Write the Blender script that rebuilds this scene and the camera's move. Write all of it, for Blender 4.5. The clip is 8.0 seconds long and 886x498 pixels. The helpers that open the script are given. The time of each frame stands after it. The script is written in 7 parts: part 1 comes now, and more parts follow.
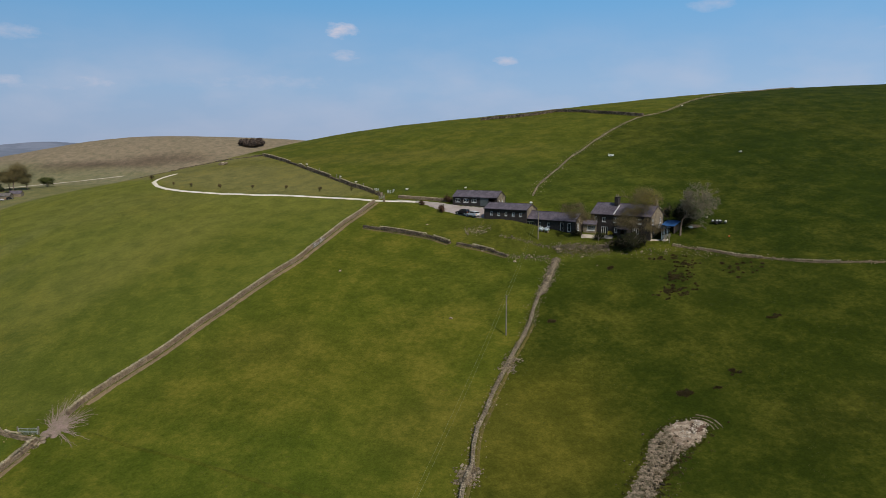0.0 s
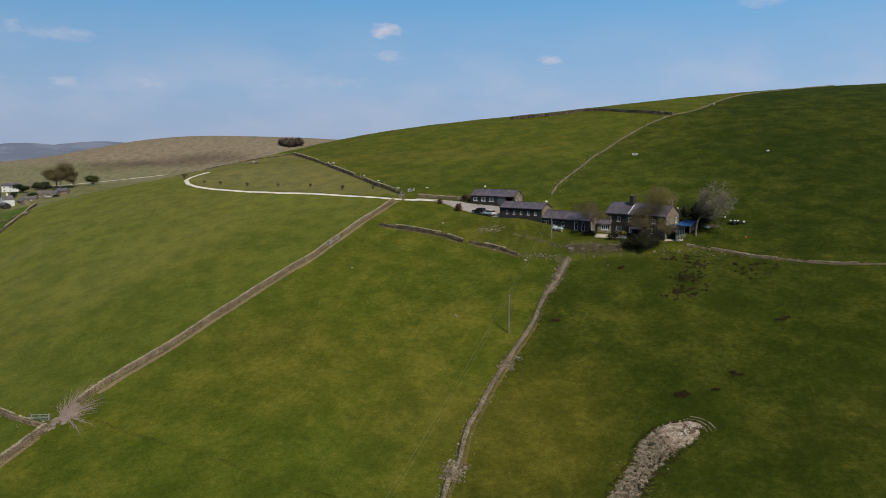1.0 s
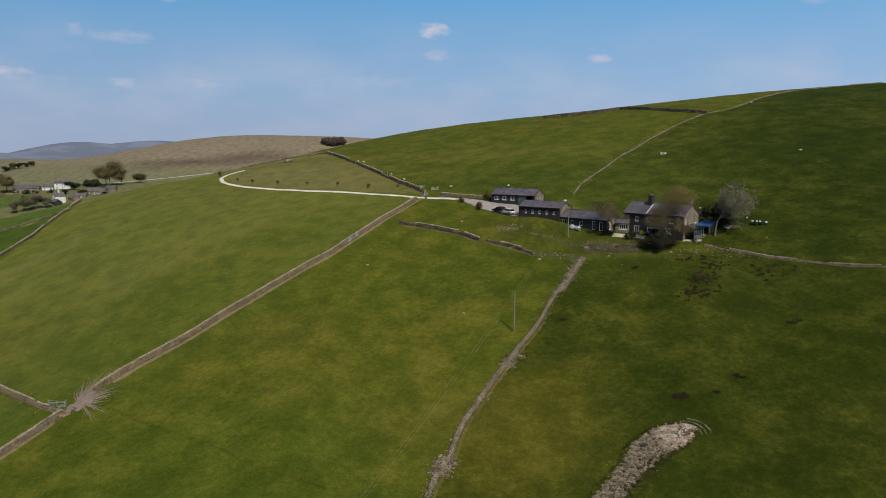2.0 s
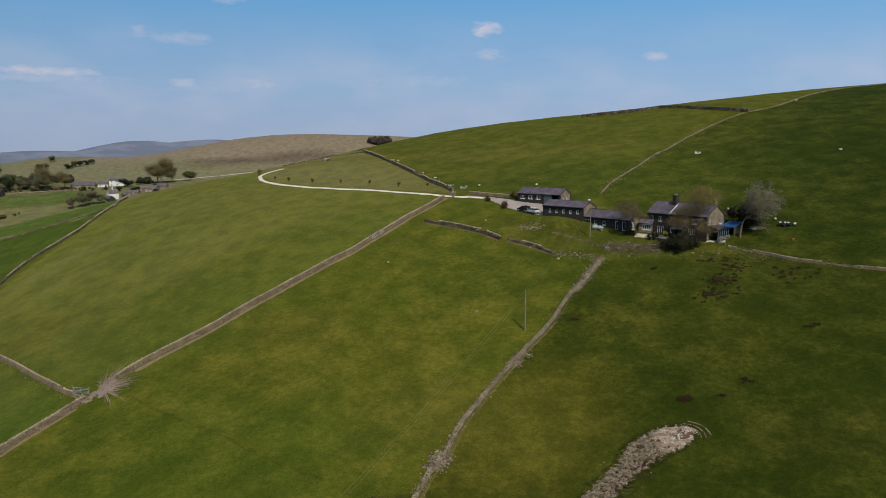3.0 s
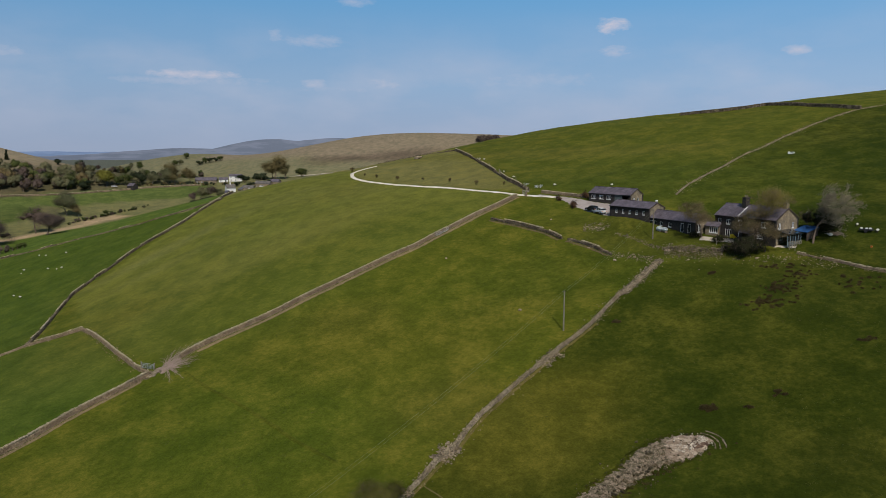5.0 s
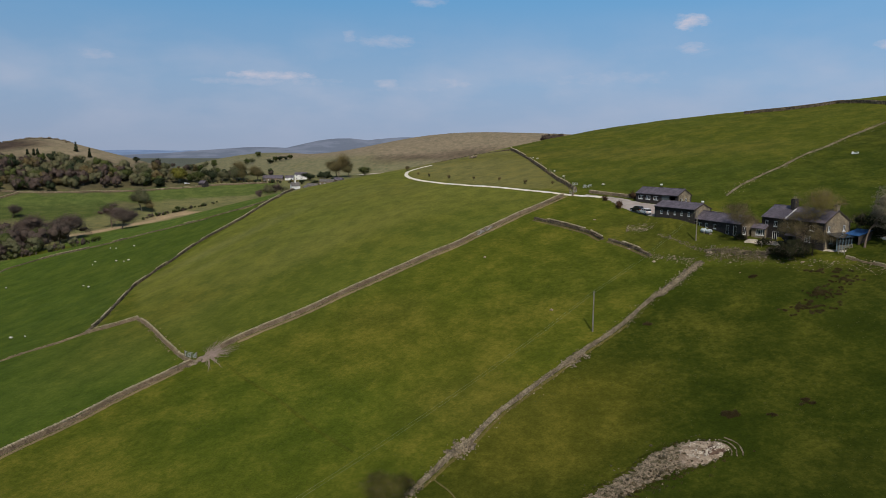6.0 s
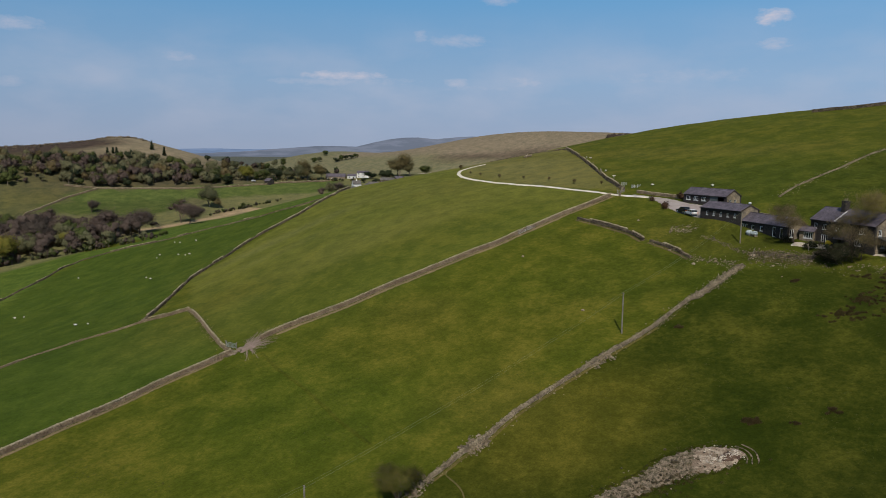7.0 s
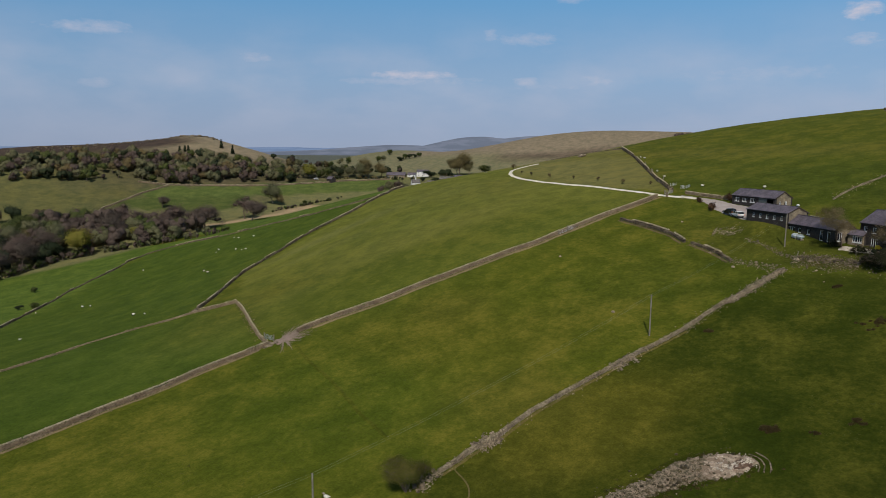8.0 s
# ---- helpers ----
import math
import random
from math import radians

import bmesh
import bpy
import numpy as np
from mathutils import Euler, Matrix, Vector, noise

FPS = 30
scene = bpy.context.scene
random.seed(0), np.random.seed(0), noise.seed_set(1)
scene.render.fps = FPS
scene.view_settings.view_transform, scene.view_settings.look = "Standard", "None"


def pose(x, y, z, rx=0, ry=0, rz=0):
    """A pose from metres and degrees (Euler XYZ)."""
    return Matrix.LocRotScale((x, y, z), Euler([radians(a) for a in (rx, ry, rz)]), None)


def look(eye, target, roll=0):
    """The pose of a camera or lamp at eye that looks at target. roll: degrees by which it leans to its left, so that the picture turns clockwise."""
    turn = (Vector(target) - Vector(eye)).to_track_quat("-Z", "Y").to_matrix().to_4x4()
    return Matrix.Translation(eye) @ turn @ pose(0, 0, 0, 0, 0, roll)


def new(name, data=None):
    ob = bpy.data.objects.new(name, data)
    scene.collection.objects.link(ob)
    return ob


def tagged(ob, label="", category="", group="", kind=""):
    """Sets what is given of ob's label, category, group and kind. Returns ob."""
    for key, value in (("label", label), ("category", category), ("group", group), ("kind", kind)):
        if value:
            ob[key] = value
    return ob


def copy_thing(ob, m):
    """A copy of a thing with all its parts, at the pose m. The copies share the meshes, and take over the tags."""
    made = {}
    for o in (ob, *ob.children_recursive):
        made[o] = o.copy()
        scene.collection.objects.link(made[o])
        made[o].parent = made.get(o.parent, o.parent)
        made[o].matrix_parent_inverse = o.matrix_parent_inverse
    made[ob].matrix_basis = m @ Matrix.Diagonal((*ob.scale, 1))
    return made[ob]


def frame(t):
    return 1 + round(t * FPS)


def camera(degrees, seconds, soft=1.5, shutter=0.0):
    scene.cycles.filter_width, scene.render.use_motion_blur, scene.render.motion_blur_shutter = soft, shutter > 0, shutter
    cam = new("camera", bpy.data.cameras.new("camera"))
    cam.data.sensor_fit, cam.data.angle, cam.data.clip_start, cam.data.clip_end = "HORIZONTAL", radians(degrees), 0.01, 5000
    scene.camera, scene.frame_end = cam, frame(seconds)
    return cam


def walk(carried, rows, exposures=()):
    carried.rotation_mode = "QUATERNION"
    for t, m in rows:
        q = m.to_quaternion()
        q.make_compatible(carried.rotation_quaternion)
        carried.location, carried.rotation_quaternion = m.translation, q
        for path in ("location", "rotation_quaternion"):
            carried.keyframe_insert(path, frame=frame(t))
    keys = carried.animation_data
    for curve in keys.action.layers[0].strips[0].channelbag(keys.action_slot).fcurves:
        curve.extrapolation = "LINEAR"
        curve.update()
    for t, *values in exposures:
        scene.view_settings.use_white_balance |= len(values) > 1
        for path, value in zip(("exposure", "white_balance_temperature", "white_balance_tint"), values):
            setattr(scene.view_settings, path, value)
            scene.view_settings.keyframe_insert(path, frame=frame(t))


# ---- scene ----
from mathutils.geometry import delaunay_2d_cdt

cam = camera(64.3, 8.0, soft=0.55)
METRES, EYE, TILT, LEAN, TURN = 60.0, 30.0, -8.0, 0.3, 0.0
ROWS = [
    (0.0, 0.0, 0.0, 0.0, 0.0, 0.0, -0.0),
    (0.5, 0.06, -0.0061, -0.0026, 1.68, -0.01, -0.27),
    (1.0, 0.1233, -0.0111, -0.0062, 3.41, -0.03, -0.53),
    (1.5, 0.1877, -0.0145, -0.0085, 5.25, -0.07, -0.81),
    (3.0, 0.3737, -0.0119, -0.0101, 11.21, -0.31, -1.75),
    (3.5, 0.4383, -0.0069, -0.0091, 13.46, -0.41, -2.1),
    (4.0, 0.5016, 0.0, -0.008, 15.76, -0.53, -2.46),
    (4.5, 0.5611, 0.009, -0.007, 18.18, -0.66, -2.85),
    (6.0, 0.7423, 0.0506, -0.0012, 26.35, -1.23, -4.05),
    (6.5, 0.8029, 0.0703, 0.0017, 29.23, -1.47, -4.46),
    (7.0, 0.8589, 0.0915, 0.0048, 31.86, -1.72, -4.82),
    (7.5, 0.9171, 0.117, 0.009, 34.56, -1.99, -5.21),
    (8.0, 0.9738, 0.1446, 0.0136, 37.33, -2.28, -5.57),
]
walk(cam, [(t, pose(0, 0, EYE, TILT, LEAN, TURN) @ pose(METRES * x, METRES * y, METRES * z, 90 + pitch, roll, yaw)) for t, x, y, z, yaw, pitch, roll in ROWS],
     exposures=[(0.0, 0.02), (3.0, 0.0), (8.0, -0.07)])

# ---- sky and sun ----
SUN_AZIMUTH, SUN_HEIGHT = radians(147.5), radians(48)   # clockwise from +y
SKY_STRENGTH, SUN_STRENGTH = 0.06, 3.5

# azimuth, height, half width, half height (degrees), density of each fair-weather cloud
CLOUDS = [
    (-7.9, 9.2, 1.3, 0.6, 1.0), (-7.7, 7.3, 1.2, 0.4, 0.7), (5.0, 6.9, 0.9, 0.35, 0.75),
    (-31.2, 8.1, 2.4, 0.5, 0.45), (-34.0, 8.4, 0.6, 0.55, 0.5), (-40.2, 5.4, 3.3, 0.4, 0.85),
    (-40.0, 4.9, 5.5, 0.35, 0.4), (-31.2, 4.9, 1.0, 0.4, 0.55), (-25.8, 5.0, 1.5, 0.55, 0.5),
    (-28.0, 4.5, 4.0, 0.3, 0.3), (-15.0, 5.3, 6.0, 0.6, 0.28), (-27.8, 11.0, 1.5, 0.35, 0.45),
    (-63.5, 8.0, 2.9, 0.5, 0.5), (-52.3, 6.4, 1.5, 0.45, 0.4), (-63.4, 4.2, 1.2, 0.4, 0.3),
    (20.2, 10.4, 1.6, 0.5, 0.4), (33.0, 8.0, 2.0, 0.5, 0.4), (75.0, 14.0, 5.0, 1.2, 0.6),
    (180.0, 24.0, 6.0, 2.0, 0.5),
]


def build_world():
    world = bpy.data.worlds.new("sky")
    scene.world = world
    world.use_nodes = True
    tree = world.node_tree
    N, L = tree.nodes, tree.links
    N.clear()

    def math_node(op, a, b=None, clamp=False):
        n = N.new("ShaderNodeMath")
        n.operation, n.use_clamp = op, clamp
        for i, v in enumerate((a, b)):
            if v is None:
                continue
            if isinstance(v, (int, float)):
                n.inputs[i].default_value = v
            else:
                L.new(v, n.inputs[i])
        return n.outputs[0]

    sky = N.new("ShaderNodeTexSky")
    sky.sky_type, sky.sun_disc = "NISHITA", False
    sky.sun_elevation, sky.sun_rotation = SUN_HEIGHT, SUN_AZIMUTH
    sky.altitude, sky.air_density, sky.dust_density, sky.ozone_density = 300, 1.0, 1.1, 1.6
    coord = N.new("ShaderNodeTexCoord")
    split = N.new("ShaderNodeSeparateXYZ")
    L.new(coord.outputs["Generated"], split.inputs[0])
    deg = 180 / math.pi
    az = math_node("MULTIPLY", math_node("ARCTAN2", split.outputs[0], split.outputs[1]), deg)
    el = math_node("MULTIPLY", math_node("ARCSINE", split.outputs[2]), deg)
    plane = N.new("ShaderNodeCombineXYZ")
    L.new(az, plane.inputs[0])
    L.new(math_node("MULTIPLY", el, 2.2), plane.inputs[1])
    billow = N.new("ShaderNodeTexNoise")
    billow.inputs["Scale"].default_value, billow.inputs["Detail"].default_value = 0.9, 7.0
    billow.inputs["Roughness"].default_value = 0.62
    L.new(plane.outputs[0], billow.inputs["Vector"])
    rough = math_node("MULTIPLY", math_node("SUBTRACT", billow.outputs[0], 0.5), 3.4)
    total = None
    for a, h, wide, high, dense in CLOUDS:
        u = math_node("DIVIDE", math_node("SUBTRACT", az, a), wide)
        v = math_node("DIVIDE", math_node("SUBTRACT", el, h), high)
        r = math_node("ADD", math_node("MULTIPLY", u, u), math_node("MULTIPLY", v, v))
        body = math_node("SUBTRACT", 1.25, math_node("ADD", r, rough))
        mask = math_node("MULTIPLY", math_node("MULTIPLY", body, 0.5, True), dense)
        total = mask if total is None else math_node("MAXIMUM", total, mask)
    # thin high veil low over the horizon
    veil = N.new("ShaderNodeTexNoise")
    veil.inputs["Scale"].default_value, veil.inputs["Detail"].default_value = 0.12, 5.0
    L.new(plane.outputs[0], veil.inputs["Vector"])
    low = math_node("SUBTRACT", 1.0, math_node("DIVIDE", math_node("ABSOLUTE", math_node("SUBTRACT", el, 4.5)), 6.0), True)
    thin = math_node("MULTIPLY", math_node("MULTIPLY", math_node("SUBTRACT", veil.outputs[0], 0.42, True), 1.1), low)
    total = math_node("MAXIMUM", total, thin)
    mix = N.new("ShaderNodeMixRGB")
    L.new(total, mix.inputs[0])
    # spring haze: the low sky turns from clear blue to a milky blue-grey at the horizon
    haze = N.new("ShaderNodeValToRGB")
    haze.color_ramp.elements[0].color, haze.color_ramp.elements[1].color = (0.310, 0.378, 0.515, 1), (0.119, 0.329, 0.592, 1)
    haze.color_ramp.elements[1].position = 0.75
    mid = haze.color_ramp.elements.new(0.30)
    mid.color = (0.262, 0.395, 0.578, 1)
    L.new(math_node("DIVIDE", el, 16.0, True), haze.inputs[0])
    bright = N.new("ShaderNodeVectorMath")
    bright.operation = "SCALE"
    # the sky is a little lighter towards the sun's side
    side = math_node("ADD", 1.07, math_node("MULTIPLY", math_node("SINE", math_node("DIVIDE", math_node("ADD", az, 20.0), deg)), 0.13))
    L.new(math_node("DIVIDE", side, SKY_STRENGTH), bright.inputs["Scale"])
    L.new(haze.outputs[0], bright.inputs[0])
    clear = N.new("ShaderNodeMixRGB")
    L.new(math_node("DIVIDE", math_node("SUBTRACT", el, 12.0), 25.0, True), clear.inputs[0])
    L.new(bright.outputs[0], clear.inputs[1])
    L.new(sky.outputs[0], clear.inputs[2])
    L.new(clear.outputs[0], mix.inputs[1])
    mix.inputs[2].default_value = (0.60 / SKY_STRENGTH, 0.575 / SKY_STRENGTH, 0.66 / SKY_STRENGTH, 1)
    back = N.new("ShaderNodeBackground")
    back.inputs["Strength"].default_value = SKY_STRENGTH
    L.new(mix.outputs[0], back.inputs["Color"])
    out = N.new("ShaderNodeOutputWorld")
    L.new(back.outputs[0], out.inputs[0])


build_world()
sun_data = bpy.data.lights.new("sun", "SUN")
sun_data.energy, sun_data.angle, sun_data.color = SUN_STRENGTH, radians(0.53), (1.0, 0.95, 0.87)
sun_lamp = new("sun", sun_data)
toward = Vector((math.sin(SUN_AZIMUTH) * math.cos(SUN_HEIGHT), math.cos(SUN_AZIMUTH) * math.cos(SUN_HEIGHT), math.sin(SUN_HEIGHT)))
sun_lamp.matrix_world = look(tuple(toward * 500), (0, 0, 0))


# ---- the lie of the land ----
VALLEY_FLOOR = -32.0
# centre x, y, half widths, turn (degrees), height
LANDFORMS = [
    (330, 470, 330, 260, 30, 100),    # the main hill
    (-110, 330, 110, 130, -20, 35),   # the spur
    (-620, 480, 150, 90, -35, 45),    # the wooded crag
    (-250, 900, 330, 120, 8, 62),     # the bare brown hill
    (-740, 960, 260, 120, -20, 28),   # the knoll
    (-340, 520, 150, 80, 30, 26),     # the shelf of the hamlet
    (17.0, 187.4, 8.0, 2.3, -33, 1.9),   # the bank before the barns
]
# gentle swells of the fields, every 88 m to the east from -328 and every 80 m to the north from 40
SWELLS = [
    (-0.9, -3.2, -2.1, -2.2, -8.1, -0.8, -0.3),
    (-2.9, -8.6, -9.4, -0.6, -7.0, 1.9, -0.4),
    (-4.3, -3.9, -5.7, 3.4, -1.9, -1.0, -0.7),
    (-4.3, 3.3, -2.0, -12.6, -2.2, 1.2, 0.5),
    (-3.6, -2.2, -6.3, -2.6, -1.0, 2.6, 0.7),
    (-3.8, -3.6, -2.2, 5.4, 2.2, 3.5, 0.7),
]
# land further off than the fields
FAR_FORMS = [
    (-700, 900, 100, 100, 0, 13.5), (-580, 930, 100, 100, 0, -23.7), (-470, 980, 100, 100, 0, 19.8), (-360, 1020, 110, 110, 0, 7.6),
    (-250, 1050, 110, 110, 0, 12.9), (-130, 1070, 110, 110, 0, 8.2), (-565, 421, 75, 75, 0, 4.0), (-560, 416, 26, 20, -35, 4.5), (-600, 340, 85, 85, 0, 11.4),
    (-590, 250, 85, 85, 0, 33.0), (-560, 160, 85, 85, 0, 16.0), (-660, 470, 90, 90, 0, 6.3), (-520, 480, 60, 60, 0, -3.9),
]


def form(x, y, cx, cy, wide, deep, turn):
    c, s = math.cos(radians(turn)), math.sin(radians(turn))
    u, v = ((x - cx) * c + (y - cy) * s) / wide, (-(x - cx) * s + (y - cy) * c) / deep
    return np.exp(-0.5 * (u * u + v * v))


def land(x, y):
    """The height of the ground."""
    x, y = np.asarray(x, float), np.asarray(y, float)
    z = VALLEY_FLOOR + 0 * x
    for cx, cy, wide, deep, turn, height in LANDFORMS + FAR_FORMS:
        z = z + height * form(x, y, cx, cy, wide, deep, turn)
    for j, line in enumerate(SWELLS):
        for i, height in enumerate(line):
            z = z + height * form(x, y, -328 + 88 * i, 40 + 80 * j, 72, 72, 0)
    # small hummocks of the pastures
    return z + 0.12 * np.sin(x * 0.23 + 1.3 * np.sin(y * 0.11)) * np.sin(y * 0.19 + np.sin(x * 0.13))


def at(x, y, up=0.0):
    return Vector((x, y, float(land(x, y)) + up))


def inside(x, y, corners):
    """Which points lie inside a polygon of the plan."""
    hit = np.zeros(np.shape(x), bool)
    for (x0, y0), (x1, y1) in zip(corners, corners[1:] + corners[:1]):
        if y0 == y1:
            continue
        cross = (y0 > y) != (y1 > y)
        hit ^= cross & (x < (x1 - x0) * (y - y0) / (y1 - y0) + x0)
    return hit


def far_from(x, y, path):
    """Distance to a polyline of the plan."""
    best = np.full(np.shape(x), 1e9)
    for (x0, y0), (x1, y1) in zip(path, path[1:]):
        dx, dy = x1 - x0, y1 - y0
        k = np.clip(((x - x0) * dx + (y - y0) * dy) / (dx * dx + dy * dy), 0, 1)
        best = np.minimum(best, np.hypot(x - x0 - k * dx, y - y0 - k * dy))
    return best


# ---- the plan: lines of walls, lanes and field edges ----
WALL_LONG = [(-21.5, 219.5), (-24.9, 208.0), (-28.0, 199.5), (-31.3, 188.4), (-36.2, 173.0), (-40.5, 163.8), (-44.5, 155.4), (-47.8, 146.9),
             (-51.0, 139.2), (-53.9, 132.1), (-56.8, 125.9), (-59.5, 120.1), (-61.7, 114.9), (-62.3, 111.7)]
WALL_LONG_LOW = [(-63.4, 104.0), (-64.0, 101.5), (-65.4, 95.0), (-66.5, 88.7), (-66.8, 82.0), (-68.0, 71.4), (-67.7, 60.9), (-67.9, 51.0), (-68.5, 30.0)]
WALL_MIDDLE = [(26.3, 163.8), (25.4, 160.5), (23.7, 155.1), (22.4, 151.4)]
WALL_MIDDLE_LOW = [(20.4, 147.2), (18.5, 141.4), (16.8, 134.9), (14.6, 128.9), (13.0, 125.1), (11.0, 120.1), (9.6, 116.3), (8.2, 112.6), (6.5, 106.7),
                   (5.0, 102.6), (4.2, 98.1), (3.9, 94.0), (2.9, 91.1), (2.3, 88.5), (1.8, 84.9), (1.3, 82.2)]
WALL_RUIN = [(-22.0, 194.8), (-17.7, 191.9), (-10.5, 188.0), (-3.5, 183.5), (1.5, 178.2)]
WALL_RUIN_LOW = [(3.6, 177.6), (8.0, 174.6), (12.5, 170.9), (15.4, 167.9)]
WALL_HILL = [(27.2, 214.1), (30.2, 224.8), (33.7, 232.3), (39.3, 243.1), (45.4, 255.5), (50.7, 264.1), (58.7, 277.8), (68.4, 292.5), (76.1, 303.3),
             (83.7, 311.5), (88.2, 315.5), (100.4, 321.4), (118.6, 345.5), (136.4, 364.3), (160.0, 375.0), (190.0, 390.0)]
WALL_CREST = [(20.0, 372.0), (28.5, 369.0), (39.1, 365.0), (47.8, 366.0), (57.6, 368.0), (62.7, 362.0), (68.3, 351.9), (81.4, 326.5), (88.0, 315.5)]
WALL_EAST = [(54.5, 165.7), (59.5, 161.6), (65.3, 156.5), (70.2, 153.2), (75.8, 149.4), (79.6, 147.5), (84.5, 145.5), (90.8, 142.8), (120.0, 130.0), (160.0, 118.0)]
WALL_SPUR = [(-86.0, 340.0), (-75.5, 322.0), (-63.6, 302.4), (-51.0, 280.1), (-40.1, 260.6), (-32.3, 246.5), (-24.4, 234.2), (-19.7, 227.3)]
WALL_WEST = [(-115.4, 119.0), (-119.0, 125.0), (-132.5, 142.3), (-143.4, 157.1), (-149.6, 171.8), (-152.2, 181.9), (-157.8, 198.2), (-158.6, 211.4),
             (-160.3, 226.3), (-166.8, 247.5), (-172.0, 263.0), (-185.0, 290.0)]
WALL_LOWER = [(-115.4, 119.0), (-118.1, 113.6), (-122.3, 107.5), (-126.5, 94.7), (-124.5, 82.8), (-123.7, 72.5), (-123.0, 40.0)]
WALL_CORNER = [(-115.4, 119.0), (-110.0, 122.6), (-106.1, 127.0), (-94.8, 120.9), (-79.7, 112.2), (-69.1, 106.4), (-64.2, 104.6)]
WALL_FAR = [(-170.0, 262.0), (-176.0, 250.0), (-185.1, 243.5), (-192.2, 236.6), (-205.0, 232.7), (-218.7, 229.9), (-230.7, 225.5), (-242.3, 220.3), (-262.0, 214.0),
            (-270.1, 206.7), (-273.3, 197.0), (-268.9, 183.5), (-257.4, 169.3), (-250.2, 155.3), (-240.3, 141.0), (-226.3, 126.1), (-215.0, 113.4), (-202.7, 101.4), (-185.0, 80.0)]
HEDGE = [(-262.0, 236.0), (-275.0, 226.0), (-291.0, 222.0), (-304.6, 209.9), (-311.5, 197.5), (-315.8, 184.4), (-317.6, 171.6), (-308.9, 152.7), (-301.3, 138.0), (-290.0, 110.0)]
LANE = [(-8.5, 216.9), (-14.0, 218.8), (-18.8, 220.6), (-25.0, 223.8), (-36.1, 229.9), (-47.9, 235.8), (-60.6, 242.3), (-74.6, 249.6), (-86.6, 256.6), (-97.9, 264.8), (-107.0, 273.3),
        (-115.0, 283.5), (-120.5, 294.5), (-122.5, 304.0), (-121.0, 311.0), (-118.5, 315.0)]
YARD = [(-15.0, 222.0), (-9.4, 219.0), (-1.8, 215.4), (3.6, 210.9), (15.5, 203.5), (17.5, 200.0), (10.8, 194.5), (9.4, 195.5), (5.0, 199.4), (-0.6, 206.0), (-4.0, 211.0), (-9.0, 216.6), (-14.0, 217.4)]
SCAR = [(32.4, 99.9), (35.1, 100.9), (37.4, 101.2), (39.0, 99.9), (38.2, 97.3), (36.2, 95.0), (33.2, 93.2), (29.9, 89.2), (27.8, 85.9), (25.5, 82.0), (21.0, 81.0), (22.9, 85.4), (25.2, 89.1), (27.4, 92.1), (28.8, 96.2)]


# ---- materials ----
def graph(name):
    m = bpy.data.materials.new(name)
    m.use_nodes = True
    t = m.node_tree
    return m, t.nodes, t.links, t.nodes["Principled BSDF"]


def noise_node(N, L, where, scale, detail=4.0, rough=0.6):
    n = N.new("ShaderNodeTexNoise")
    n.inputs["Scale"].default_value, n.inputs["Detail"].default_value, n.inputs["Roughness"].default_value = scale, detail, rough
    L.new(where, n.inputs["Vector"])
    return n.outputs["Fac"]


def ramp_node(N, L, fac, low, high):
    """0 below low, 1 above high."""
    r = N.new("ShaderNodeMapRange")
    r.inputs["From Min"].default_value, r.inputs["From Max"].default_value = low, high
    r.interpolation_type = "SMOOTHSTEP"
    L.new(fac, r.inputs["Value"])
    return r.outputs["Result"]


def blend(N, L, fac, a, b, kind="MIX"):
    n = N.new("ShaderNodeMixRGB")
    n.blend_type = kind
    for i, v in enumerate((fac, a, b)):
        if isinstance(v, (int, float)):
            n.inputs[i].default_value = v
        elif isinstance(v, tuple):
            n.inputs[i].default_value = (*v, 1)
        else:
            L.new(v, n.inputs[i])
    return n.outputs[0]


def bump_node(N, L, height, strength, distance, bsdf):
    b = N.new("ShaderNodeBump")
    b.inputs["Strength"].default_value, b.inputs["Distance"].default_value = strength, distance
    L.new(height, b.inputs["Height"])
    L.new(b.outputs[0], bsdf.inputs["Normal"])


def surface(name, base, other, scale=2.0, fine=12.0, roughness=0.9, metal=0.0, bump=0.3, depth=0.03, island=0.0, world=True, spread=0.25):
    """A weathered surface: two colours in patches, fine grain over them, relief, and pieces that differ."""
    m, N, L, bsdf = graph(name)
    if world:
        where = N.new("ShaderNodeNewGeometry").outputs["Position"]
    else:
        where = N.new("ShaderNodeTexCoord").outputs["Object"]
    patch = ramp_node(N, L, noise_node(N, L, where, scale), 0.38, 0.64)
    grain = noise_node(N, L, where, fine, 5.0, 0.7)
    col = blend(N, L, patch, base, other)
    shade = ramp_node(N, L, grain, 0.3, 0.72)
    dark = tuple(c * (1 - spread) for c in (1, 1, 1))
    light = tuple(c * (1 + spread) for c in (1, 1, 1))
    col = blend(N, L, 1.0, col, blend(N, L, shade, dark, light), "MULTIPLY")
    if island:
        geo = N.new("ShaderNodeNewGeometry")
        vary = N.new("ShaderNodeMapRange")
        vary.inputs["To Min"].default_value, vary.inputs["To Max"].default_value = 1 - island, 1 + island
        L.new(geo.outputs["Random Per Island"], vary.inputs["Value"])
        tone = N.new("ShaderNodeVectorMath")
        tone.operation = "SCALE"
        L.new(col, tone.inputs[0])
        L.new(vary.outputs["Result"], tone.inputs["Scale"])
        col = tone.outputs[0]
    L.new(col, bsdf.inputs["Base Color"])
    bsdf.inputs["Roughness"].default_value, bsdf.inputs["Metallic"].default_value = roughness, metal
    bsdf.inputs["Specular IOR Level"].default_value = 0.3
    if bump:
        bump_node(N, L, grain, bump, depth, bsdf)
    return m


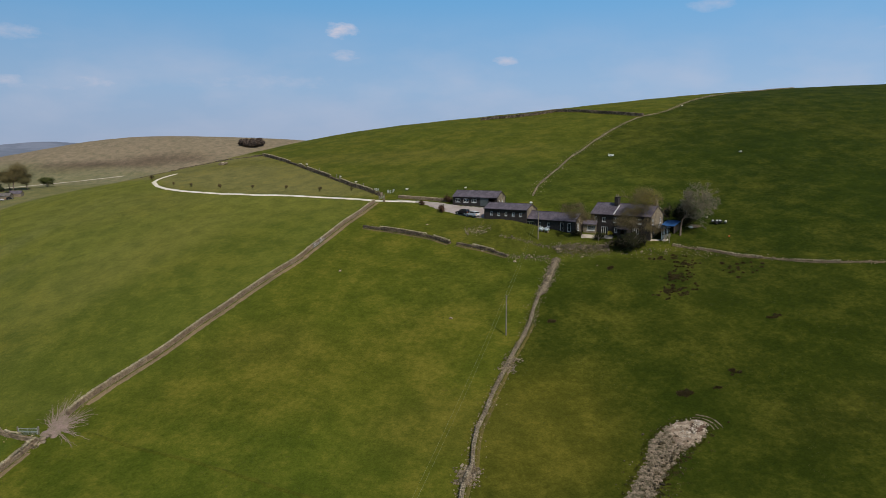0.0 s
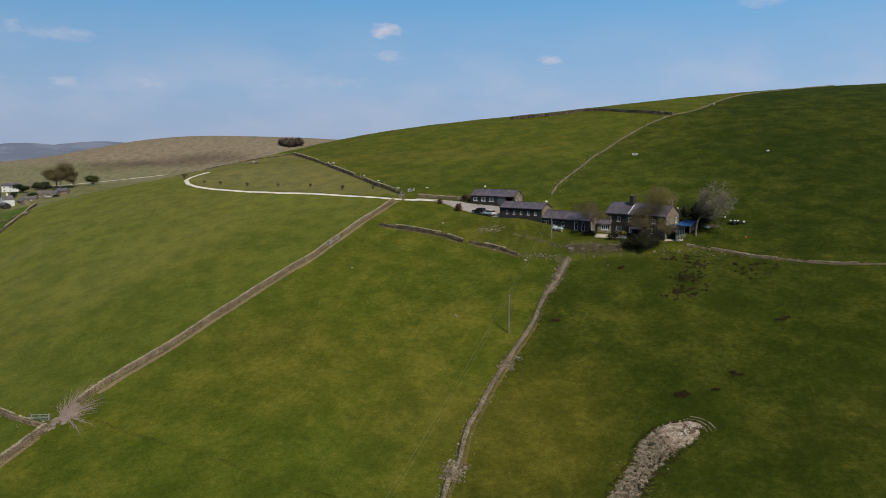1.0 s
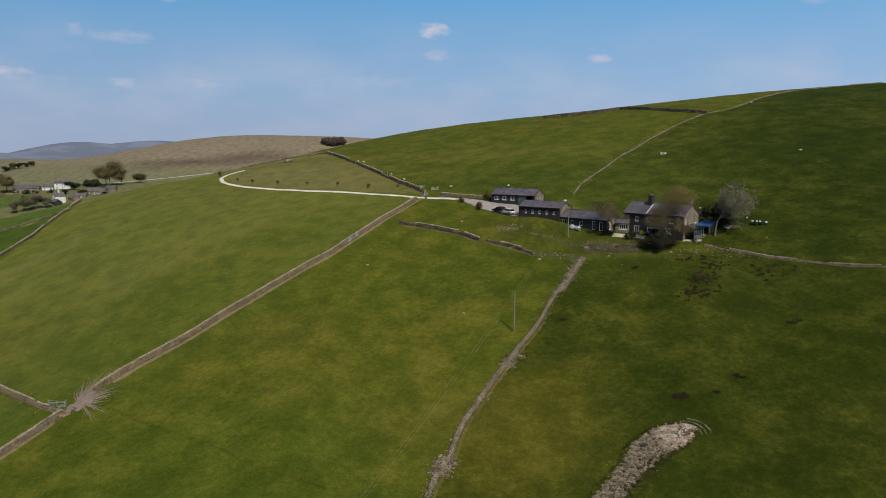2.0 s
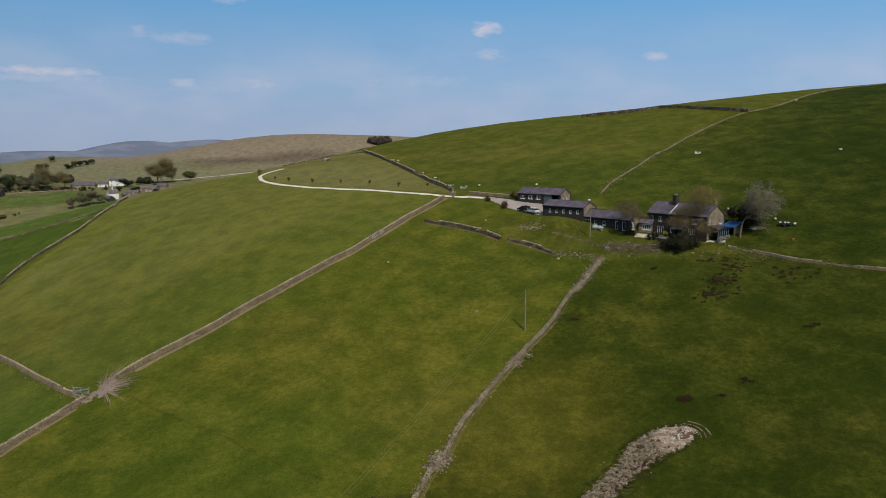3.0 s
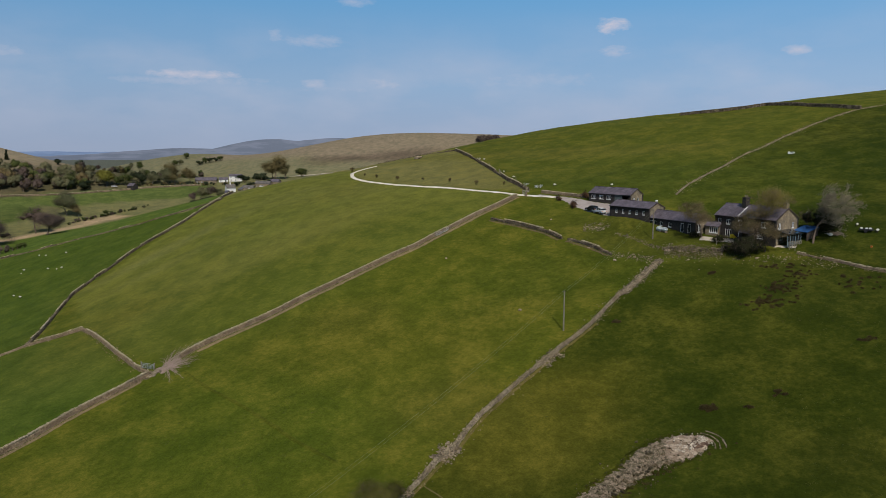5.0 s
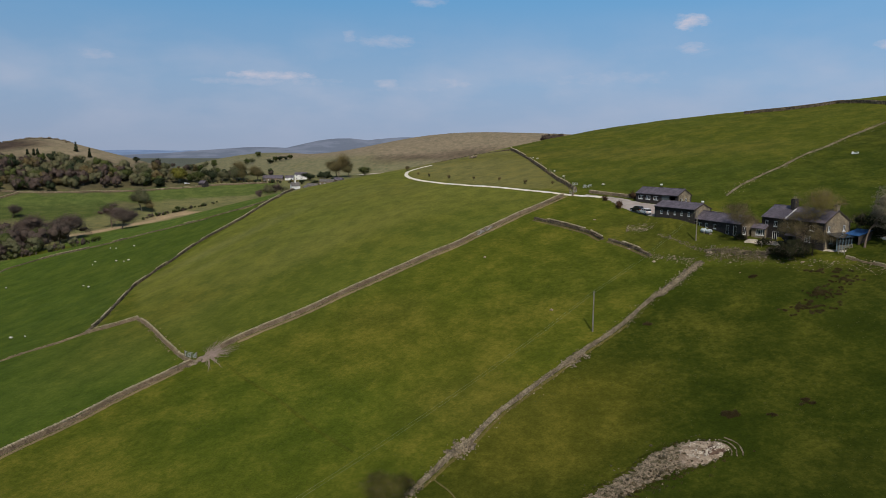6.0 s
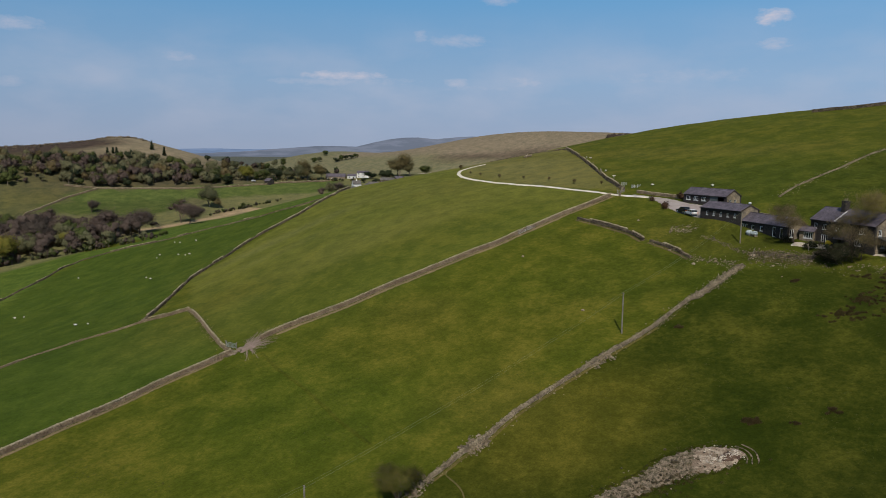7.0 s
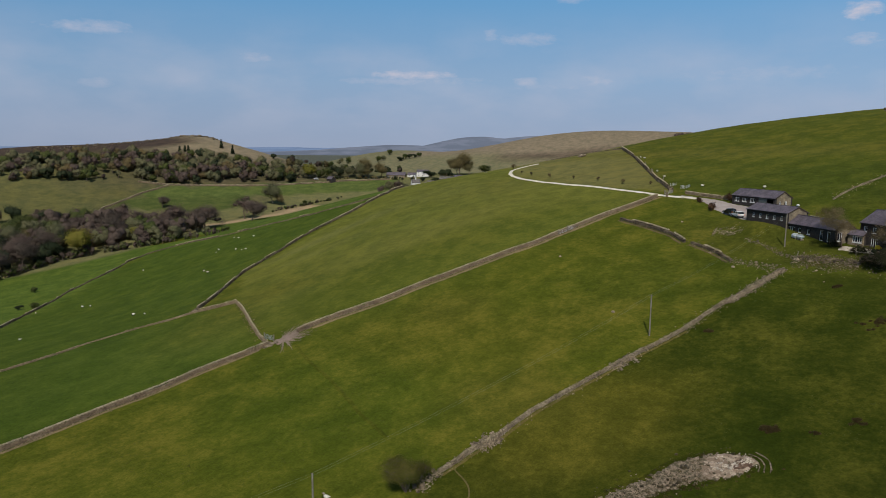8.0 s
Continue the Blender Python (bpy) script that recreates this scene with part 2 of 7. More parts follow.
def ground_material():
    """Grazed grass: the cover of each field, dry and lush patches, tussocks and sheep-cropped grain."""
    m, N, L, bsdf = graph("grazed_land")
    where = N.new("ShaderNodeNewGeometry").outputs["Position"]
    cover = N.new("ShaderNodeAttribute")
    cover.attribute_name = "cover"
    dryness = N.new("ShaderNodeAttribute")
    dryness.attribute_name = "dry"
    # streaked along the slope
    stretch = N.new("ShaderNodeMapping")
    stretch.inputs["Rotation"].default_value = (0, 0, radians(28))
    stretch.inputs["Scale"].default_value = (1.0, 0.8, 1.0)
    L.new(where, stretch.inputs["Vector"])
    flow = stretch.outputs[0]
    broad = noise_node(N, L, flow, 0.035, 4.0, 0.6)
    mid = noise_node(N, L, flow, 0.16, 5.0, 0.65)
    small = noise_node(N, L, where, 0.9, 5.0, 0.7)
    tiny = noise_node(N, L, where, 3.2, 5.0, 0.8)
    mottled = blend(N, L, 0.5, broad, mid)
    straw = ramp_node(N, L, blend(N, L, 0.3, mottled, small), 0.44, 0.66)
    amount = N.new("ShaderNodeMath")
    amount.operation = "MULTIPLY"
    L.new(straw, amount.inputs[0])
    L.new(dryness.outputs["Fac"], amount.inputs[1])
    col = blend(N, L, amount.outputs[0], cover.outputs["Color"], (0.118, 0.104, 0.016))
    tone = blend(N, L, ramp_node(N, L, mid, 0.3, 0.7), (0.76, 0.81, 0.78), (1.20, 1.17, 1.18))
    col = blend(N, L, 1.0, col, tone, "MULTIPLY")
    speck = blend(N, L, ramp_node(N, L, small, 0.28, 0.72), (0.86, 0.88, 0.86), (1.14, 1.12, 1.14))
    col = blend(N, L, 1.0, col, speck, "MULTIPLY")
    blade = blend(N, L, ramp_node(N, L, tiny, 0.3, 0.7), (0.78, 0.80, 0.78), (1.22, 1.2, 1.19))
    col = blend(N, L, 1.0, col, blade, "MULTIPLY")
    L.new(col, bsdf.inputs["Base Color"])
    bsdf.inputs["Roughness"].default_value = 0.95
    bsdf.inputs["Specular IOR Level"].default_value = 0.03
    bump_node(N, L, blend(N, L, 0.3, small, tiny), 0.35, 0.3, bsdf)
    return m


def leaf_material(name, base, other, scale=0.6):
    m, N, L, bsdf = graph(name)
    geo = N.new("ShaderNodeNewGeometry")
    where = N.new("ShaderNodeTexCoord").outputs["Object"]
    patch = noise_node(N, L, where, scale, 3.0)
    info = N.new("ShaderNodeObjectInfo")
    col = blend(N, L, ramp_node(N, L, patch, 0.35, 0.65), base, other)
    vary = blend(N, L, geo.outputs["Random Per Island"], (0.92, 0.92, 0.92), (1.08, 1.08, 1.07))
    col = blend(N, L, 1.0, col, vary, "MULTIPLY")
    own = blend(N, L, info.outputs["Random"], (0.8, 0.84, 0.8), (1.18, 1.12, 1.1))
    col = blend(N, L, 1.0, col, own, "MULTIPLY")
    L.new(col, bsdf.inputs["Base Color"])
    bsdf.inputs["Roughness"].default_value = 0.75
    bsdf.inputs["Specular IOR Level"].default_value = 0.1
    # thin leaves and buds let part of the light through
    thin = N.new("ShaderNodeBsdfTranslucent")
    L.new(col, thin.inputs["Color"])
    both = N.new("ShaderNodeMixShader")
    both.inputs[0].default_value = 0.35
    L.new(bsdf.outputs[0], both.inputs[1])
    L.new(thin.outputs[0], both.inputs[2])
    L.new(both.outputs[0], next(n for n in N if n.type == "OUTPUT_MATERIAL").inputs["Surface"])
    return m


def glass_material():
    m, N, L, bsdf = graph("window_glass")
    bsdf.inputs["Base Color"].default_value = (0.02, 0.024, 0.028, 1)
    bsdf.inputs["Roughness"].default_value = 0.06
    bsdf.inputs["Specular IOR Level"].default_value = 0.7
    return m


def roof_material(name, base, other):
    """Slates in courses: rows and joints as relief, each row a shade of its own."""
    m, N, L, bsdf = graph(name)
    uv = N.new("ShaderNodeUVMap").outputs[0]
    brick = N.new("ShaderNodeTexBrick")
    brick.inputs["Scale"].default_value = 1.0
    brick.inputs["Brick Width"].default_value, brick.inputs["Row Height"].default_value = 0.36, 0.24
    brick.inputs["Mortar Size"].default_value = 0.02
    brick.inputs["Color1"].default_value, brick.inputs["Color2"].default_value = (*base, 1), (*other, 1)
    brick.inputs["Mortar"].default_value = tuple(c * 0.4 for c in base) + (1,)
    L.new(uv, brick.inputs["Vector"])
    where = N.new("ShaderNodeNewGeometry").outputs["Position"]
    lichen = ramp_node(N, L, noise_node(N, L, where, 0.7, 5.0, 0.65), 0.42, 0.7)
    col = blend(N, L, lichen, brick.outputs["Color"], tuple(c * 1.35 for c in other))
    grain = noise_node(N, L, where, 6.0, 4.0, 0.7)
    col = blend(N, L, 1.0, col, blend(N, L, ramp_node(N, L, grain, 0.3, 0.7), (0.8, 0.8, 0.8), (1.2, 1.2, 1.2)), "MULTIPLY")
    L.new(col, bsdf.inputs["Base Color"])
    bsdf.inputs["Roughness"].default_value = 0.62
    bump_node(N, L, brick.outputs["Fac"], -0.5, 0.02, bsdf)
    return m


def masonry_material(name, base, other, mortar):
    """Coursed rubble: stones of uneven tone with worn joints."""
    m, N, L, bsdf = graph(name)
    uv = N.new("ShaderNodeUVMap").outputs[0]
    where = N.new("ShaderNodeNewGeometry").outputs["Position"]
    brick = N.new("ShaderNodeTexBrick")
    brick.inputs["Scale"].default_value = 1.0
    brick.inputs["Brick Width"].default_value, brick.inputs["Row Height"].default_value = 0.42, 0.2
    brick.inputs["Mortar Size"].default_value, brick.inputs["Mortar Smooth"].default_value = 0.025, 0.4
    brick.offset_frequency, brick.squash_frequency, brick.squash = 2, 3, 0.7
    brick.inputs["Color1"].default_value, brick.inputs["Color2"].default_value = (*base, 1), (*other, 1)
    brick.inputs["Mortar"].default_value = (*mortar, 1)
    L.new(uv, brick.inputs["Vector"])
    stain = ramp_node(N, L, noise_node(N, L, where, 0.5, 5.0), 0.35, 0.7)
    col = blend(N, L, 1.0, brick.outputs["Color"], blend(N, L, stain, (0.72, 0.72, 0.74), (1.22, 1.18, 1.1)), "MULTIPLY")
    grain = noise_node(N, L, where, 5.0, 5.0, 0.7)
    col = blend(N, L, 1.0, col, blend(N, L, ramp_node(N, L, grain, 0.3, 0.7), (0.75, 0.75, 0.75), (1.25, 1.25, 1.25)), "MULTIPLY")
    L.new(col, bsdf.inputs["Base Color"])
    bsdf.inputs["Roughness"].default_value = 0.93
    bump_node(N, L, blend(N, L, 0.4, brick.outputs["Fac"], grain), -0.5, 0.03, bsdf)
    return m


M = {
    "land": ground_material(),
    "drystone": surface("dry_stone", (0.190, 0.136, 0.086), (0.250, 0.188, 0.120), 0.5, 4.0, island=0.25),
    "drystone_dark": surface("dark_dry_stone", (0.085, 0.065, 0.042), (0.165, 0.128, 0.082), 0.5, 4.0, island=0.45),
    "drystone_grey": surface("grey_dry_stone", (0.178, 0.138, 0.088), (0.276, 0.222, 0.150), 0.5, 4.0, island=0.45),
    "coping": surface("pale_coping_stone", (0.29, 0.243, 0.150), (0.39, 0.328, 0.215), 0.5, 4.0, island=0.3),
    "rubble": surface("rubble_stone", (0.145, 0.110, 0.074), (0.25, 0.196, 0.136), 0.4, 4.0, island=0.6),
    "gravel": surface("pale_limestone_gravel", (0.60, 0.54, 0.43), (0.72, 0.66, 0.54), 0.6, 7.0, spread=0.12),
    "tarmac": surface("worn_grey_yard", (0.30, 0.25, 0.225), (0.36, 0.31, 0.28), 0.25, 6.0, spread=0.15),
    "paving": surface("pale_paving", (0.40, 0.34, 0.27), (0.50, 0.43, 0.35), 0.8, 6.0, spread=0.15),
    "soil": surface("pale_dug_soil", (0.21, 0.150, 0.102), (0.40, 0.32, 0.235), 1.1, 6.0, spread=0.4, bump=0.8, depth=0.12),
    "stone_dark": masonry_material("dark_gritstone", (0.020, 0.016, 0.014), (0.044, 0.035, 0.030), (0.034, 0.028, 0.024)),
    "stone_buff": masonry_material("buff_gritstone", (0.150, 0.118, 0.078), (0.260, 0.205, 0.138), (0.23, 0.190, 0.132)),
    "slate": roof_material("blue_slate", (0.082, 0.066, 0.080), (0.108, 0.090, 0.104)),
    "slate_brown": roof_material("stone_slate", (0.10, 0.085, 0.075), (0.13, 0.115, 0.10)),
    "white": surface("white_paint", (0.78, 0.77, 0.74), (0.70, 0.69, 0.66), 1.0, 10.0, 0.55, bump=0.05, spread=0.05),
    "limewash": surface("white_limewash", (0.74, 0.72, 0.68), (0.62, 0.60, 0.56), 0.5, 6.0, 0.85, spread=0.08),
    "glass": glass_material(),
    "lead": surface("lead_flashing", (0.50, 0.49, 0.48), (0.58, 0.57, 0.56), 1.0, 8.0, 0.5, spread=0.1),
    "wood": surface("weathered_timber", (0.16, 0.138, 0.105), (0.24, 0.208, 0.16), 1.5, 14.0, 0.85, world=False),
    "cut_wood": surface("pale_cut_branches", (0.26, 0.18, 0.125), (0.38, 0.285, 0.21), 1.5, 10.0, 0.85, world=False),
    "wood_dark": surface("dark_timber", (0.05, 0.036, 0.026), (0.08, 0.06, 0.045), 1.5, 12.0, 0.8, world=False),
    "bark": surface("grey_bark", (0.125, 0.105, 0.085), (0.18, 0.158, 0.13), 0.7, 6.0, 0.95),
    "bark_brown": surface("brown_bark", (0.10, 0.07, 0.05), (0.16, 0.12, 0.09), 0.7, 6.0, 0.95),
    "twig_purple": surface("purple_brown_twigs", (0.135, 0.090, 0.080), (0.19, 0.135, 0.115), 0.5, 4.0, 0.95, island=0.3),
    "twig_pale": surface("pale_twigs", (0.175, 0.146, 0.102), (0.255, 0.214, 0.155), 0.5, 4.0, 0.95, island=0.3),
    "twig_amber": surface("amber_brown_twigs", (0.165, 0.122, 0.072), (0.225, 0.170, 0.10), 0.5, 4.0, 0.95, island=0.3),
    "metal_dark": surface("black_metal", (0.025, 0.025, 0.027), (0.04, 0.04, 0.042), 2.0, 12.0, 0.5, 0.4, spread=0.1),
    "galvanised": surface("galvanised_steel", (0.55, 0.56, 0.57), (0.66, 0.67, 0.68), 2.0, 12.0, 0.45, 0.7, spread=0.08),
    "rubber": surface("black_rubber", (0.018, 0.018, 0.018), (0.03, 0.03, 0.03), 3.0, 12.0, 0.9, spread=0.1),
    "car_silver": surface("silver_car_paint", (0.60, 0.59, 0.59), (0.64, 0.63, 0.63), 1.0, 6.0, 0.4, 0.0, bump=0.0, spread=0.02),
    "car_black": surface("black_car_paint", (0.012, 0.013, 0.016), (0.018, 0.018, 0.022), 1.0, 6.0, 0.2, 0.1, bump=0.0, spread=0.02),
    "tank": surface("pale_blue_plastic", (0.46, 0.50, 0.52), (0.52, 0.56, 0.57), 1.0, 6.0, 0.45, bump=0.0, spread=0.05),
    "blue": surface("blue_tarpaulin", (0.022, 0.075, 0.20), (0.03, 0.10, 0.26), 1.0, 5.0, 0.5, spread=0.15),
    "teal": surface("grey_green_cladding", (0.070, 0.085, 0.084), (0.09, 0.105, 0.102), 1.0, 5.0, 0.7, spread=0.1),
    "veranda": surface("blue_grey_paint", (0.150, 0.205, 0.235), (0.18, 0.24, 0.27), 1.0, 5.0, 0.6, spread=0.1),
    "yellow": surface("yellow_plastic", (0.75, 0.55, 0.04), (0.68, 0.48, 0.03), 2.0, 8.0, 0.45, bump=0.0, spread=0.05),
    "orange": surface("orange_plastic", (0.6, 0.16, 0.04), (0.5, 0.13, 0.03), 2.0, 8.0, 0.5, bump=0.0, spread=0.05),
    "wool": surface("off_white_wool", (0.66, 0.62, 0.53), (0.56, 0.52, 0.44), 3.0, 14.0, 0.95, world=False),
    "cable": surface("weathered_cable", (0.15, 0.17, 0.09), (0.19, 0.20, 0.11), 1.0, 6.0, 0.7, bump=0.0, spread=0.05),
    "leaf_hawthorn": leaf_material("hawthorn_leaves", (0.078, 0.086, 0.018), (0.142, 0.128, 0.034)),
    "leaf_spring": leaf_material("spring_leaves", (0.173, 0.173, 0.030), (0.232, 0.203, 0.045)),
    "leaf_green": leaf_material("green_leaves", (0.065, 0.085, 0.026), (0.096, 0.110, 0.034)),
    "leaf_bronze": leaf_material("bronze_buds", (0.141, 0.118, 0.053), (0.179, 0.146, 0.067)),
    "leaf_purple": leaf_material("purple_brown_crown", (0.098, 0.074, 0.062), (0.138, 0.104, 0.086)),
    "leaf_olive": leaf_material("olive_buds", (0.126, 0.129, 0.068), (0.169, 0.163, 0.087)),
    # evergreens lightened a little: valley haze put into the colour
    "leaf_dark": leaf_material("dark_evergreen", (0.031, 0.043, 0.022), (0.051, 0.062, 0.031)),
    "leaf_twig": leaf_material("twiggy_bronze_haze", (0.123, 0.092, 0.047), (0.168, 0.138, 0.062)),
    "leaf_pale": leaf_material("pale_ash_buds", (0.235, 0.211, 0.125), (0.292, 0.263, 0.171)),
    "leaf_amber": leaf_material("amber_green_buds", (0.263, 0.196, 0.056), (0.324, 0.248, 0.079)),
    "leaf_russet": leaf_material("russet_leaves", (0.078, 0.045, 0.027), (0.112, 0.066, 0.039)),
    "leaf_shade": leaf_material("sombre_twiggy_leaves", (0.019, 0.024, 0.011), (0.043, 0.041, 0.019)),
    "rush": leaf_material("brown_rushes", (0.070, 0.050, 0.020), (0.105, 0.078, 0.032)),
    "turf_blade": leaf_material("short_green_turf", (0.045, 0.055, 0.008), (0.075, 0.075, 0.014)),
    "blade": leaf_material("grass_tussocks", (0.069, 0.086, 0.018), (0.121, 0.109, 0.029)),
}


# ---- helpers for meshes ----
def mesh_from(name, verts, faces, mats, smooth=False, index=None):
    me = bpy.data.meshes.new(name)
    if isinstance(verts, np.ndarray) and isinstance(faces, np.ndarray):
        count, sides = faces.shape
        me.vertices.add(len(verts))
        me.vertices.foreach_set("co", verts.astype(np.float32).ravel())
        me.loops.add(count * sides)
        me.loops.foreach_set("vertex_index", faces.astype(np.int32).ravel())
        me.polygons.add(count)
        me.polygons.foreach_set("loop_start", np.arange(0, count * sides, sides, dtype=np.int32))
        me.update(calc_edges=True)
    else:
        me.from_pydata([tuple(v) for v in verts], [], [tuple(f) for f in faces])
    for m in (mats if isinstance(mats, (list, tuple)) else [mats]):
        me.materials.append(m)
    if index is not None:
        me.polygons.foreach_set("material_index", index)
    if smooth:
        me.polygons.foreach_set("use_smooth", [True] * len(me.polygons))
    me.update()
    return me


def part(name, bm, material, parent=None, label="", smooth=False):
    """Link a bmesh (or a mesh) as one object under a thing or a part."""
    if isinstance(bm, bmesh.types.BMesh):
        me = bpy.data.meshes.new(name)
        bm.normal_update()
        bm.to_mesh(me)
        bm.free()
        me.materials.append(material)
        if smooth:
            me.polygons.foreach_set("use_smooth", [True] * len(me.polygons))
    else:
        me = bm
    ob = new(name, me)
    if parent is not None:
        ob.parent = parent
    return tagged(ob, label)


def thing(name, m, label, category, group="", kind=""):
    ob = new(name)
    ob.empty_display_size = 0.3
    ob.matrix_world = m
    return tagged(ob, label, category, group, kind)


BOX_FACES = np.array([(0, 1, 3, 2), (4, 6, 7, 5), (0, 4, 5, 1), (2, 3, 7, 6), (0, 2, 6, 4), (1, 5, 7, 3)])
BOX_SIGNS = np.array([(i, j, k) for i in (-1, 1) for j in (-1, 1) for k in (-1, 1)], float)


def stones(centres, tangents, halves, rng, rough=0.18, tilt=0.0):
    """Boxes with knocked-off corners: centres n x 3, tangents n x 2 in the plan, half sizes n x 3."""
    n = len(centres)
    t = np.concatenate([tangents, np.zeros((n, 1))], 1)
    nrm = np.stack([-t[:, 1], t[:, 0], np.zeros(n)], 1)
    up = np.tile((0.0, 0.0, 1.0), (n, 1))
    if tilt:
        a, b = rng.normal(0, tilt, (2, n, 1))
        up = up + a * t + b * nrm
        t = t - a * up
    s = BOX_SIGNS[None] * halves[:, None, :]
    s = s * (1 + rng.uniform(-rough * 1.6, rough * 0.6, s.shape))
    v = centres[:, None, :] + s[..., :1] * t[:, None] + s[..., 1:2] * nrm[:, None] + s[..., 2:] * up[:, None]
    f = (BOX_FACES[None] + 8 * np.arange(n)[:, None, None]).reshape(-1, 4)
    return v.reshape(-1, 3), f


def resample(path, step):
    p = np.array(path, float)
    seg = np.hypot(*np.diff(p, axis=0).T)
    s = np.concatenate([[0], np.cumsum(seg)])
    n = max(2, int(s[-1] / step) + 1)
    d = np.linspace(0, s[-1], n)
    q = np.stack([np.interp(d, s, p[:, 0]), np.interp(d, s, p[:, 1])], 1)
    # rounded corners
    for _ in range(2 if step < 2 else 0):
        q[1:-1] = 0.25 * q[:-2] + 0.5 * q[1:-1] + 0.25 * q[2:]
    t = np.gradient(q, axis=0)
    t /= np.hypot(t[:, 0], t[:, 1])[:, None]
    return q, t


# ---- the ground, one sheet to the horizon ----
def graded(low, high, step, grow, reach):
    line = list(np.arange(low, high + 0.1, step))
    d, a, b = step, low, high
    while a > -reach or b < reach:
        d *= grow
        if a > -reach:
            a = max(a - d, -reach)
            line.insert(0, a)
        if b < reach:
            b = min(b + d, reach)
            line.append(b)
    return np.array(line)


PASTURE, LUSH, BRIGHT = (0.073, 0.085, 0.009), (0.056, 0.082, 0.011), (0.074, 0.108, 0.018)
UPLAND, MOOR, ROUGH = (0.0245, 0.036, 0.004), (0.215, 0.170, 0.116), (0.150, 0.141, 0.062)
HEATHER, STRAW, WOODFLOOR = (0.062, 0.044, 0.036), (0.360, 0.255, 0.155), (0.085, 0.072, 0.042)


def soft(d, width):
    return np.clip(0.5 - d / width, 0, 1)


# broad worn, lush or darkened patches: x, y, half widths, turn, strength, colour, dryness
PATCHES_NEAR = [
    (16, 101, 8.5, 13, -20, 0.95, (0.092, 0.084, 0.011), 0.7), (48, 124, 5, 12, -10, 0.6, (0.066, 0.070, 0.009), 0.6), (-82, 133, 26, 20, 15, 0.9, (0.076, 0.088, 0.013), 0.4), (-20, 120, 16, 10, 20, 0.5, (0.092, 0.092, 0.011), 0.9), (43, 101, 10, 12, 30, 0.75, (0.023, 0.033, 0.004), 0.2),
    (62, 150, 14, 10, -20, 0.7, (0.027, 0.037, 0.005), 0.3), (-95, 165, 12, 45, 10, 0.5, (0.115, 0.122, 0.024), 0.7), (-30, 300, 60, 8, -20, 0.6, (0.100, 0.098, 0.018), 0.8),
]
PATCHES_FAR = [
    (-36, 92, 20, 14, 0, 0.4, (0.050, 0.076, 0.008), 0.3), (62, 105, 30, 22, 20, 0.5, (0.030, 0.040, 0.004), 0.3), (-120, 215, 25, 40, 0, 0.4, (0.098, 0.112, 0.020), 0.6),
    (27, 177, 20, 9, -35, 0.5, (0.050, 0.056, 0.008), 0.5), (10, 157, 15, 9, 30, 0.6, (0.047, 0.062, 0.007), 0.3), (16, 182, 16, 8, -30, 0.5, (0.068, 0.070, 0.012), 0.8),
]
PATCHES_NEAR += [
    (-136, 200, 4, 26, -8, 0.6, (0.165, 0.154, 0.055), 0.7), (-120, 178, 3, 18, -14, 0.4, (0.155, 0.148, 0.048), 0.7), (-66, 142, 12, 22, -20, 0.6, (0.082, 0.096, 0.013), 0.3),
    (-112, 248, 24, 16, 0, 0.55, (0.142, 0.132, 0.034), 0.5), (-60, 166, 1.3, 32, -21, 0.5, (0.074, 0.088, 0.012), 0.2), (-84, 190, 10, 24, -18, 0.4, (0.140, 0.134, 0.032), 0.5),
    (0, 104, 9, 6, 10, 0.6, (0.098, 0.092, 0.014), 0.9), (-34, 132, 8, 6, 0, 0.5, (0.098, 0.092, 0.014), 0.9), (60, 98, 9, 5, 10, 0.5, (0.060, 0.058, 0.010), 0.8),
    (24, 230, 34, 22, -15, 0.75, (0.048, 0.064, 0.008), 0.3),
    # the last dims the eastern upland: falloff of light put into the colour
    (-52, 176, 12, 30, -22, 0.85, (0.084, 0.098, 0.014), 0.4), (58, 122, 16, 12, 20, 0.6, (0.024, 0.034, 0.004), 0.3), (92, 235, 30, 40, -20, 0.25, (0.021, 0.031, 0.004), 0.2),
]
PATCHES = PATCHES_NEAR + PATCHES_FAR


